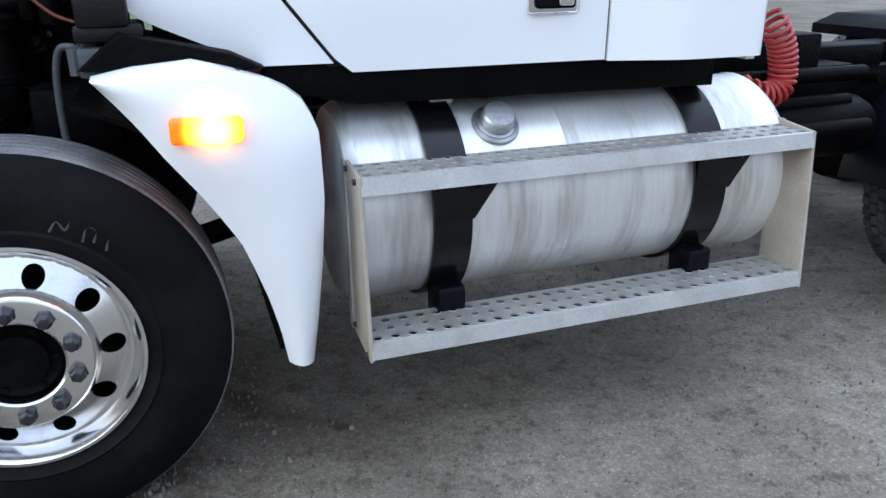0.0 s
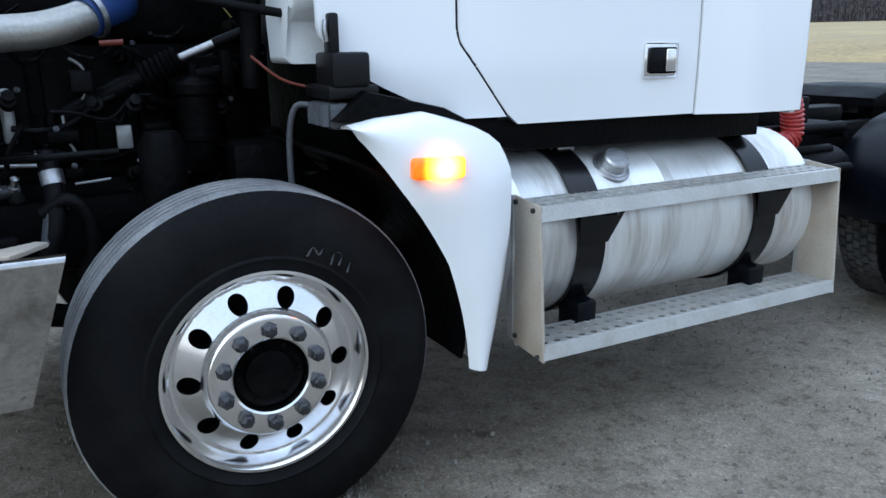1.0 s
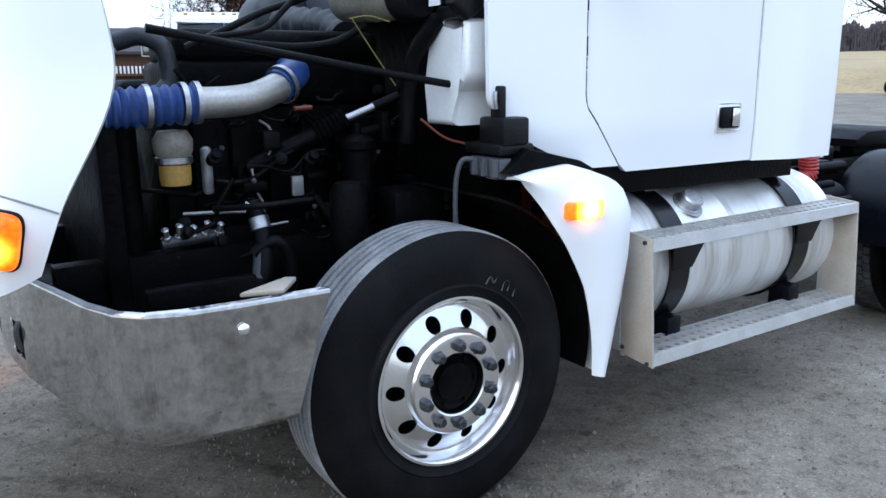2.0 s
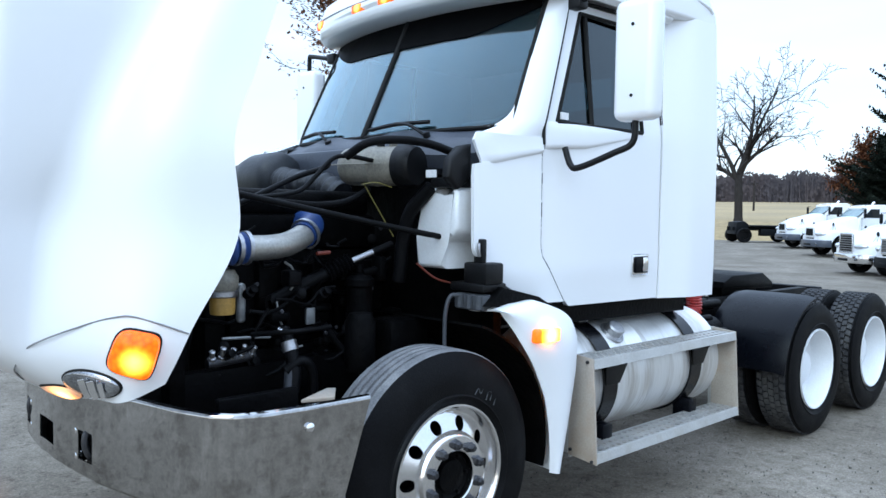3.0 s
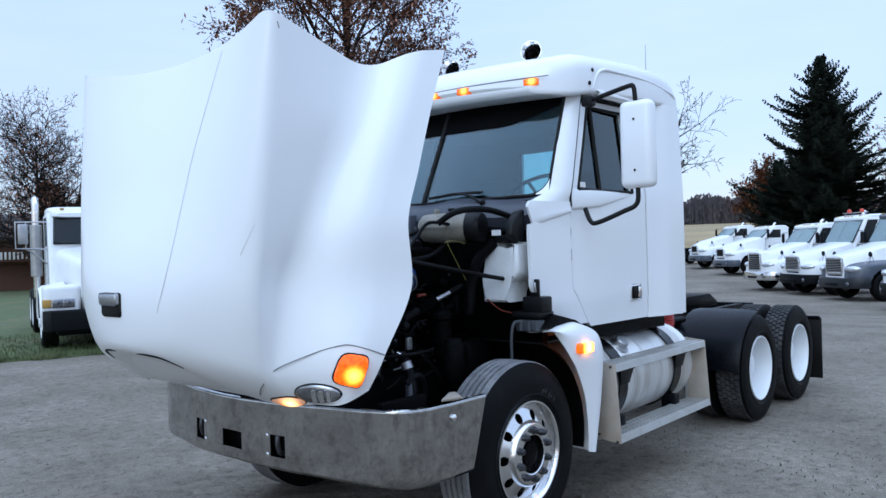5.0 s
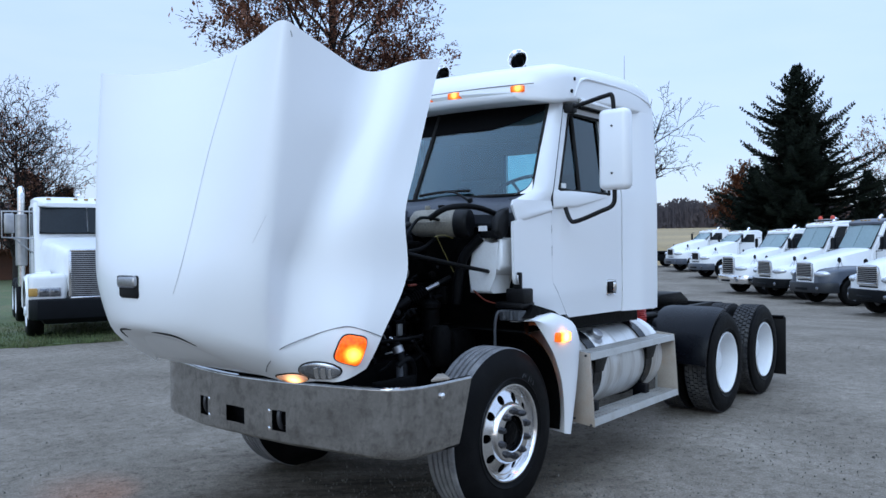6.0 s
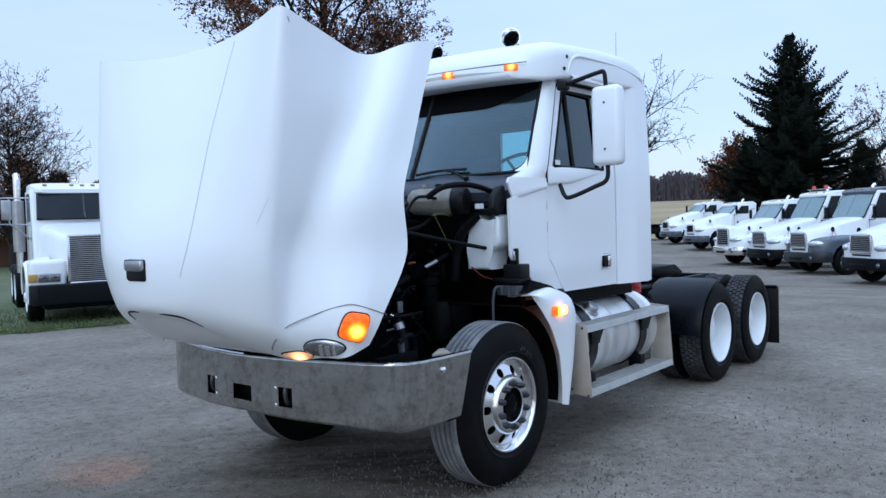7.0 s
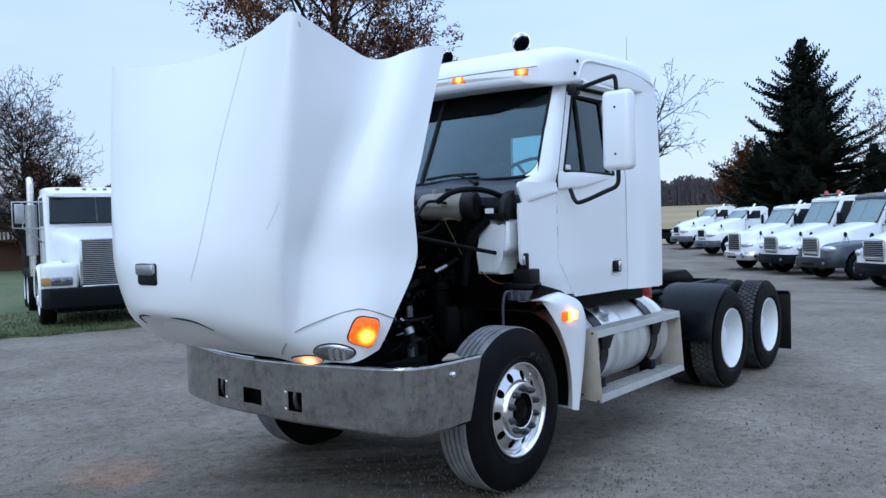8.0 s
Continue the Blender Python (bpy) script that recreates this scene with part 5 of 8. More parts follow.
# mirrors on tubular arms
for far in (False, True):
    s = 1 if not far else -1
    bm = bmesh.new()
    y0, y1 = sorted((both(-0.275, far), both(-0.045, far)))
    box(bm, 0.84, 0.955, y0, y1, 2.085, 2.655, 0.045, 4)
    shell_ob = part("door_mirror", bm, WHITE, truck, "tall white door mirror on a black bent arm")
    bm = bmesh.new()
    box(bm, 0.952, 0.962, y0 + 0.02, y1 - 0.02, 2.11, 2.63, 0.004)
    part("mirror_glass", bm, MIRRORG, shell_ob)
    for z in (2.20, 2.53):
        bm = bmesh.new()
        lathe(bm, [(0.008, -0.01), (0.008, 0.004), (0, 0.005)], (0.84, (y0 + y1) / 2, z), (-1, 0, 0), 10)
        part("mirror_screw", bm, SEAM, shell_ob)
    bm = bmesh.new()
    Y = lambda y: both(y, far)
    tube(bm, [(0.86, Y(0.20), 2.70), (0.86, Y(0.10), 2.71), (0.87, Y(-0.10), 2.75), (0.88, Y(-0.145), 2.745), (0.885, Y(-0.155), 2.64)], 0.016, 10)
    part("upper_arm", bm, BLACK, shell_ob)
    bm = bmesh.new()
    tube(bm, [(0.80, Y(0.19), 1.97), (0.795, Y(0.15), 1.885), (0.80, Y(0.10), 1.87), (0.85, Y(-0.06), 1.935), (0.885, Y(-0.145), 1.985), (0.89, Y(-0.155), 2.10)], 0.016, 10)
    part("lower_arm", bm, BLACK, shell_ob)
    bm = bmesh.new()
    box(bm, 0.83, 0.90, min(Y(0.14), Y(0.22)), max(Y(0.14), Y(0.22)), 2.66, 2.73, 0.012)
    part("arm_mount", bm, BLACK, shell_ob)

# -- engine bay --
def bay(name, mat, label=""):
    """Collects one engine-bay part."""
    return lambda bm: part(name, bm, mat, truck, label)


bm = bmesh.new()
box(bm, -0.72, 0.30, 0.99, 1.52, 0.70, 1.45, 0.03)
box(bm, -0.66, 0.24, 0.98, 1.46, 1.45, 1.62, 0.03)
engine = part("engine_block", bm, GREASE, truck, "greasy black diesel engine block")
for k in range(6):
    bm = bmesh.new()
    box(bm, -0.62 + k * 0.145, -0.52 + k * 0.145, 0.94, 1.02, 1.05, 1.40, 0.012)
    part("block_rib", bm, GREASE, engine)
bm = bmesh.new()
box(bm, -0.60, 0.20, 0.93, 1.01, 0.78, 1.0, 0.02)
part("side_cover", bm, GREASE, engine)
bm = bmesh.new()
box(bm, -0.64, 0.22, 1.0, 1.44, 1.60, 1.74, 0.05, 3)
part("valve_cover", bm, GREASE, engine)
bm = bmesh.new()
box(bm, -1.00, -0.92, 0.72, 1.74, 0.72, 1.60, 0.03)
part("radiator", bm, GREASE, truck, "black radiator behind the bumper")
bm = bmesh.new()
lathe(bm, [(0.0, 0), (0.3, 0.0), (0.3, 0.04), (0.05, 0.06), (0, 0.06)], (-0.84, YC, 1.15), (1, 0, 0), 30)
part("fan_shroud", bm, BLACK, truck)
# inner wings and steering gear on the near side
bm = bmesh.new()
box(bm, 0.05, 0.30, 0.62, 0.80, 0.86, 1.12, 0.03)
part("brake_chamber", bm, GREASE, truck)
bm = bmesh.new()
lathe(bm, [(0, 0), (0.06, 0), (0.07, 0.04), (0.07, 0.22), (0.05, 0.26), (0, 0.26)], (-0.18, 0.56, 0.92), (0, 0, 1), 20)
part("steering_gear", bm, GREASE, truck)
bm = bmesh.new()
rod(bm, (-0.18, 0.56, 1.05), (-0.10, 0.50, 0.55), 0.035)
part("pitman_arm", bm, GREASE, truck)
# fuel filter column with its bracket
bm = bmesh.new()
lathe(bm, [(0, 0), (0.05, 0.0), (0.062, 0.02), (0.062, 0.10), (0.068, 0.105), (0.068, 0.125), (0.062, 0.13), (0.062, 0.25), (0.072, 0.26), (0.072, 0.29), (0.05, 0.31), (0.02, 0.32), (0.02, 0.36), (0, 0.36)], (-0.02, 0.78, 1.02), (0, 0, 1), 24)
part("fuel_filter", bm, GREASE, truck, "black spin-on filter")
bm = bmesh.new()
box(bm, 0.06, 0.10, 0.72, 0.80, 1.30, 1.42, 0.01)
box(bm, -0.10, 0.16, 0.82, 0.90, 1.30, 1.40, 0.015)
rod(bm, (-0.02, 0.76, 1.34), (0.12, 0.76, 1.36), 0.02)
part("filter_head", bm, GREASE, truck)
# coolant filter with amber band
bm = bmesh.new()
lathe(bm, [(0, 0), (0.05, 0.002), (0.054, 0.02), (0.054, 0.075)], (-0.73, 0.80, 1.19), (0, 0, 1), 24)
amber = part("filter_bowl", bm, AMBERF, truck, "amber filter bowl")
bm = bmesh.new()
lathe(bm, [(0.058, 0.075), (0.064, 0.08), (0.064, 0.10), (0.056, 0.105)], (-0.73, 0.80, 1.19), (0, 0, 1), 24)
part("bowl_clamp", bm, STEEL, amber)
bm = bmesh.new()
lathe(bm, [(0.056, 0.10), (0.066, 0.12), (0.068, 0.16), (0.05, 0.19), (0, 0.195)], (-0.73, 0.80, 1.19), (0, 0, 1), 24)
part("bowl_head", bm, AGED, amber)
bm = bmesh.new()
box(bm, -0.605, -0.565, 0.89, 0.93, 1.13, 1.31, 0.016, 3)
part("pump_tag", bm, PALE, truck, "pale metal tag")

# charge-air pipe with blue hoses
bm = bmesh.new()
tube(bm, [(-0.66, 0.745, 1.474), (-0.55, 0.742, 1.475), (-0.46, 0.752, 1.484), (-0.38, 0.778, 1.505), (-0.305, 0.815, 1.533)], 0.054, 20)
pipe = part("charge_pipe", bm, SILVER, truck, "dull aluminium charge-air pipe")
bm = bmesh.new()
tube(bm, [(-0.96, 0.755, 1.46), (-0.86, 0.75, 1.465), (-0.74, 0.748, 1.47), (-0.645, 0.745, 1.474)], 0.063, 20, 16, lambda t: 0.064 + 0.006 * math.sin(t * 62))
part("hose_coupler", bm, BLUE, pipe, "ribbed blue silicone coupler")
bm = bmesh.new()
tube(bm, [(-0.33, 0.802, 1.523), (-0.275, 0.84, 1.552), (-0.225, 0.90, 1.572), (-0.20, 1.02, 1.575)], 0.062, 20)
part("hose_coupler", bm, BLUE, pipe, "blue silicone elbow")
for p, d in (((-0.655, 0.745, 1.475), (1, 0, 0)), ((-0.70, 0.745, 1.473), (1, 0, 0)), ((-0.31, 0.812, 1.531), (0.75, 0.4, 0.3)), ((-0.82, 0.75, 1.467), (1, 0, 0))):
    bm = bmesh.new()
    lathe(bm, [(0.066, -0.009), (0.073, -0.009), (0.073, 0.009), (0.066, 0.009)], p, d, 24, True)
    part("hose_clamp", bm, STEEL, pipe)
# heater and steering hoses
def hose(name, mat, pts, r, label=""):
    bm = bmesh.new()
    tube(bm, pts, r, 10)
    return part(name, bm, mat, truck, label)


hose("strut_bar", HOSE, [(-0.86, 0.50, 1.705), (-0.42, 0.475, 1.628), (0.0, 0.45, 1.556), (0.40, 0.42, 1.492)], 0.014, "black hood strut bar")
hose("shock_body", HOSE, [(-0.42, 0.93, 1.21), (-0.25, 0.87, 1.30), (-0.06, 0.805, 1.393)], 0.034, "black telescopic damper")
hose("shock_rod", STEEL, [(-0.06, 0.805, 1.393), (0.0, 0.785, 1.418), (0.05, 0.768, 1.44)], 0.016)
hose("shock_eye", HOSE, [(0.05, 0.768, 1.44), (0.10, 0.753, 1.46), (0.147, 0.738, 1.479)], 0.019)
hose("shock_collar", STEEL, [(-0.075, 0.81, 1.387), (-0.062, 0.806, 1.393)], 0.037)
bm = bmesh.new()
lathe(bm, [(0.022, -0.02), (0.042, -0.02), (0.042, 0.02), (0.022, 0.02)], (-0.44, 0.92, 1.20), (0.3, -1, 0.2), 18, True)
part("shock_bush", bm, GREASE, truck)
hose("lower_hose", HOSE, [(-0.50, 0.69, 1.12), (-0.49, 0.64, 1.03), (-0.50, 0.60, 0.90), (-0.55, 0.60, 0.78)], 0.03, "worn hose with a steel collar")
hose("collar", STEEL, [(-0.492, 0.66, 1.07), (-0.488, 0.645, 1.03)], 0.036)
hose("worn_sleeve", COWL, [(-0.492, 0.625, 0.97), (-0.515, 0.60, 0.86)], 0.033)
hose("heater_hose", HOSE, [(0.02, 0.72, 1.88), (-0.153, 0.70, 1.892), (-0.241, 0.70, 1.875), (-0.329, 0.70, 1.795), (-0.425, 0.70, 1.721), (-0.62, 0.70, 1.69)], 0.011, "black heater hose")
hose("heater_hose", HOSE, [(-0.16, 0.85, 1.86), (-0.224, 0.80, 1.837), (-0.37, 0.80, 1.789), (-0.521, 0.80, 1.721), (-0.66, 0.80, 1.66)], 0.013, "black heater hose")
hose("heater_hose", HOSE, [(-0.55, 0.78, 1.685), (-0.401, 0.78, 1.671), (-0.246, 0.78, 1.666), (-0.093, 0.78, 1.688), (0.03, 0.78, 1.75)], 0.015, "black heater hose")
hose("wiring_loom", HOSE, [(-0.24, 0.60, 1.88), (-0.17, 0.52, 1.945), (0.007, 0.50, 1.968), (0.16, 0.47, 1.955), (0.30, 0.42, 1.91)], 0.020)
hose("overflow_hose", HOSE, [(0.15, 0.69, 1.30), (0.15, 0.677, 1.36), (0.15, 0.663, 1.49), (0.15, 0.605, 1.64), (0.18, 0.49, 1.76)], 0.034, "thick black reservoir hose")
hose("brake_line", HOSE, [(-0.62, 0.75, 1.10), (-0.5, 0.6, 1.12), (-0.3, 0.62, 1.12)], 0.012)
hose("brake_line", COWL, [(0.23, 0.34, 1.255), (0.19, 0.36, 1.25), (0.17, 0.37, 1.18), (0.165, 0.37, 1.05), (0.17, 0.37, 0.98)], 0.010, "dark grey brake line")
bm = bmesh.new()
tube(bm, [(-0.17, 0.843, 1.337), (-0.11, 0.822, 1.367), (-0.055, 0.803, 1.396)], 0.045, 16, 14, lambda t: 0.043 + 0.006 * math.sin(t * 44))
part("shock_bellows", bm, HOSE, truck, "ribbed black rubber bellows")
hose("pale_line", PALE, [(-0.39, 0.86, 1.40), (-0.355, 0.85, 1.37), (-0.345, 0.845, 1.31), (-0.365, 0.85, 1.27)], 0.0055, "thin pale metal line")
hose("pale_line", PALE, [(-0.43, 0.86, 1.22), (-0.425, 0.85, 1.15), (-0.40, 0.845, 1.09)], 0.005, "thin pale metal line")
hose("pale_line", PALE, [(-0.70, 0.86, 1.075), (-0.58, 0.85, 1.07), (-0.47, 0.85, 1.062)], 0.007, "thin pale metal line")
hose("pale_line", PALE, [(-0.42, 0.83, 1.00), (-0.36, 0.83, 1.004), (-0.31, 0.83, 1.008)], 0.005, "thin pale metal line")
hose("drain_hose", HOSE, [(-0.20, 0.82, 1.10), (-0.15, 0.80, 1.02), (-0.09, 0.78, 0.94), (-0.06, 0.77, 0.88)], 0.018, "black drain hose")
hose("drain_hose", HOSE, [(-0.53, 0.62, 0.95), (-0.46, 0.60, 0.99), (-0.41, 0.60, 0.94), (-0.40, 0.61, 0.82), (-0.44, 0.64, 0.74)], 0.022, "black looped hose")
bm = bmesh.new()
box(bm, -0.275, -0.225, 0.85, 0.87, 1.10, 1.18, 0.006)
part("data_plate", bm, PALE, truck, "small pale data plate")
# air governor with its row of brass stubs
bm = bmesh.new()
rod(bm, (-0.80, 0.80, 0.985), (-0.58, 0.80, 1.0), 0.022)
gov = part("air_governor", bm, NUTS, truck, "dull grey air manifold")
for k in range(5):
    bm = bmesh.new()
    x = -0.78 + k * 0.045
    lathe(bm, [(0.016, 0), (0.016, 0.02), (0.011, 0.022), (0.011, 0.05 + 0.012 * (k % 2)), (0.014, 0.052 + 0.012 * (k % 2)), (0, 0.062 + 0.012 * (k % 2))], (x, 0.795, 0.995), (0.1 * (k - 2), -0.5, 1), 10)
    part("stub", bm, STEEL, gov)
bm = bmesh.new()
lathe(bm, [(0.03, -0.012), (0.038, -0.006), (0.038, 0.006), (0.03, 0.012)], (-0.497, 0.685, 1.115), (0.1, -0.4, 1), 6, True)
part("hose_nut", bm, CHROME, truck)
# pale bracket between the bumper's end and the tyre
bm = bmesh.new()
prism(bm, [(-0.74, 0.17), (-0.56, 0.27), (-0.53, 0.25), (-0.62, 0.13)], 0.930, 0.945, 0.004, "z")
part("bumper_bracket", bm, STEPC, truck, "pale steel bracket behind the bumper's end")
hose("yellow_wire", YELLOW, [(-0.09, 0.66, 1.764), (-0.04, 0.66, 1.695), (0.05, 0.66, 1.573), (0.09, 0.66, 1.52)], 0.0026)
hose("yellow_wire", YELLOW, [(0.06, 0.64, 1.755), (-0.02, 0.66, 1.775), (-0.09, 0.68, 1.764)], 0.0026)
hose("orange_wire", ORANGEW, [(0.10, 0.50, 1.40), (0.18, 0.46, 1.33), (0.27, 0.42, 1.30)], 0.005)
hose("orange_wire", ORANGEW, [(-0.307, 0.72, 1.444), (-0.238, 0.72, 1.447)], 0.009)
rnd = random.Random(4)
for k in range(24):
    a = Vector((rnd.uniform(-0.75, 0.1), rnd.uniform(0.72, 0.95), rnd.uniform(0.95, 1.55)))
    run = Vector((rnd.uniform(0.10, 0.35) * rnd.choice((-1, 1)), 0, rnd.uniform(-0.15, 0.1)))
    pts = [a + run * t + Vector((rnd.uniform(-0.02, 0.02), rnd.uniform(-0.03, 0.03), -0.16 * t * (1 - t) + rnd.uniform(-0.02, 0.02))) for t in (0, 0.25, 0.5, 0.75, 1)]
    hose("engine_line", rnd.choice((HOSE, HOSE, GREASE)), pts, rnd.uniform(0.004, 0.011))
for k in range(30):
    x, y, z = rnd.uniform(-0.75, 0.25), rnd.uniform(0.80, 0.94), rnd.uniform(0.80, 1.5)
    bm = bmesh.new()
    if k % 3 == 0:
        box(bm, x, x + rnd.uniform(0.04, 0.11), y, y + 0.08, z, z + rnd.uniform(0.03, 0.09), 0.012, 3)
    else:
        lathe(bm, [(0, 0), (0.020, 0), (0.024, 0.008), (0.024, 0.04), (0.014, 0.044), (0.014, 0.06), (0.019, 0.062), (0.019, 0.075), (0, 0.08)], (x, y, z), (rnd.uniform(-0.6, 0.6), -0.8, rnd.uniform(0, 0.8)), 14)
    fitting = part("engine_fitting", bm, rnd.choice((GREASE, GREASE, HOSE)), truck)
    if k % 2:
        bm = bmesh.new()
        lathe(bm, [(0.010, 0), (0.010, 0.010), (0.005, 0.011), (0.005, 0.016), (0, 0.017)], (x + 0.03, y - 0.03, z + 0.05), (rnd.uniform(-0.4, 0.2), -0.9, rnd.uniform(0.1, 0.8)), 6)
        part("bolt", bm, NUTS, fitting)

# expansion tank and its strap
bm = bmesh.new()
lathe(bm, [(0, 0), (0.06, 0.004), (0.088, 0.03), (0.095, 0.07), (0.097, 0.20), (0.100, 0.205), (0.097, 0.21), (0.095, 0.33), (0.085, 0.37), (0.05, 0.395), (0, 0.40)], (0.02, 0.975, 1.862), (0.28, -0.96, -0.01), 28)
for q in (0.12, 0.30):
    box(bm, 0.02 + 0.28 * q - 0.02, 0.02 + 0.28 * q + 0.02, 0.975 - 0.96 * q - 0.012, 0.975 - 0.96 * q + 0.012, 1.95, 1.985, 0.006)
surge = part("surge_tank", bm, AGED, truck, "aged brown plastic coolant surge tank")
bm = bmesh.new()
lathe(bm, [(0.101, 0.345), (0.104, 0.35), (0.104, 0.42), (0.09, 0.44), (0, 0.45)], (0.02, 0.975, 1.862), (0.28, -0.96, -0.01), 28)
part("tank_end", bm, BLACK, surge)
bm = bmesh.new()
lathe(bm, [(0.02, 0), (0.02, 0.02), (0.026, 0.02), (0.026, 0.035), (0, 0.04)], (0.085, 0.76, 1.95), (0, 0, 1), 16)
part("tank_cap", bm, BLACK, surge)
bm = bmesh.new()
tube(bm, [(-0.075, 0.95, 1.865), (-0.045, 0.80, 1.866), (0.0, 0.64, 1.865)], 0.004, 6)
part("tank_seam", bm, AGED, surge)
bm = bmesh.new()
box(bm, 0.124, 0.128, 0.40, 0.47, 1.80, 1.835, 0.0)
part("white_tag", bm, LABELW, truck, "white paper label")
# washer reservoir on the cowl
bm = bmesh.new()
prism(bm, [(0.40, 1.375), (0.60, 1.375), (0.60, 1.52), (0.575, 1.72), (0.55, 1.755), (0.46, 1.755), (0.40, 1.68), (0.35, 1.755), (0.325, 1.74), (0.32, 1.57), (0.35, 1.53), (0.40, 1.50)], 0.185, 0.40, 0.022, "x", 3)
res = part("washer_reservoir", bm, BOTTLE, truck, "translucent white washer reservoir")
bm = bmesh.new()
lathe(bm, [(0.035, 0), (0.035, 0.03), (0, 0.032)], (0.28, 0.44, 1.75), (0, 0, 1), 16)
part("reservoir_cap", bm, BLACK, res)
# latch bracket and black carriers by the cowl
bm = bmesh.new()
box(bm, 0.25, 0.37, 0.19, 0.34, 1.31, 1.41, 0.012)
box(bm, 0.26, 0.29, 0.225, 0.285, 1.40, 1.52, 0.008)
box(bm, 0.24, 0.40, 0.20, 0.42, 1.275, 1.315, 0.01)
part("latch_bracket", bm, BLACK, truck, "black hood latch bracket")
bm = bmesh.new()
tube(bm, [(0.255, 0.245, 1.50), (0.25, 0.24, 1.47), (0.255, 0.24, 1.44)], 0.008, 8)
part("latch_lever", bm, STEEL, truck)
bm = bmesh.new()
box(bm, 0.24, 0.34, 0.20, 0.39, 1.19, 1.265, 0.012)
for k in range(3):
    rod(bm, (0.235, 0.22 + k * 0.06, 1.20), (0.235, 0.22 + k * 0.06, 1.262), 0.016, seg=8)
part("valve_block", bm, COWL, truck, "dark grey valve block")
bm = bmesh.new()
prism(bm, [(0.24, 1.215), (0.34, 1.30), (0.60, 1.24), (0.68, 1.20), (0.56, 1.19), (0.40, 1.20)], 0.16, 0.45, 0.01)
part("fender_shelf", bm, GREASE, truck)
# air cleaner and ducts further in
bm = bmesh.new()
lathe(bm, [(0, 0.0), (0.085, 0.004), (0.13, 0.03), (0.145, 0.07), (0.14, 0.30), (0.115, 0.42), (0.07, 0.48), (0, 0.50)], (0.05, 1.58, 1.825), (0.05, 1, 0), 32)
part("air_cleaner", bm, DUCT, truck, "round grey air cleaner housing")
bm = bmesh.new()
tube(bm, [(0.05, 1.60, 1.81), (0.01, 1.50, 1.795), (0.02, 1.38, 1.785), (0.09, 1.24, 1.77), (0.10, 1.10, 1.72)], 0.07, 20, 14, lambda t: 0.07 + 0.007 * math.sin(t * 60))
part("intake_bellows", bm, DUCT, truck, "ribbed grey intake bellows")
# coolant elbow at the radiator head, shroud and far-side boxes
bm = bmesh.new()
tube(bm, [(-0.86, 0.95, 1.68), (-0.78, 0.92, 1.70), (-0.71, 0.90, 1.66), (-0.70, 0.89, 1.55), (-0.74, 0.88, 1.50)], 0.032, 14)
part("coolant_elbow", bm, DUCT, truck, "grey coolant elbow hose")
bm = bmesh.new()
box(bm, -0.92, -0.82, 0.88, 1.58, 0.76, 1.52, 0.05, 3)
part("fan_cowling", bm, GREASE, truck)
bm = bmesh.new()
box(bm, -0.70, 0.30, 1.72, 2.02, 0.74, 1.55, 0.05, 3)
part("exhaust_shield", bm, GREASE, truck)
bm = bmesh.new()
box(bm, 0.16, 0.40, 1.2, 2.05, 1.80, 1.97, 0.02)
part("cowl_box", bm, COWLP, truck)
for y in (0.42, mir(0.42)):
    bm = bmesh.new()
    box(bm, -0.95, -0.60, y - 0.02, y + 0.02, 0.78, 0.93, 0.01)
    part("splash_panel", bm, FRAMEB, truck)
# black plates between the surge tank and the cowl corner
bm = bmesh.new()
prism(bm, [(0.13, 1.88), (0.20, 1.945), (0.27, 1.96), (0.27, 1.82), (0.25, 1.78), (0.19, 1.745), (0.12, 1.80)], 0.31, 0.37, 0.02, "y", 3)
box(bm, 0.16, 0.30, 0.345, 0.48, 1.755, 1.80, 0.01)
part("cowl_bracket", bm, BLACK, truck, "black bent bracket at the cowl corner")

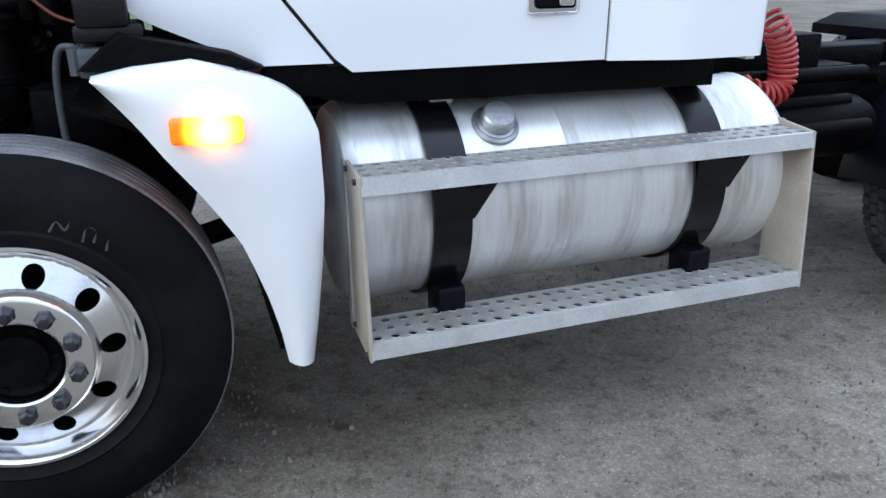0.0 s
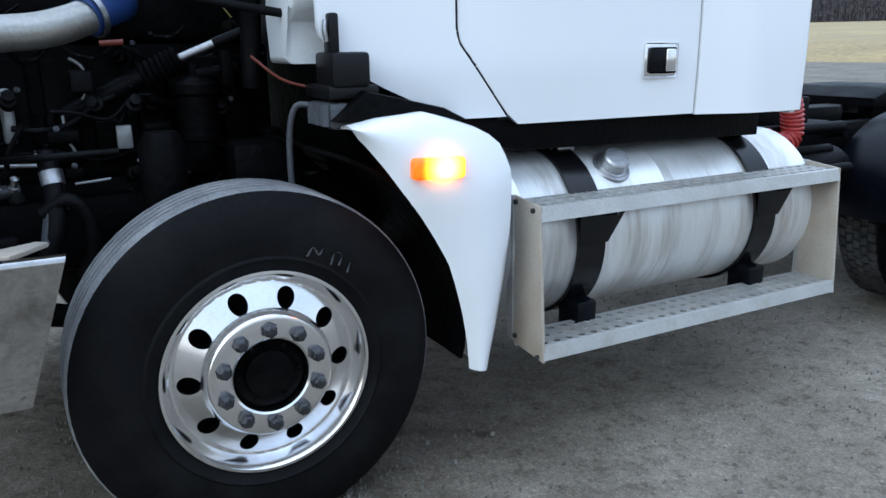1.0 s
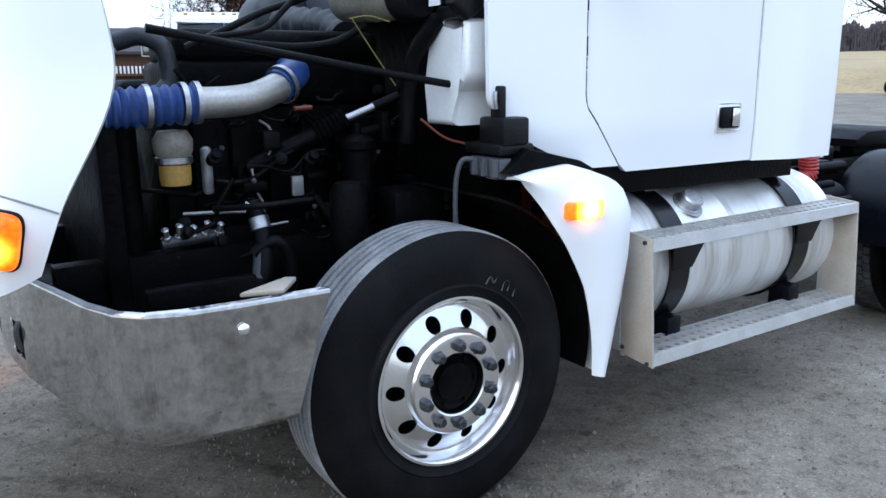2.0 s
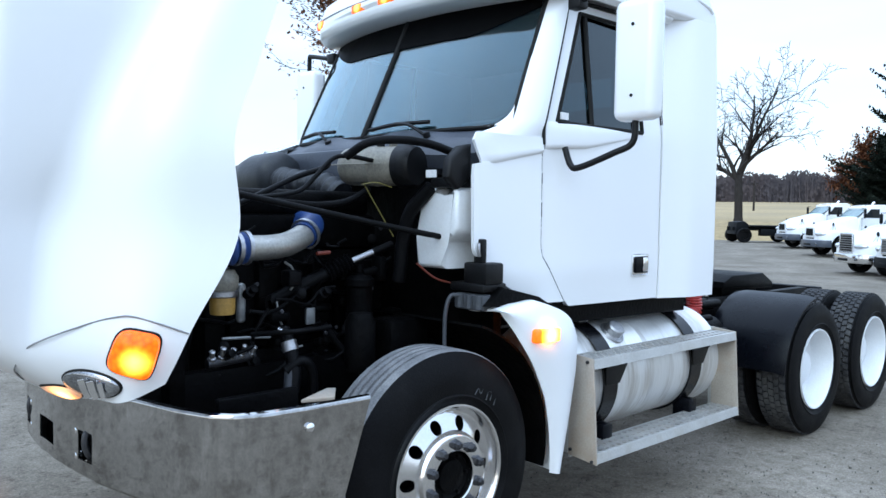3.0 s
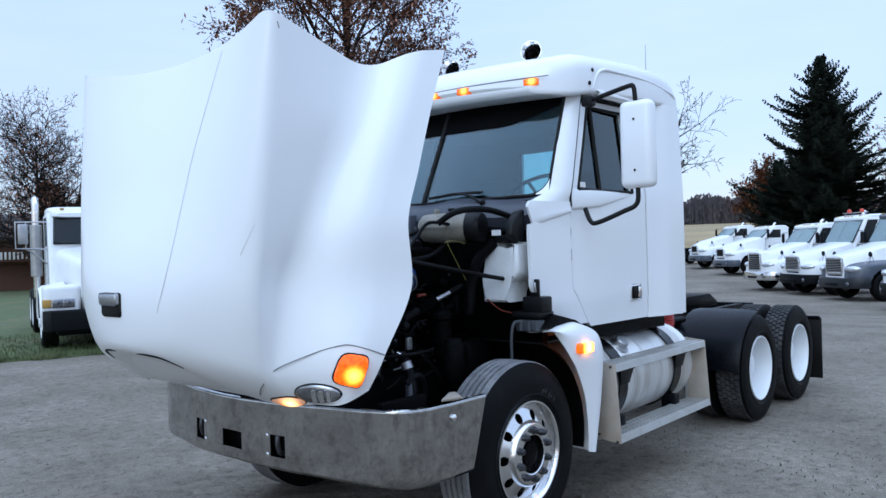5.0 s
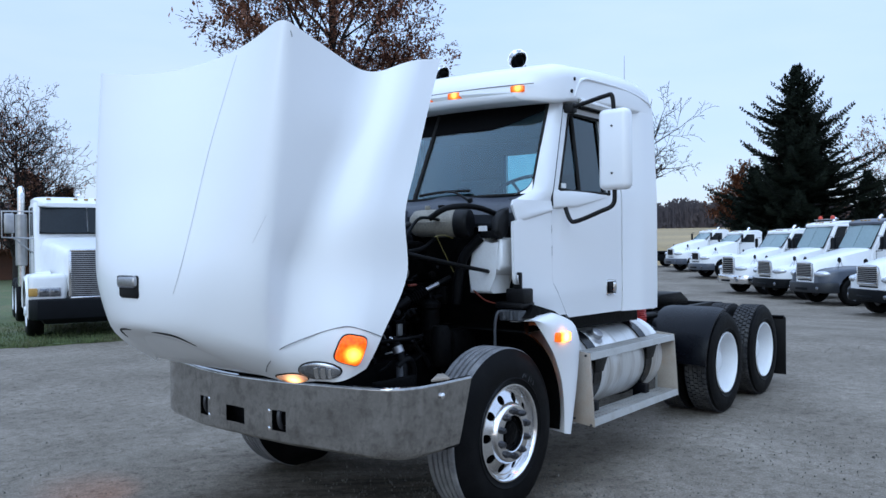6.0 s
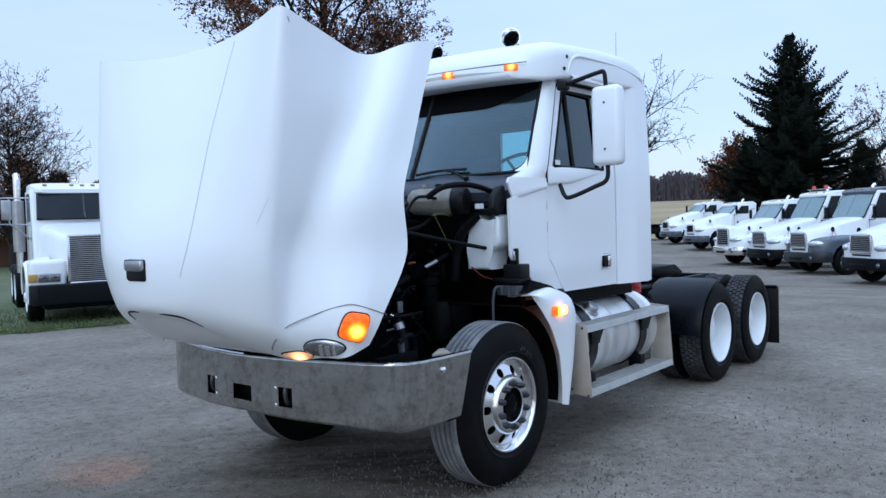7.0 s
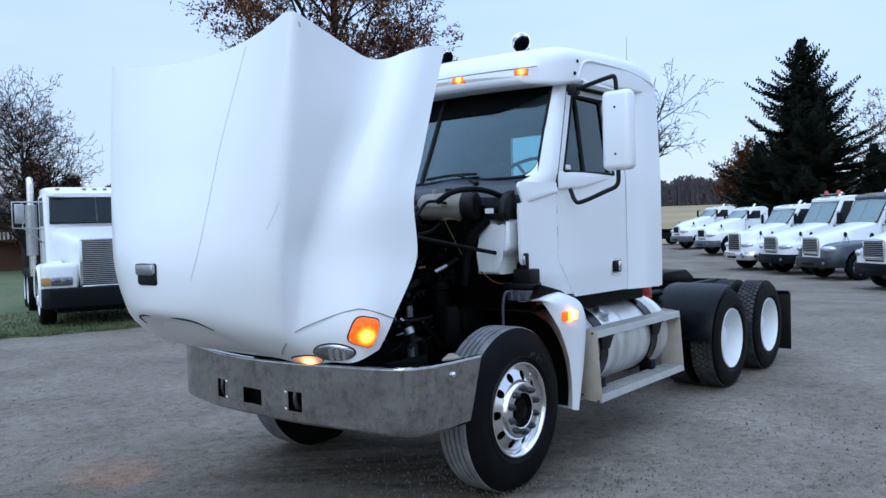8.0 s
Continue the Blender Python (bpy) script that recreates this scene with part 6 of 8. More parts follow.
# ---- ground ----
def ground_material():
    m = bpy.data.materials.new("gravel_lot")
    m.use_nodes = True
    nt, ln = m.node_tree.nodes, m.node_tree.links
    b = nt["Principled BSDF"]
    tc = nt.new("ShaderNodeTexCoord")

    def noise_of(scale, detail=6, rough=0.6, stretch=None):
        n = nt.new("ShaderNodeTexNoise")
        n.inputs["Scale"].default_value, n.inputs["Detail"].default_value, n.inputs["Roughness"].default_value = scale, detail, rough
        if stretch:
            mp = nt.new("ShaderNodeMapping")
            mp.vector_type = "TEXTURE"
            mp.inputs["Scale"].default_value = stretch
            mp.inputs["Rotation"].default_value = (0, 0, radians(-48))
            ln.new(tc.outputs["Object"], mp.inputs[0])
            ln.new(mp.outputs[0], n.inputs["Vector"])
        else:
            ln.new(tc.outputs["Object"], n.inputs["Vector"])
        return n

    big, mid, fine, track = noise_of(0.55, 8, 0.65), noise_of(8, 10, 0.75), noise_of(60, 8, 0.8), noise_of(1.3, 9, 0.7, (2.4, 0.5, 1))
    r1 = nt.new("ShaderNodeValToRGB")
    r1.color_ramp.elements[0].position, r1.color_ramp.elements[1].position = 0.32, 0.70
    r1.color_ramp.elements[0].color, r1.color_ramp.elements[1].color = (0.166, 0.145, 0.119, 1), (0.29, 0.26, 0.221, 1)
    ln.new(big.outputs[0], r1.inputs[0])
    r2 = nt.new("ShaderNodeValToRGB")
    r2.color_ramp.elements[0].position, r2.color_ramp.elements[1].position = 0.35, 0.65
    r2.color_ramp.elements[0].color, r2.color_ramp.elements[1].color = (0.78, 0.765, 0.745, 1), (1.12, 1.12, 1.12, 1)
    ln.new(mid.outputs[0], r2.inputs[0])
    r3 = nt.new("ShaderNodeValToRGB")
    r3.color_ramp.elements[0].position, r3.color_ramp.elements[1].position = 0.36, 0.66
    r3.color_ramp.elements[0].color, r3.color_ramp.elements[1].color = (0.66, 0.65, 0.635, 1), (1.28, 1.28, 1.28, 1)
    ln.new(fine.outputs[0], r3.inputs[0])
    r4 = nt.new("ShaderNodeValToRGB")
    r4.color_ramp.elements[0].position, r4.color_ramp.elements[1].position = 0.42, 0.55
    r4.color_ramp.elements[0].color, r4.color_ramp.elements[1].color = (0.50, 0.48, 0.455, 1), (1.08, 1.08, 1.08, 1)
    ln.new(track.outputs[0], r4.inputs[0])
    col = r1.outputs[0]
    speck = nt.new("ShaderNodeTexVoronoi")
    speck.inputs["Scale"].default_value = 75
    ln.new(tc.outputs["Object"], speck.inputs["Vector"])
    r5 = nt.new("ShaderNodeValToRGB")
    r5.color_ramp.elements[0].position, r5.color_ramp.elements[1].position = 0.12, 0.42
    r5.color_ramp.elements[0].color, r5.color_ramp.elements[1].color = (1.25, 1.24, 1.22, 1), (0.88, 0.87, 0.86, 1)
    ln.new(speck.outputs["Distance"], r5.inputs[0])
    clod = noise_of(10, 9, 0.78)
    r6 = nt.new("ShaderNodeValToRGB")
    r6.color_ramp.elements[0].position, r6.color_ramp.elements[1].position = 0.52, 0.64
    r6.color_ramp.elements[0].color, r6.color_ramp.elements[1].color = (1.06, 1.06, 1.06, 1), (0.60, 0.575, 0.55, 1)
    ln.new(clod.outputs[0], r6.inputs[0])
    for r in (r2, r3, r5, r6):
        mx = nt.new("ShaderNodeMix")
        mx.data_type, mx.blend_type = "RGBA", "MULTIPLY"
        mx.inputs[0].default_value = 1
        ln.new(col, mx.inputs[6])
        ln.new(r.outputs[0], mx.inputs[7])
        col = mx.outputs[2]
    # churned and rutted soil round the truck's nose, darkened with the bumper's shadow
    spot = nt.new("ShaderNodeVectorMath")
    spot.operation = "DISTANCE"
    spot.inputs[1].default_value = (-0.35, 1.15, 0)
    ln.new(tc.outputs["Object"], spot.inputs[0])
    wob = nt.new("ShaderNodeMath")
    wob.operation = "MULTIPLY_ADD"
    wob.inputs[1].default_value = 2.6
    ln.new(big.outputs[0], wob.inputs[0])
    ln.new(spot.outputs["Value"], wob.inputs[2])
    rut_shade = nt.new("ShaderNodeMapRange")
    rut_shade.interpolation_type = "SMOOTHSTEP"
    rut_shade.inputs[1].default_value, rut_shade.inputs[2].default_value = 1.4, 3.7
    rut_shade.inputs[3].default_value, rut_shade.inputs[4].default_value = 0.95, 0.0
    ln.new(wob.outputs[0], rut_shade.inputs[0])
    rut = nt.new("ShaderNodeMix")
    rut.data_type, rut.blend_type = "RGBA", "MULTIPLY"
    ln.new(rut_shade.outputs[0], rut.inputs[0])
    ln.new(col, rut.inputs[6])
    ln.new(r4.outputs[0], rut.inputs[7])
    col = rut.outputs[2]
    # shadow under the bumper, multiplied into the soil colour
    nose_shade = nt.new("ShaderNodeMix")
    nose_shade.data_type, nose_shade.blend_type = "RGBA", "MULTIPLY"
    nose_shade.inputs[7].default_value = (0.60, 0.57, 0.54, 1)
    ln.new(rut_shade.outputs[0], nose_shade.inputs[0])
    ln.new(col, nose_shade.inputs[6])
    col = nose_shade.outputs[2]
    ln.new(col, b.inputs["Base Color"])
    b.inputs["Roughness"].default_value = 0.95
    b.inputs["Specular IOR Level"].default_value = 0.15
    bp = nt.new("ShaderNodeBump")
    bp.inputs["Strength"].default_value, bp.inputs["Distance"].default_value = 0.6, 0.02
    bump_mix = nt.new("ShaderNodeMath")
    bump_mix.operation = "ADD"
    ln.new(clod.outputs[0], bump_mix.inputs[0])
    ln.new(mid.outputs[0], bump_mix.inputs[1])
    ln.new(bump_mix.outputs[0], bp.inputs["Height"])
    ln.new(bp.outputs[0], b.inputs["Normal"])
    return m


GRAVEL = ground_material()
GRASS = material("mown_grass", (0.075, 0.10, 0.035), 0.9, vary=0.5, scale=3, bump=0.8, bump_scale=60, dirt=(0.16, 0.125, 0.065), dirt_amount=0.8, dirt_scale=0.6)
FIELD = material("dry_field", (0.33, 0.235, 0.115), 0.9, vary=0.3, scale=0.2, dirt=(0.15, 0.12, 0.06), dirt_amount=0.8, dirt_scale=0.05)
STONE = material("gravel_stone", (0.125, 0.115, 0.10), 0.9, spec=0.2, vary=0.7, scale=40)



def dip(x):
    """The lot falls a little towards the parked row."""
    a = min(1, max(0, (x - 9) / 15))
    b = min(1, max(0, (x - 29) / 20))
    return -0.55 * a * a * (3 - 2 * a) * (1 - b * b * (3 - 2 * b))


bm = bmesh.new()
n = 150
xs = [math.copysign(abs(t) ** 3, t) * 700 + 2 for t in steps_of(-1, 1, n)]
rows = []
for y in xs:
    row = []
    for x in xs:
        d = math.hypot(x, y)
        z = 0.0
        if d < 60:
            z = 0.018 * noise.noise((x * 0.5, y * 0.5, 0)) + 0.012 * noise.noise((x * 2.1, y * 2.1, 3))
            if -1.5 < x < 7 and -0.5 < y < 3:
                z *= 0.3
            z -= 0.024 * math.exp(-((x + 0.2) ** 2 + (y - 0.2) ** 2) / 0.7)
        row.append((x, y, z - 0.008 + dip(x)))
    rows.append(row)
sheet(bm, rows)
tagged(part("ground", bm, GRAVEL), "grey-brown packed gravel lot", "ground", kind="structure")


def patch(name, poly, mat, label, z, category="ground"):
    bm = bmesh.new()
    prism(bm, poly, z - 0.3, z, 0, "z")
    tagged(part(name, bm, mat), label, category, kind="structure")


patch("lawn", [(-40, 12.5), (-6, 12.2), (1.2, 11.75), (2.2, 11.35), (3.3, 11.0), (7, 11.4), (12, 16), (20, 30), (22, 60), (30, 300), (-200, 300), (-200, 14)], GRASS, "patchy autumn grass beside the lot", 0.022)
# the field climbs from the lot's edge to the foot of the woods
def field_rise(d):
    return -0.12 + lerp(d, (57, 61, 66, 90, 225, 260, 700), (0, 0.75, 1.5, 2.3, 6.1, 7.0, 9.0))


bm = bmesh.new()
rows = []
for d in (57, 59, 61, 63, 66, 72, 80, 90, 110, 135, 165, 200, 230, 260, 400, 700):
    row = []
    for a in steps_of(-40, 84, 90):
        near = lerp(a, (-40, -12, 30, 40, 60, 84), (20, 4, 0, 6, 30, 55))
        r = d + near * max(0, 1 - (d - 57) / 120)
        row.append((r * math.cos(radians(a)), r * math.sin(radians(a)), field_rise(d) + 0.05 * noise.noise((r * 0.3, a * 0.3, 1))))
    rows.append(row)
sheet(bm, rows)
tagged(part("field", bm, FIELD), "dry tan field climbing beyond the lot", "ground", kind="structure")

# loose stones on the lot
bm = bmesh.new()
rnd = random.Random(7)
for k in range(9000):
    d = rnd.random() ** 1.4 * 10
    a = rnd.uniform(0, 2 * math.pi)
    x, y = 0.1 + d * math.cos(a), 0.3 + d * math.sin(a) * 0.8
    if y > 10.5:
        continue
    r = rnd.uniform(0.0025, 0.007) * (2.2 if rnd.random() < 0.05 else 1)
    h = r * rnd.uniform(0.25, 0.5)
    t0 = rnd.uniform(0, 6)
    base = [bm.verts.new((x + math.cos(t0 + q * 1.2566) * r * rnd.uniform(0.7, 1.2), y + math.sin(t0 + q * 1.2566) * r * rnd.uniform(0.7, 1.2), -0.012)) for q in range(5)]
    top = [bm.verts.new((x + math.cos(t0 + q * 2.094) * r * 0.55, y + math.sin(t0 + q * 2.094) * r * 0.55, h - 0.002)) for q in range(3)]
    bm.faces.new(top)
    for q in range(5):
        bm.faces.new((base[q], base[(q + 1) % 5], top[(q * 3) // 5]))
    bm.faces.new((base[1], top[1], top[0]))
    bm.faces.new((base[3], top[2], top[1]))
    bm.faces.new((base[0], top[0], top[2]))
me = bpy.data.meshes.new("gravel")
bm.to_mesh(me)
bm.free()
me.materials.append(STONE)
tagged(new("gravel", me), "loose pale gravel stones on the lot", "gravel", kind="stuff")

# ---- parked trucks ----
PWHITE = material("parked_white_paint", (0.78, 0.79, 0.80), 0.35, vary=0.03, coat=0.3, dirt=(0.5, 0.5, 0.48), dirt_amount=0.15)
PGREY = material("parked_blue_grey_paint", (0.055, 0.066, 0.088), 0.35, vary=0.05, coat=0.3)
PBLACK = material("parked_black_plastic", (0.004, 0.005, 0.0065), 0.5, spec=0.12, vary=0.2)
# sky reflected in the windshields is put into this pale base
PGLASS = material("parked_sky_glass", (0.17, 0.25, 0.26), 0.05, vary=0.12, scale=0.9, spec=1.0)
PDARK = material("parked_side_glass", (0.010, 0.014, 0.017), 0.06, vary=0.3, scale=2, spec=0.25)
PDARKB = material("parked_grey_bumper", (0.010, 0.012, 0.016), 0.45, vary=0.1)
HLAMP = material("parked_headlamp", (0.55, 0.57, 0.60), 0.12, 0.6, vary=0.3, scale=18)
REDL = material("red_beacon", (0.6, 0.06, 0.03), 0.3)


def loft_x(bm, stations, n=20, e=0.5):
    """A closed body along x from (x, half width, z low, z high) stations."""
    rows = []
    for x, hw, z0, z1 in stations:
        ring = []
        for k in range(n):
            a = 2 * math.pi * (k + 0.5) / n
            c, s = math.cos(a), math.sin(a)
            ring.append((x, math.copysign(abs(c) ** e, c) * hw, (z0 + z1) / 2 + math.copysign(abs(s) ** e, s) * (z1 - z0) / 2))
        rows.append(ring)
    vs = sheet(bm, rows, ring=True)
    bm.faces.new(vs[0])
    bm.faces.new(vs[-1][::-1])


def parked_cab(t, tall, square, visor, x0, hw):
    """Cab with glass, door lines, roof and marker lamps."""
    roof_z = tall - 0.14
    top_x = x0 + (0.20 if square else 0.46)
    bm = bmesh.new()
    prism(bm, [(x0 - 0.06, 0.95), (x0 + 1.5, 0.95), (x0 + 1.5, roof_z), (top_x + 0.05, roof_z), (x0 + 0.02, 1.97)], -hw, hw, 0.06, "y", 3)
    cab_ob = part("cab", bm, PWHITE, t)
    bm = bmesh.new()
    loft_x(bm, [(top_x - 0.10, 0.80 * hw, roof_z - 0.10, roof_z - 0.02), (top_x, 0.92 * hw, roof_z - 0.12, roof_z + 0.06), (top_x + 0.4, 0.98 * hw, roof_z - 0.1, tall - 0.01), (x0 + 1.35, 0.98 * hw, roof_z - 0.1, tall), (x0 + 1.53, 0.95 * hw, roof_z - 0.1, roof_z + 0.04)], 24, 0.32)
    roof_ob = part("roof", bm, visor, cab_ob)
    fz0, fz1 = 2.03, roof_z - 0.07
    for y0, y1 in ((-0.89 * hw, -0.012), (0.012, 0.89 * hw)):
        bm = bmesh.new()
        rows = []
        for i in range(5):
            q = i / 4
            rows.append([(x0 - 0.07 + (top_x - x0 + 0.03) * q + 0.07 * (abs(y0 + (y1 - y0) * k / 6) / 0.9) ** 2, (y0 + (y1 - y0) * k / 6) * (1 - 0.04 * q), fz0 + (fz1 - fz0) * q) for k in range(7)])
        sheet(bm, rows)
        part("windshield", bm, PDARK if square else PGLASS, cab_ob, solid=0.012)
    bm = bmesh.new()
    ring = [(-0.90, 0), (0.90, 0), (0.87, 1), (-0.87, 1)]
    tube(bm, [(x0 - 0.07 + (top_x - x0 + 0.03) * q + 0.06, y * hw, fz0 + (fz1 - fz0) * q) for y, q in ring + ring[:1]], 0.022, 8, 0)
    part("windshield_seal", bm, PBLACK, cab_ob)
    for s in (-1, 1):
        bm = bmesh.new()
        prism(bm, [(x0 + 0.20, 1.98), (x0 + 1.02, 1.98), (x0 + 1.02, roof_z - 0.10), (top_x + 0.12, roof_z - 0.10)], s * (hw - 0.005), s * (hw + 0.010), 0, "y")
        part("side_window", bm, PDARK, cab_ob)
        for xx in (x0 + 0.14, x0 + 1.10):
            bm = bmesh.new()
            box(bm, xx - 0.006, xx + 0.006, s * hw - 0.004, s * hw + 0.004, 1.05, 1.97)
            part("door_seam", bm, PBLACK, cab_ob)
        bm = bmesh.new()
        box(bm, x0 + 0.92, x0 + 1.04, s * hw - 0.015, s * hw + 0.015, 1.62, 1.68, 0.008)
        part("door_handle", bm, PBLACK, cab_ob)
    for yy in (-0.7, -0.2, 0, 0.2, 0.7):
        bm = bmesh.new()
        box(bm, top_x - 0.03, top_x + 0.05, yy - 0.04, yy + 0.04, roof_z + 0.045, roof_z + 0.085, 0.012)
        part("marker_lamp", bm, AMBERF, roof_ob)
    return cab_ob, roof_ob


def parked_truck(label, x, y, heading, hood_mat, visor, bumper_mat, tall=2.85, square=False, beacon=False, stack=True, grille_size=(0.44, 0.98, 1.50), bright=True, group="trucks parked along the lot"):
    """A conventional truck with its nose towards -x, then turned."""
    t = thing("parked_truck", label, "truck", x, y, 0, group)
    t.rotation_euler = (0, 0, radians(heading))
    hw = 0.98
    x0 = 0.40 if square else 0.72
    wheel_x = 0.0 if square else -0.12
    g, gz0, gz1 = grille_size
    if square:
        bm = bmesh.new()
        loft_x(bm, [(-1.05, 0.5, 0.85, 1.62), (-1.02, 0.52, 0.82, 1.68), (0.2, 0.82, 0.85, 1.90), (0.45, 0.9, 0.85, 1.97)], 24, 0.35)
        part("hood", bm, PWHITE, t)
    else:
        X = (-1.24, -1.10, -0.7, 0.0, 0.80)
        stations = [-1.24, -1.2, -1.12, -1.02, -0.9, -0.76, -0.72, -0.6, -0.45, -0.28, -0.12, 0.04, 0.2, 0.36, 0.48, 0.52, 0.66, 0.80]

        def section(xx):
            """Outline from the outer skirt to the crown, as (y, z)."""
            ys = curve(xx, X, (0.78, 0.98, 1.15, 1.19, 1.02))
            zf = curve(xx, X, (1.10, 1.20, 1.28, 1.33, 1.30))
            zt = curve(xx, X, (gz1 + 0.05, gz1 + 0.10, 1.70, 1.86, 2.06))
            wh = curve(xx, X, (g + 0.05, g + 0.08, 0.62, 0.74, 0.92))
            d = 0.62 ** 2 - (xx - wheel_x) ** 2
            zb = 0.52 + math.sqrt(d) if d > 0 else (0.80 if xx < 0 else 0.92)
            zb = min(zb, zf - 0.10)
            return [(ys, zb), (ys, zf - 0.09), (ys - 0.03, zf - 0.03), (ys - 0.09, zf), (max(wh + 0.07, ys - 0.26), zf + 0.02), (wh + 0.05, zf + 0.07), (wh, zf + 0.5 * (zt - zf)), (wh - 0.05, zt - 0.07), (wh - 0.13, zt - 0.02), (wh * 0.5, zt), (0, zt + 0.012)]

        for s in (-1, 1):
            bm = bmesh.new()
            rows = [[(-1.25, s * a * 0.96, 0.80) for a, b in section(-1.24)[:6]]] + [[(xx, s * a, b) for a, b in section(xx)[:6]] for xx in stations]
            sheet(bm, rows)
            fender = part("fender", bm, hood_mat, t, solid=0.02, offset=0)
            bm = bmesh.new()
            bmesh.ops.create_icosphere(bm, subdivisions=3, radius=1.0)
            bmesh.ops.transform(bm, matrix=pose(-1.13, s * 0.83, 1.12, 0, 0, s * -42) @ Matrix.Diagonal((0.13, 0.29, 0.115, 1)), verts=bm.verts)
            part("headlamp", bm, HLAMP, fender, "clear teardrop headlamp")
            # round hood mirror on its tripod
            m = Vector((-0.55, s * 0.98, 1.62))
            bm = bmesh.new()
            lathe(bm, [(0, 0), (0.05, 0.005), (0.095, 0.03), (0.10, 0.045), (0.0, 0.05)], m, (-1, 0, 0), 18)
            part("hood_mirror", bm, PBLACK, fender)
            bm = bmesh.new()
            for foot in ((-0.75, 0.92), (-0.45, 1.02), (-0.55, 0.84)):
                rod(bm, m, (foot[0], s * foot[1], 1.30), 0.012, seg=6)
            part("mirror_arm", bm, STEEL, fender)
        bm = bmesh.new()
        rows = [[(-1.25, a * 0.96, 0.80) for a, b in section(-1.24)[5:]] + [(-1.25, -a * 0.96, 0.80) for a, b in reversed(section(-1.24)[5:-1])]]
        for xx in stations:
            half = section(xx)[5:]
            rows.append([(xx, a, b) for a, b in half] + [(xx, -a, b) for a, b in reversed(half[:-1])])
        sheet(bm, rows)
        part("hood", bm, PWHITE, t, solid=0.02, offset=0)
    if square:
        for s in (-1, 1):
            bm = bmesh.new()
            rows = []
            for i in range(13):
                a = radians(-8 + 186 * i / 12)
                zz = 0.53 + math.sin(a) * 0.62
                xx = -math.copysign(abs(math.cos(a)) ** 0.6, math.cos(a)) * 0.72
                rows.append([(xx, s * 1.17, zz - 0.05), (xx, s * 1.19, zz), (xx, s * 1.12, zz + 0.05), (xx + 0.04, s * 0.75, zz + 0.12)])
            sheet(bm, rows)
            fender = part("fender", bm, PWHITE, t, solid=0.03, offset=0)
            bm = bmesh.new()
            box(bm, -1.02, -0.55, min(s * 0.52, s * 1.17), max(s * 0.52, s * 1.17), 0.72, 1.24, 0.09, 4)
            nose = part("fender_nose", bm, PWHITE, fender)
            bm = bmesh.new()
            box(bm, -1.045, -0.99, min(s * 0.64, s * 1.02), max(s * 0.64, s * 1.02), 0.82, 0.99, 0.02)
            part("headlamp", bm, STEEL, fender, "square paired headlamps in a bright bezel")
            for y0 in (0.655, 0.84):
                bm = bmesh.new()
                box(bm, -1.055, -1.03, min(s * y0, s * (y0 + 0.165)), max(s * y0, s * (y0 + 0.165)), 0.84, 0.97, 0.01)
                part("lamp_glass", bm, LENS, fender)
            bm = bmesh.new()
            box(bm, -1.045, -0.93, min(s * 1.03, s * 1.18), max(s * 1.03, s * 1.18), 0.83, 0.98, 0.015)
            part("corner_lamp", bm, AMBERF, fender)
    gx = -1.075 if square else -1.27
    bm = bmesh.new()
    box(bm, gx - 0.02, gx + 0.1, -g, g, gz0, gz1, 0.03)
    grille = part("grille", bm, PBLACK, t)
    bm = bmesh.new()
    for (a0, a1, b0, b1) in ((-g, g, gz1 - 0.03, gz1 + 0.02), (-g, g, gz0 - 0.02, gz0 + 0.03), (-g - 0.02, -g + 0.03, gz0, gz1), (g - 0.03, g + 0.02, gz0, gz1)):
        box(bm, gx - 0.035, gx, a0, a1, b0, b1, 0.008)
    part("grille_surround", bm, CHROME if bright else PWHITE, grille)
    count = 22 if square else 8
    for k in range(count):
        z = gz0 + 0.06 + (gz1 - gz0 - 0.11) * k / (count - 1)
        bm = bmesh.new()
        box(bm, gx - 0.032, gx - 0.006, -g + 0.02, g - 0.02, z - (0.009 if square else 0.012), z + (0.009 if square else 0.012))
        part("grille_bar", bm, STEEL if bright else PBLACK, grille)
    if not square:
        bm = bmesh.new()
        box(bm, -1.275, -1.2, -0.40, 0.40, 0.875, 0.925, 0.015)
        part("air_slot", bm, PBLACK, t)
    bm = bmesh.new()
    if square:
        prism(bm, [(-1.22, -1.05), (-1.26, 0.0), (-1.22, 1.05), (-1.05, 1.16), (-0.80, 1.17), (-0.80, 1.10), (-1.0, 1.0), (-1.0, -1.0), (-0.80, -1.10), (-0.80, -1.17), (-1.05, -1.16)], 0.40, 0.78, 0.03, "z")
    else:
        prism(bm, [(-1.38, -0.70), (-1.42, 0.0), (-1.38, 0.70), (-1.20, 1.03), (-0.95, 1.17), (-0.74, 1.19), (-0.74, 1.12), (-1.0, 1.05), (-1.12, 0.95), (-1.12, -0.95), (-1.0, -1.05), (-0.74, -1.12), (-0.74, -1.19), (-0.95, -1.17), (-1.20, -1.03)], 0.46, 0.82, 0.035, "z")
    bumper_ob = part("bumper", bm, bumper_mat, t)
    if not square:
        bm = bmesh.new()
        box(bm, -1.43, -1.36, -0.34, 0.34, 0.54, 0.64, 0.02)
        part("bumper_slot", bm, PBLACK, bumper_ob)
        for s in (-1, 1):
            bm = bmesh.new()
            lathe(bm, [(0.06, 0), (0.065, 0.02), (0.05, 0.03), (0, 0.034)], (-1.33, s * 0.80, 0.62), (-1, s * 0.3, 0), 16)
            part("fog_lamp", bm, LENS, bumper_ob)
    cab_ob, roof_ob = parked_cab(t, tall, square, visor, x0, hw)
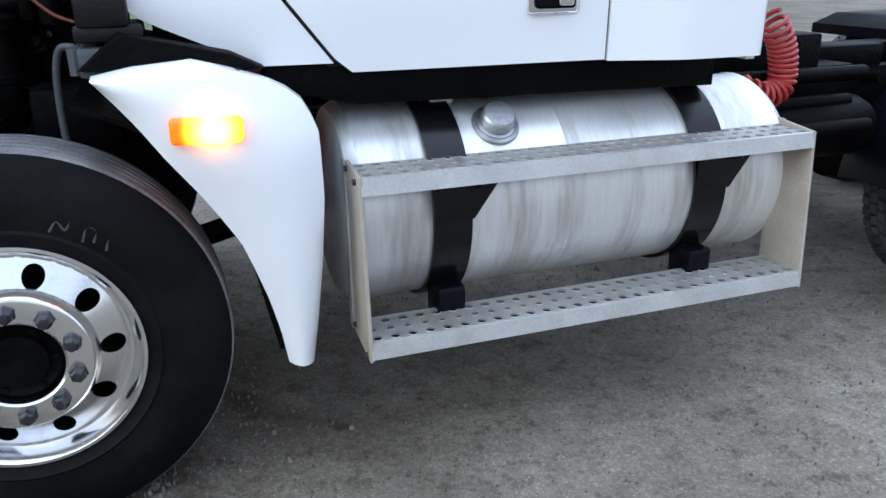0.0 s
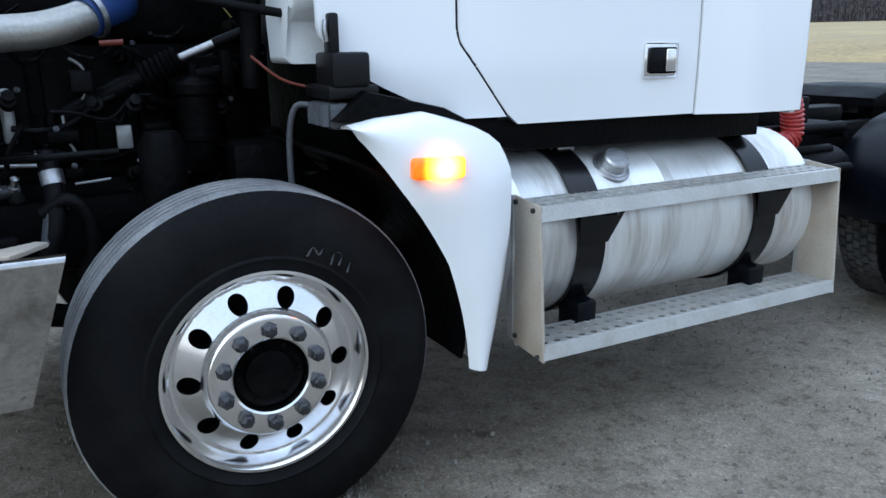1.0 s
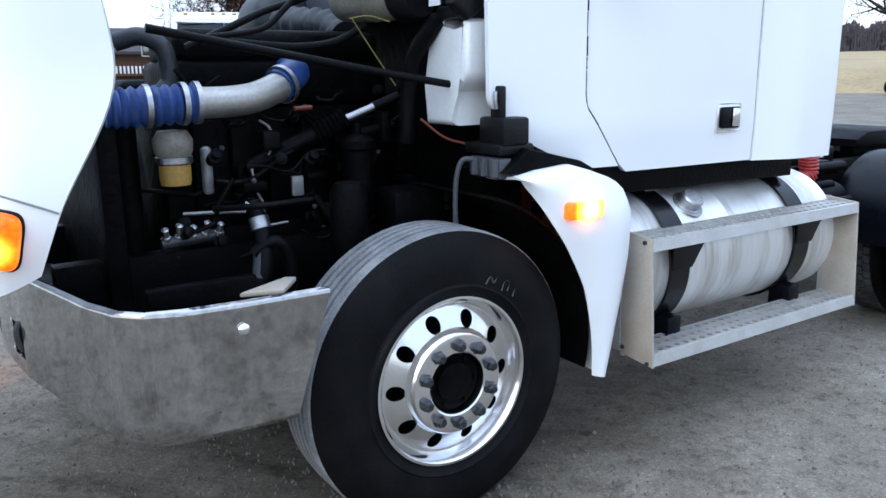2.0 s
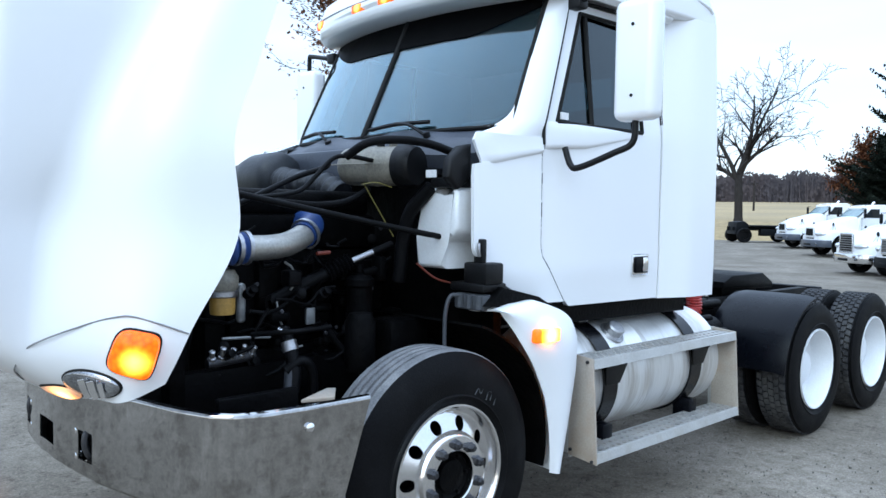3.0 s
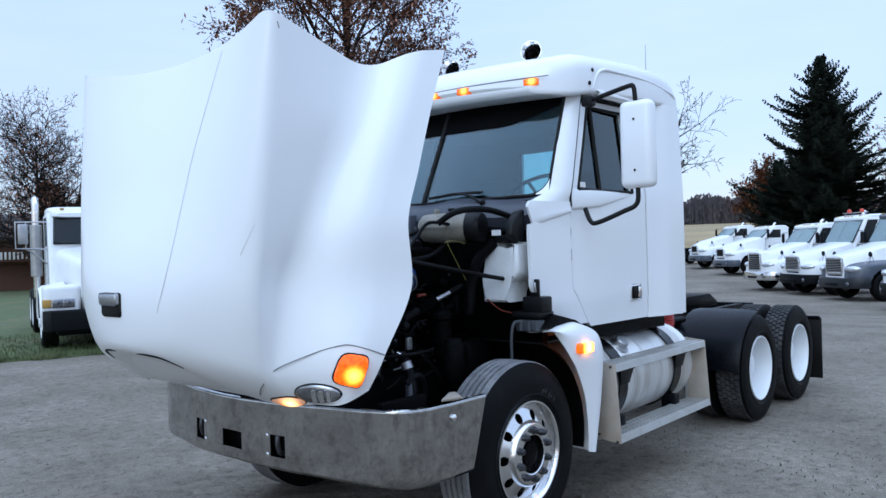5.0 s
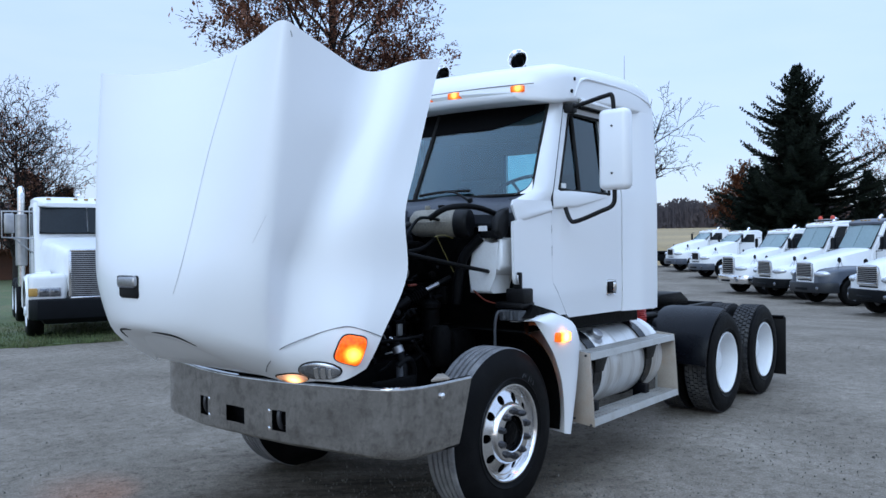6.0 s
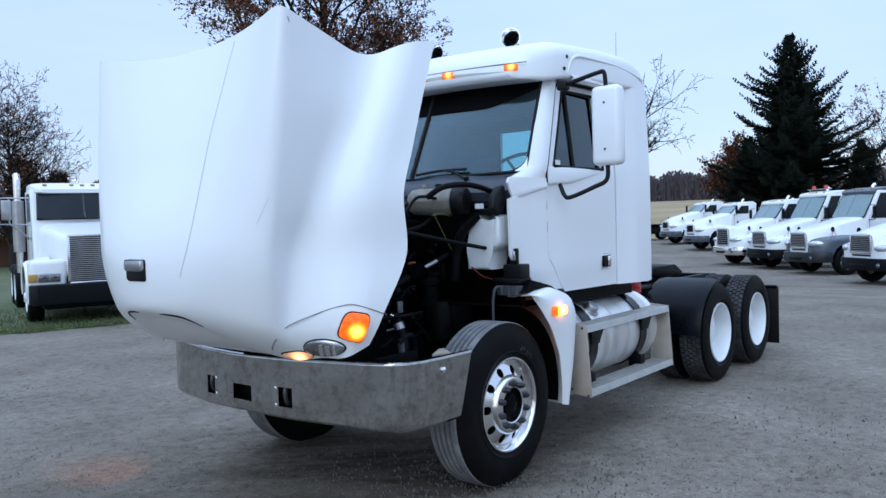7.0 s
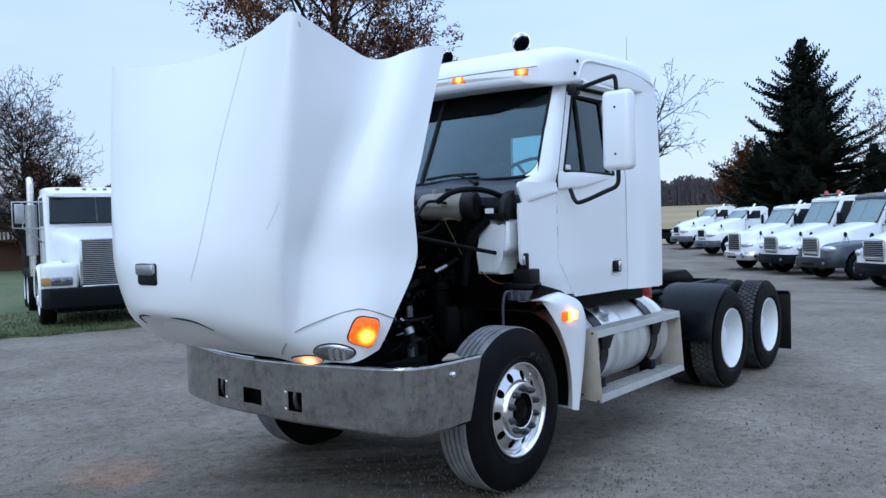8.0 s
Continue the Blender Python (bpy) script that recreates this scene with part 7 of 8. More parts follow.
    for s in (-1, 1):
        mx = x0 + 0.12
        bm = bmesh.new()
        a, b = sorted((s * 1.20, s * 1.36)) if not square else sorted((s * 1.32, s * 1.50))
        box(bm, mx - 0.04, mx + 0.04, a, b, 2.02, 2.42, 0.025, 3)
        mirror = part("door_mirror", bm, PBLACK if not square else STEEL, t)
        bm = bmesh.new()
        out = (a + b) / 2 if not square else s * 1.54
        tube(bm, [(mx, s * hw, 2.46), (mx, out, 2.46), (mx, out, 1.94), (mx, s * hw, 1.92)], 0.016, 8, 0)
        if square:
            rod(bm, (mx, s * 1.36, 1.94), (mx + 0.02, s * hw, 1.62), 0.014, seg=8)
            rod(bm, (mx, s * 1.36, 1.94), (mx, s * 1.36, 2.46), 0.012, seg=8)
        part("mirror_arm", bm, PBLACK if not square else STEEL, mirror)
        bm = bmesh.new()
        lathe(bm, [(0, 0), (0.27, 0.01), (0.30, 0.04), (0.30, 1.2), (0.27, 1.24), (0, 1.25)], (0.95, s * 0.82, 0.72), (1, 0, 0), 20)
        part("fuel_tank", bm, TANKM, t)
        for wx in (wheel_x, 3.6, 4.85):
            w = new("wheel")
            w.parent = t
            w.matrix_basis = pose(wx, s * 1.16, 0.50, 0, 0, 0 if s < 0 else 180)
            bm = bmesh.new()
            lathe(bm, [(0.29, 0.02), (0.33, -0.005), (0.44, -0.005), (0.49, 0.03), (0.50, 0.06), (0.50, 0.24), (0.48, 0.28), (0.30, 0.27)], (0, 0, 0), (0, 1, 0), 32)
            part("tyre", bm, RUBBER, w)
            bm = bmesh.new()
            q = 0.02 if wx == wheel_x else 0.14
            lathe(bm, [(0.295, 0.03), (0.30, -0.004), (0.285, 0.0), (0.27, 0.02 + q), (0.19, q), (0.10, q - 0.02), (0.09, q - 0.06 if wx == wheel_x else q - 0.1), (0, q - 0.06)], (0, 0, 0), (0, 1, 0), 28)
            part("rim", bm, STEEL if not square else RWHEEL, w)
    if stack:
        for s in ((-1, 1) if square else (1,)):
            sx = 1.98 if square else x0 + 1.66
            yy = s * (1.12 if square else 0.80)
            bm = bmesh.new()
            top = tall + 0.02 if square else tall - 0.06
            tube(bm, [(sx, yy, 0.9), (sx, yy, tall - 0.5), (sx, yy, top), (sx + 0.03, yy, top + 0.12), (sx + 0.12, yy, top + 0.20)], 0.07, 12)
            part("exhaust_pipe", bm, CHROME, t)
            if square:
                bm = bmesh.new()
                lathe(bm, [(0.10, 0), (0.115, 0.01), (0.115, 1.1), (0.10, 1.11)], (sx, yy, 1.35), (0, 0, 1), 20)
                part("heat_shield", bm, STEEL, t)
    if square:
        bm = bmesh.new()
        lathe(bm, [(0, -0.30), (0.02, -0.29), (0.03, -0.12), (0.075, 0.0), (0.08, 0.01), (0.06, -0.02), (0, -0.05)], (0.95, 0.12, tall + 0.075), (-1, 0.1, 0.05), 20)
        part("air_horn", bm, CHROME, roof_ob)
    if beacon:
        bm = bmesh.new()
        for yy in (-0.62, 0.62):
            rod(bm, (x0 + 0.75, yy, tall - 0.02), (x0 + 0.75, yy, tall + 0.06), 0.02, seg=8)
        box(bm, x0 + 0.71, x0 + 0.79, -0.75, 0.75, tall + 0.05, tall + 0.085, 0.01)
        bar = part("beacon_bar", bm, STEEL, roof_ob)
        for yy in (-0.42, 0.36):
            bm = bmesh.new()
            lathe(bm, [(0.085, 0), (0.085, 0.03), (0.075, 0.09), (0.05, 0.13), (0, 0.14)], (x0 + 0.75, yy, tall + 0.08), (0, 0, 1), 16)
            part("beacon", bm, REDL, bar)
    bm = bmesh.new()
    for yy in (-0.42, 0.36):
        box(bm, -1.0, 6.0, yy, yy + 0.07, 0.78, 1.02, 0.006)
    box(bm, 3.9, 4.7, -0.4, 0.4, 1.06, 1.16, 0.02)
    box(bm, -0.9, 2.2, -0.5, 0.5, 0.55, 0.95, 0.05)
    part("chassis", bm, FRAMEB, t)
    if square:
        # one black box for the underside and the shadow beneath it
        bm = bmesh.new()
        box(bm, -1.0, 2.4, -0.95, 0.95, 0.30, 0.80, 0.06)
        part("underbody_shade", bm, PBLACK, t)
    return t


COL, TALLG, LOWG = (0.44, 0.98, 1.50), (0.46, 0.86, 1.60), (0.40, 1.0, 1.42)
ROWT = [
    ("white medium truck with a grey bumper at the row's far end", 44.6, 16.7, PWHITE, PWHITE, PGREY, 2.66, False, LOWG, False),
    ("white medium truck with a short hood and grey bumper", 39.8, 13.2, PWHITE, PWHITE, PGREY, 2.66, False, LOWG, False),
    ("white medium truck standing deep in the row", 37.2, 9.8, PWHITE, PWHITE, PBLACK, 2.66, False, LOWG, False),
    ("white truck with a chrome bumper and tall bright grille", 31.4, 8.45, PWHITE, PWHITE, CHROME, 2.86, False, TALLG, True),
    ("white truck with a black bumper and red roof beacons", 29.4, 6.3, PWHITE, PWHITE, PBLACK, 3.12, True, COL, True),
    ("white truck with blue-grey fenders and grey roof", 26.9, 4.15, PGREY, PGREY, PDARKB, 3.12, False, COL, True),
    ("white truck with a black bumper and bright grille", 22.9, 1.35, PWHITE, PWHITE, PBLACK, 3.12, False, COL, True),
]
for label, x, y, hm, vm, bmat, tall, beac, gsize, brt in ROWT:
    parked_truck(label, x, y, -42, hm, vm, bmat, tall, False, beac, True, gsize, brt).location.z = dip(x)
parked_truck("white square-nosed truck with chrome stacks on the grass", 3.52, 12.78, 71, PWHITE, PWHITE, PBLACK, 2.80, True, False, True, (0.50, 0.78, 1.68), True, group="")

# dark flatbed chassis beyond the row
fb = thing("flatbed_chassis", "low dark flatbed chassis beyond the truck row", "trailer", 50.2, 21.4, 0)
fb.rotation_euler = (0, 0, radians(-42))
for yy in (-0.5, 0.42):
    bm = bmesh.new()
    box(bm, -2.6, 4.0, yy, yy + 0.08, 0.80, 1.05, 0.01)
    part("frame_rail", bm, PBLACK, fb)
bm = bmesh.new()
box(bm, -1.5, 1.6, -1.15, 1.15, 1.05, 1.16, 0.02)
part("deck", bm, PBLACK, fb)
bm = bmesh.new()
prism(bm, [(-2.5, 0.55), (-1.7, 0.55), (-1.6, 1.2), (-1.9, 1.42), (-2.4, 1.36)], -0.8, 0.8, 0.05)
part("engine_cover", bm, PBLACK, fb)
bm = bmesh.new()
box(bm, -0.9, 0.3, -1.1, -0.6, 0.45, 0.92, 0.06)
part("tool_box", bm, PBLACK, fb)
for wx in (-2.0, 1.2, 2.4):
    for sy in (-1, 1):
        bm = bmesh.new()
        lathe(bm, [(0, 0.12), (0.10, 0.10), (0.27, 0.12), (0.29, 0.02), (0.46, 0.0), (0.49, 0.04), (0.49, 0.24), (0.4, 0.28), (0, 0.28)], (wx, sy * 1.16, 0.48), (0, -sy, 0), 24)
        part("wheel", bm, RUBBER, fb)


# ---- trees ----
BARK = material("grey_bark", (0.034, 0.030, 0.028), 0.9, spec=0.1, vary=0.3, scale=8, bump=0.6, bump_scale=25, stretch=(1, 1, 0.3))
TWIG = material("twig_bark", (0.018, 0.015, 0.014), 0.9, spec=0.1, vary=0.3, scale=5)
OAKL = bpy.data.materials.new("brown_oak_leaf")
SPRL = bpy.data.materials.new("spruce_needles")
RUSTL = bpy.data.materials.new("russet_leaf")
for mt, c0, c1 in ((OAKL, (0.12, 0.052, 0.036), (0.34, 0.165, 0.11)), (SPRL, (0.006, 0.011, 0.008), (0.022, 0.032, 0.021)), (RUSTL, (0.09, 0.03, 0.014), (0.20, 0.075, 0.03))):
    mt.use_nodes = True
    nt, ln = mt.node_tree.nodes, mt.node_tree.links
    geo = nt.new("ShaderNodeNewGeometry")
    rp = nt.new("ShaderNodeValToRGB")
    rp.color_ramp.elements[0].color, rp.color_ramp.elements[1].color = (*c0, 1), (*c1, 1)
    ln.new(geo.outputs["Random Per Island"], rp.inputs[0])
    b = nt["Principled BSDF"]
    ln.new(rp.outputs[0], b.inputs["Base Color"])
    b.inputs["Roughness"].default_value = 0.8
    b.inputs["Specular IOR Level"].default_value = 0.2


def grow(rnd, height, trunk_r, levels, fork, spread, rise, first=0.25, lean=0.0, short=(0.42, 0.66), leaders=()):
    """Limb pieces (from, to, radius, radius, level) of a branching tree at the origin."""
    out = []

    def limb(p, d, length, r, lev):
        n = 4 if lev < 2 else 3
        pts = [p]
        for k in range(n):
            d = (d + Vector((rnd.uniform(-1, 1), rnd.uniform(-1, 1), rnd.uniform(-0.5, 1) * rise)) * (0.10 + 0.05 * lev)).normalized()
            q = pts[-1] + d * (length / n)
            ra, rb = r * (1 - 0.75 * k / n), r * (1 - 0.75 * (k + 1) / n)
            out.append((pts[-1], q, ra, rb, lev))
            pts.append(q)
        if lev >= levels:
            return
        count = fork[min(lev, len(fork) - 1)]
        for c in range(count):
            t = first + (1 - first) * (c + rnd.random()) / count if lev == 0 else 0.15 + 0.85 * (c + rnd.random()) / count
            i = min(int(t * n), n - 1)
            base = pts[i].lerp(pts[i + 1], t * n - i)
            a = 2.4 * c + rnd.uniform(-0.6, 0.6)
            u, w = frame_of(d)
            open_ = spread * rnd.uniform(0.7, 1.2)
            nd = (d * math.cos(open_) + (u * math.cos(a) + w * math.sin(a)) * math.sin(open_)).normalized()
            limb(base, nd, length * rnd.uniform(*short) * (1.15 - 0.45 * t if lev == 0 else 1), max(r * (1 - 0.75 * t) * 0.62, 0.004), lev + 1)

    if leaders:
        # a short stout trunk that divides into a few ascending leaders
        top = Vector((0.05, 0.1, leaders[0][3]))
        out.append((Vector((0, 0, -0.2)), Vector((0.02, 0, 0.5)), trunk_r * 1.3, trunk_r, 0))
        out.append((Vector((0.02, 0, 0.5)), top, trunk_r, trunk_r * 0.85, 0))
        for dx, dy, length, up in leaders:
            limb(Vector((0.05, 0.1, up)), Vector((dx, dy, 1)).normalized(), length, trunk_r * 0.62, 1)
    else:
        limb(Vector((0, 0, 0)), Vector((lean, 0, 1)).normalized(), height * 0.72, trunk_r, 0)
    return out


def limbs_mesh(name, pieces, mat, parent, least=0.006):
    verts, faces = [], []
    for p, q, ra, rb, lev in pieces:
        seg = 8 if lev == 0 else (5 if lev < 3 else 3)
        u, w = frame_of(q - p)
        o = len(verts)
        for c, r in ((p, max(ra, least)), (q, max(rb, least))):
            for k in range(seg):
                a = 2 * math.pi * k / seg
                verts.append(c + (u * math.cos(a) + w * math.sin(a)) * r)
        for k in range(seg):
            faces.append((o + k, o + (k + 1) % seg, o + seg + (k + 1) % seg, o + seg + k))
    me = bpy.data.meshes.new(name)
    me.from_pydata([tuple(v) for v in verts], [], faces)
    me.materials.append(mat)
    ob = new(name, me)
    ob.parent = parent
    return ob


def leaves_mesh(name, centres, rnd, size, mat, parent, long=1.6):
    verts, faces = [], []
    for c in centres:
        a = Vector((rnd.gauss(0, 1), rnd.gauss(0, 1), rnd.gauss(0, 0.7))).normalized()
        u, w = frame_of(a)
        s = size * rnd.uniform(0.6, 1.3)
        o = len(verts)
        verts += [c - a * s * long * 0.5, c + u * s * 0.42 + w * s * 0.1, c + a * s * long * 0.5, c - u * s * 0.42 + w * s * 0.1]
        faces.append((o, o + 1, o + 2, o + 3))
    me = bpy.data.meshes.new(name)
    me.from_pydata([tuple(v) for v in verts], [], faces)
    me.materials.append(mat)
    ob = new(name, me)
    ob.parent = parent
    return ob


def broad_tree(label, x, y, height, seed, levels=4, leaf=0, mat=None, size=0.12, spread=0.75, trunk=0.2, group="", fork=(9, 5, 4, 3), first=0.25, thin=0.008, z=0.0, rise=0.7, short=(0.42, 0.66), leaders=()):
    rnd = random.Random(seed)
    t = thing("tree", label, "tree", x, y, z, group)
    pcs = grow(rnd, height, trunk, levels, fork, spread, rise, first, 0.0, short, leaders)
    limbs_mesh("trunk", [q for q in pcs if q[4] < 2], BARK, t, 0.012)
    limbs_mesh("branchwork", [q for q in pcs if q[4] >= 2], TWIG, t, thin)
    if leaf:
        cs = []
        for p, q, ra, rb, lev in pcs:
            if lev >= levels - 1:
                dens = leaf * (0.25 + 1.5 * max(0, noise.noise(p * 0.55) + 0.35))
                for k in range(int(dens + rnd.random())):
                    cs.append(p.lerp(q, rnd.random()) + Vector((rnd.gauss(0, 0.14), rnd.gauss(0, 0.14), rnd.gauss(0, 0.12))))
        leaves_mesh("crown", cs, rnd, size, mat, t)
    return t


def spruce(label, x, y, height, radius, seed, z=0.0):
    rnd = random.Random(seed)
    t = thing("spruce_tree", label, "tree", x, y, z)
    bm = bmesh.new()
    rod(bm, (0, 0, 0), (0, 0, height * 0.97), 0.22, 0.015, 8)
    part("trunk", bm, BARK, t)
    verts, faces = [], []
    boughs = []
    h = 0.35
    while h < height - 0.15:
        f = h / height
        count = 8 if f < 0.6 else 6
        for c in range(count):
            a = 2 * math.pi * (c + rnd.random() * 0.8) / count + h * 3
            L = radius * (1 - f) ** 0.80 * rnd.uniform(0.42, 1.15) * (0.90 + 0.80 * noise.noise((math.cos(a) * 1.4, math.sin(a) * 1.4, h * 0.55 + seed))) * min(1, 0.50 + 1.5 * f) + 0.10 - 0.08 * f
            d = Vector((math.cos(a), math.sin(a), 0))
            side = Vector((-d.y, d.x, 0))
            n = max(4, int(L / 0.17))
            prev = Vector((0, 0, h))
            for k in range(1, n + 1):
                s = k / n
                zz = h + L * (-0.32 * s + (0.36 + 0.2 * f) * s * s) + 0.20 * f * L * s + 0.05 * L * noise.noise((h * 3, a, s * 2))
                p = d * (L * s) + Vector((0, 0, zz))
                boughs.append((prev, p, 0.02 * (1 - s) + 0.006, 0.02 * (1 - s) + 0.004, 3))
                prev = p
                w = 0.33 * L * (1 - s) + 0.22 - 0.10 * f
                for sd in (-1, 1):
                    for q in range(3):
                        tip = p + side * sd * w * rnd.uniform(0.6, 1.1) + d * w * rnd.uniform(0.3, 0.8) + Vector((0, 0, rnd.uniform(-0.16, 0.22)))
                        across = (tip - p).cross(Vector((0, 0, 1))).normalized() * rnd.uniform(0.03, 0.065)
                        drop = Vector((0, 0, -rnd.uniform(0.05, 0.12)))
                        o = len(verts)
                        m = p.lerp(tip, 0.45)
                        verts += [p, m + across, tip, m - across, m + drop]
                        faces += [(o, o + 1, o + 2), (o, o + 2, o + 3), (o, o + 4, o + 2)]
            tipv = Vector((0, 0, rnd.uniform(0.10, 0.26)))
            o = len(verts)
            verts += [prev - side * 0.04, prev + side * 0.04, prev + tipv + d * 0.08]
            faces.append((o, o + 1, o + 2))
        h += 0.30 * (1 - 0.45 * f)
    me = bpy.data.meshes.new("needles")
    me.from_pydata([tuple(v) for v in verts], [], faces)
    me.materials.append(SPRL)
    new("needles", me).parent = t
    limbs_mesh("needle_crown", boughs, BARK, t, 0.005)
    return t


broad_tree("large oak holding brown autumn leaves", 15.6, 18.3, 15.0, 11, 4, 17, OAKL, 0.105, 0.64, 0.30, fork=(14, 6, 4, 3), first=0.16)
broad_tree("bare pin oak with a few brown leaves", 11.9, 37.3, 10.2, 5, 4, 0.3, OAKL, 0.10, 0.86, 0.17, fork=(36, 9, 5, 3), first=0.14, thin=0.010, rise=0.7, short=(0.34, 0.50))
broad_tree("bare tree with a forked trunk at the lot edge", 59.8, 28.2, 12.7, 23, 5, 0, None, 0.1, 0.78, 0.36, fork=(3, 7, 4, 4, 2), thin=0.017, z=1.2, rise=1.1, short=(0.36, 0.62), leaders=((0.3, -0.42, 7.9, 3.7), (-0.1, 0.42, 7.2, 3.3), (0.1, -0.10, 6.6, 4.1), (-0.3, -1.1, 4.6, 4.3), (0.2, 1.3, 4.6, 3.6)))
spruce("tall dark green spruce behind the trucks", 52.9, 12.3, 14.0, 6.7, 3)
spruce("lower dark spruce behind the trucks", 52.9, 15.2, 7.3, 3.4, 8)
spruce("lower dark spruce behind the trucks", 54.2, 8.2, 6.6, 3.0, 9)
broad_tree("russet-leaved small tree beside the spruces", 55.6, 16.4, 7.8, 31, 3, 16, RUSTL, 0.17, 0.8, 0.12, fork=(10, 6, 5), first=0.12)
broad_tree("russet-leaved small tree beside the spruces", 59.2, 7.7, 10.3, 37, 4, 1.6, OAKL, 0.15, 0.75, 0.15, fork=(10, 5, 4, 3), first=0.15, thin=0.012)
broad_tree("russet-leaved small tree beside the spruces", 57.3, 4.7, 6.1, 41, 3, 14, RUSTL, 0.17, 0.8, 0.12, fork=(10, 6, 5), first=0.12)
broad_tree("russet hedge tree behind the square-nosed truck", 15.0, 40.5, 5.4, 43, 3, 16, RUSTL, 0.2, 0.9, 0.12, fork=(10, 6, 5), first=0.1)
broad_tree("russet hedge tree behind the square-nosed truck", 18.5, 40.0, 4.8, 47, 3, 14, RUSTL, 0.2, 0.9, 0.12, fork=(10, 6, 5), first=0.1)

# bare trees on the lot's other side
broad_tree("tall bare tree on the open side of the lot", 18.0, -32.0, 13.0, 81, 4, 0, None, 0.1, 0.8, 0.28, z=dip(18.0))
broad_tree("tall bare tree on the open side of the lot", -6.0, -38.0, 12.0, 83, 4, 0, None, 0.1, 0.8, 0.26)
broad_tree("tall bare tree on the open side of the lot", -30.0, -24.0, 12.0, 85, 4, 0, None, 0.1, 0.8, 0.26)

# far woods: ragged ranks of bare trunks and brown tops
# distance haze is mixed into this brown
WOODS = material("far_woods_hazy_brown", (0.075, 0.067, 0.073), 0.95, spec=0.0, vary=0.2, scale=0.3, dirt=(0.10, 0.070, 0.062), dirt_amount=0.6, dirt_scale=0.06)
rnd = random.Random(19)
verts, faces = [], []


def woods_top(a, d):
    """Rounded crowns of unequal height along the wood's edge."""
    crown = abs(math.sin(a * 46 + 3 * noise.noise((a * 20, 1, 1)))) ** 0.6
    return 11.6 + 2.2 * crown + 1.8 * noise.noise((a * 9, 0, 0)) + 0.8 * noise.noise((a * 130, d * 0.2, 9))


for k in range(70000):
    a = radians(rnd.uniform(-14, 82))
    d = rnd.uniform(226, 256)
    u = Vector((-math.sin(a), math.cos(a), 0))
    lean = u * rnd.uniform(-0.4, 0.4)
    o = len(verts)
    if k % 7 == 0:
        z0 = field_rise(d) - 0.3
        w, z1 = rnd.uniform(0.06, 0.14), z0 + (woods_top(a, d) - z0) * rnd.uniform(0.6, 0.98)
        c = Vector((d * math.cos(a), d * math.sin(a), 0))
        verts += [c - u * w + Vector((0, 0, z0)), c + u * w + Vector((0, 0, z0)), c + u * w * 0.4 + lean + Vector((0, 0, z1)), c - u * w * 0.4 + lean + Vector((0, 0, z1))]
    else:
        c = Vector((d * math.cos(a), d * math.sin(a), 5.6 + (woods_top(a, d) - 5.6) * (1 - rnd.random() ** 1.4)))
        w, h = rnd.uniform(0.10, 0.34), rnd.uniform(0.2, 0.6)
        verts += [c - u * w - Vector((0, 0, h)), c + u * w - Vector((0, 0, h * 0.6)), c + u * w * 0.5 + lean + Vector((0, 0, h * 0.7)), c - u * w * 0.4 + lean + Vector((0, 0, h))]
    faces.append((o, o + 1, o + 2, o + 3))
# the depth of the wood behind its edge
o = len(verts)
deep = steps_of(-14, 82, 1800)
for q in deep:
    a = radians(q)
    verts += [Vector((258 * math.cos(a), 258 * math.sin(a), 5.0)), Vector((258 * math.cos(a), 258 * math.sin(a), woods_top(a, 258) + 0.5 * rnd.random()))]
faces += [(o + 2 * k, o + 2 * k + 2, o + 2 * k + 3, o + 2 * k + 1) for k in range(len(deep) - 1)]
me = bpy.data.meshes.new("far_woods")
me.from_pydata([tuple(v) for v in verts], [], faces)
me.materials.append(WOODS)
tagged(new("far_woods", me), "distant brown leafless woods across the field", "woods", kind="stuff")

# pole by the field
pole = thing("utility_pole", "weathered wooden utility pole by the field", "pole", 96.0, 43.9, field_rise(105.6) - 0.1)
bm = bmesh.new()
rod(bm, (0, 0, 0), (0, 0, 3.9), 0.14, 0.10, 10)
part("shaft", bm, BARK, pole)
bm = bmesh.new()
box(bm, -0.06, 0.06, -0.5, 0.5, 3.5, 3.62, 0.02)
part("cross_arm", bm, BARK, pole)

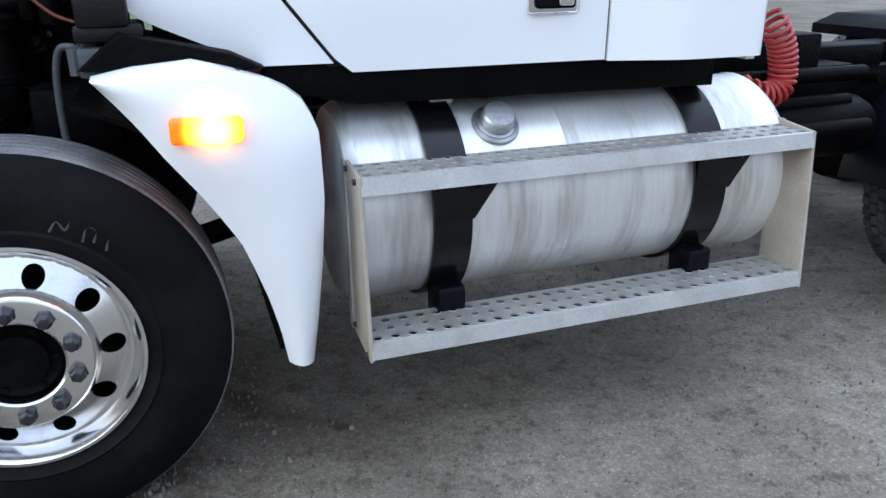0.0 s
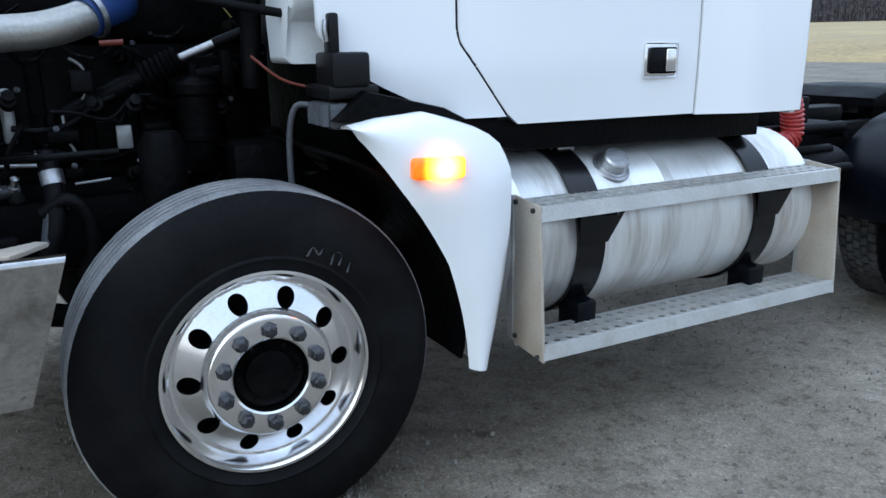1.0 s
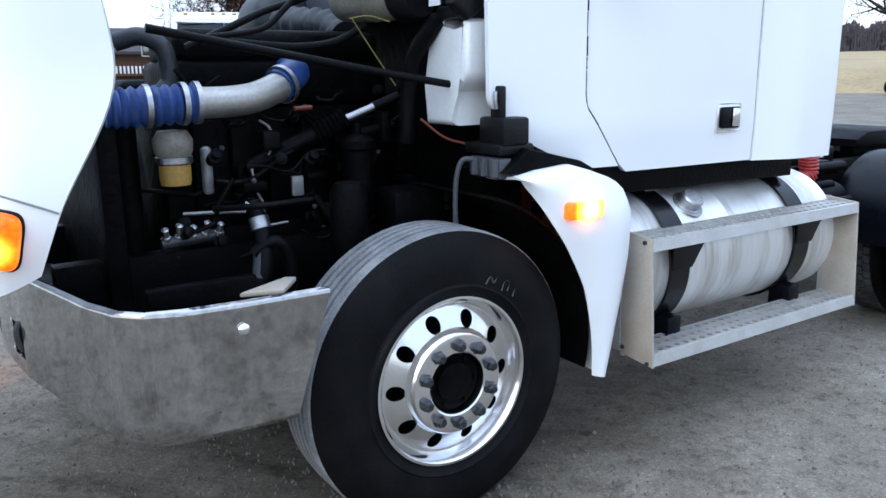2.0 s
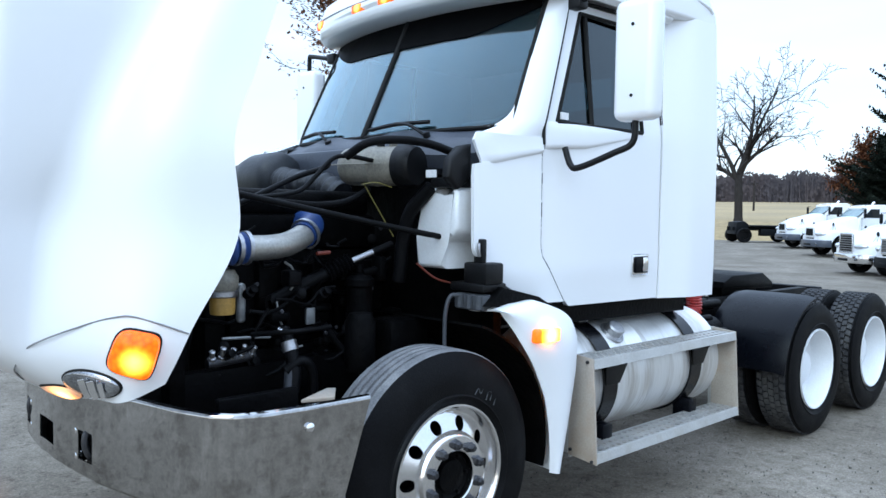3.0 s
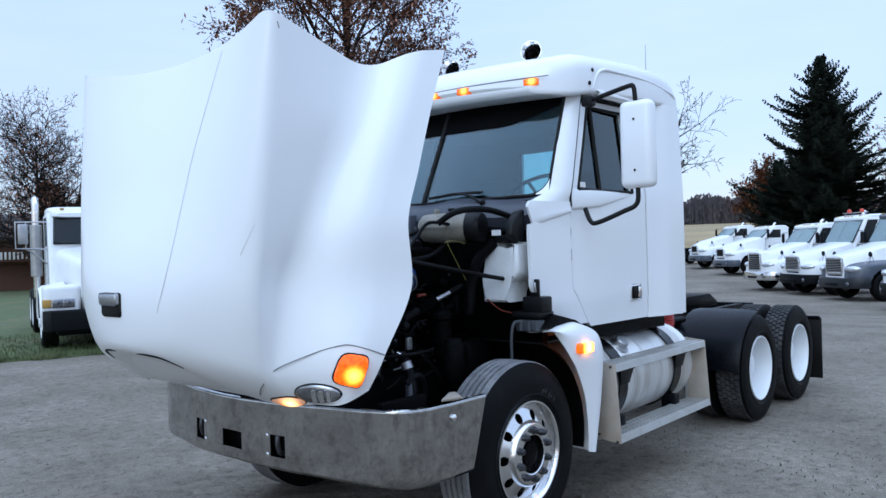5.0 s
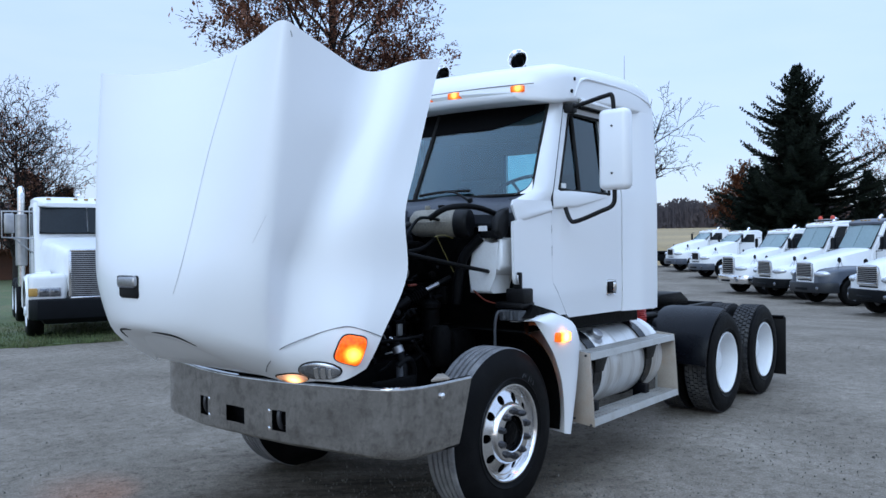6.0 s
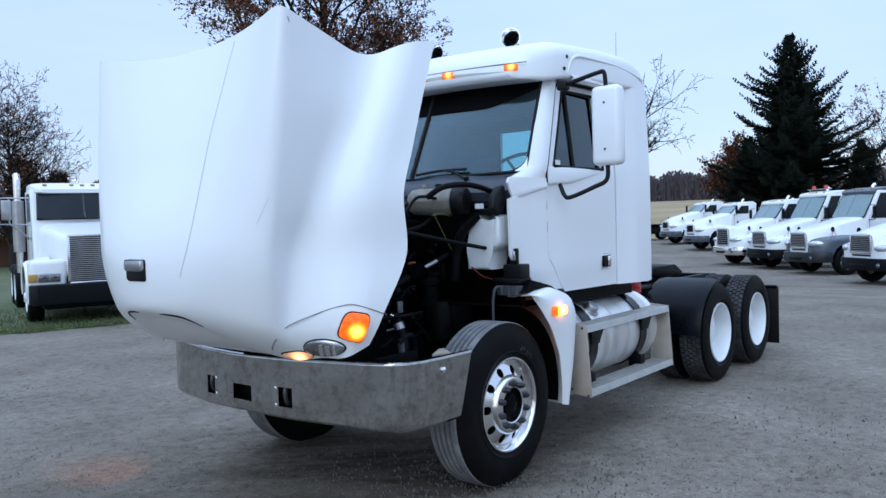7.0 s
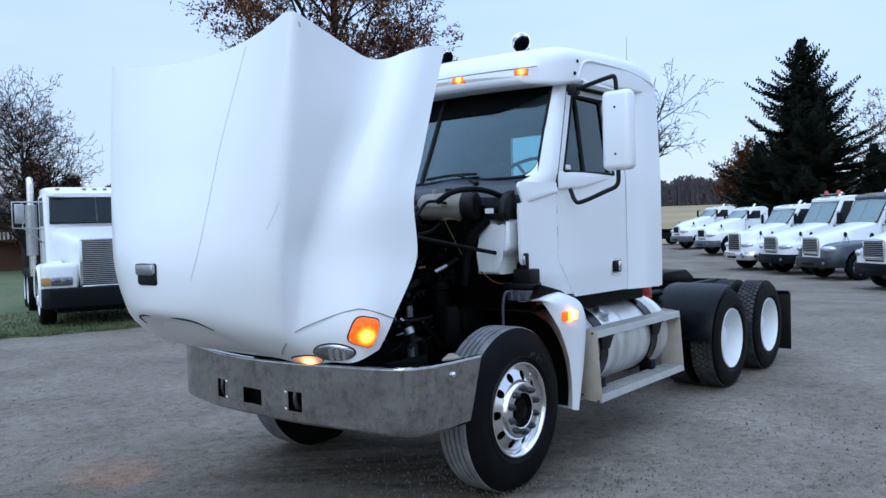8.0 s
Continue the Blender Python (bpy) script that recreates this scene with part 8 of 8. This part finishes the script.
# brown house and pale fence on the grass
SIDING = material("brown_siding", (0.10, 0.045, 0.03), 0.8, vary=0.25, scale=2)
ROOFM = material("dark_shingles", (0.05, 0.045, 0.045), 0.9, vary=0.3, scale=6)
house = thing("house", "brown wooden house with a dark gable roof", "house", 12.5, 46.0, 0)
house.rotation_euler = (0, 0, radians(-14))
bm = bmesh.new()
box(bm, -6, 5, -3, 3, 0, 3.0)
part("wall", bm, SIDING, house)
for k in range(17):
    bm = bmesh.new()
    box(bm, -6.02, 5.02, -3.03, -3.0, 0.05 + k * 0.17, 0.20 + k * 0.17)
    part("siding_board", bm, SIDING, house)
bm = bmesh.new()
prism(bm, [(-3.4, 2.9), (0, 4.3), (3.4, 2.9), (3.4, 2.75), (0, 4.1), (-3.4, 2.75)], -6.4, 5.4, 0, "x")
part("roof", bm, ROOFM, house)
railing = new("porch_railing")
railing.parent = house
for k in range(30):
    bm = bmesh.new()
    box(bm, -4 + k * 0.2, -3.9 + k * 0.2, -3.62, -3.58, 1.72, 2.12, 0.008)
    part("slat", bm, PWHITE, railing)
bm = bmesh.new()
box(bm, -4.1, 2.1, -3.58, -3.03, 1.60, 1.74)
part("porch_deck", bm, SIDING, railing)

# grass blades along the edge of the lot
verts, faces = [], []
rnd = random.Random(3)
EDGE = [(-14, 12.25), (1.2, 11.75), (2.2, 11.35), (3.3, 11.0), (7, 11.4), (12, 16)]
for k in range(16000):
    x = rnd.uniform(-3, 9)
    y = lerp(x, [e[0] for e in EDGE], [e[1] for e in EDGE]) + rnd.random() ** 2.2 * 5 - rnd.random() * 0.18 * noise.noise((x * 2, 0, 0)) * 3
    h = rnd.uniform(0.03, 0.09)
    a = rnd.uniform(0, 6.28)
    o = len(verts)
    dx, dy = math.cos(a) * 0.012, math.sin(a) * 0.012
    verts += [(x - dx, y - dy, 0.0), (x + dx, y + dy, 0.0), (x + rnd.uniform(-0.04, 0.04), y + rnd.uniform(-0.04, 0.04), 0.02 + h)]
    faces.append((o, o + 1, o + 2))
me = bpy.data.meshes.new("grass")
me.from_pydata(verts, [], faces)
me.materials.append(GRASS)
tagged(new("grass", me), "short patchy grass along the lot edge", "grass", kind="stuff")
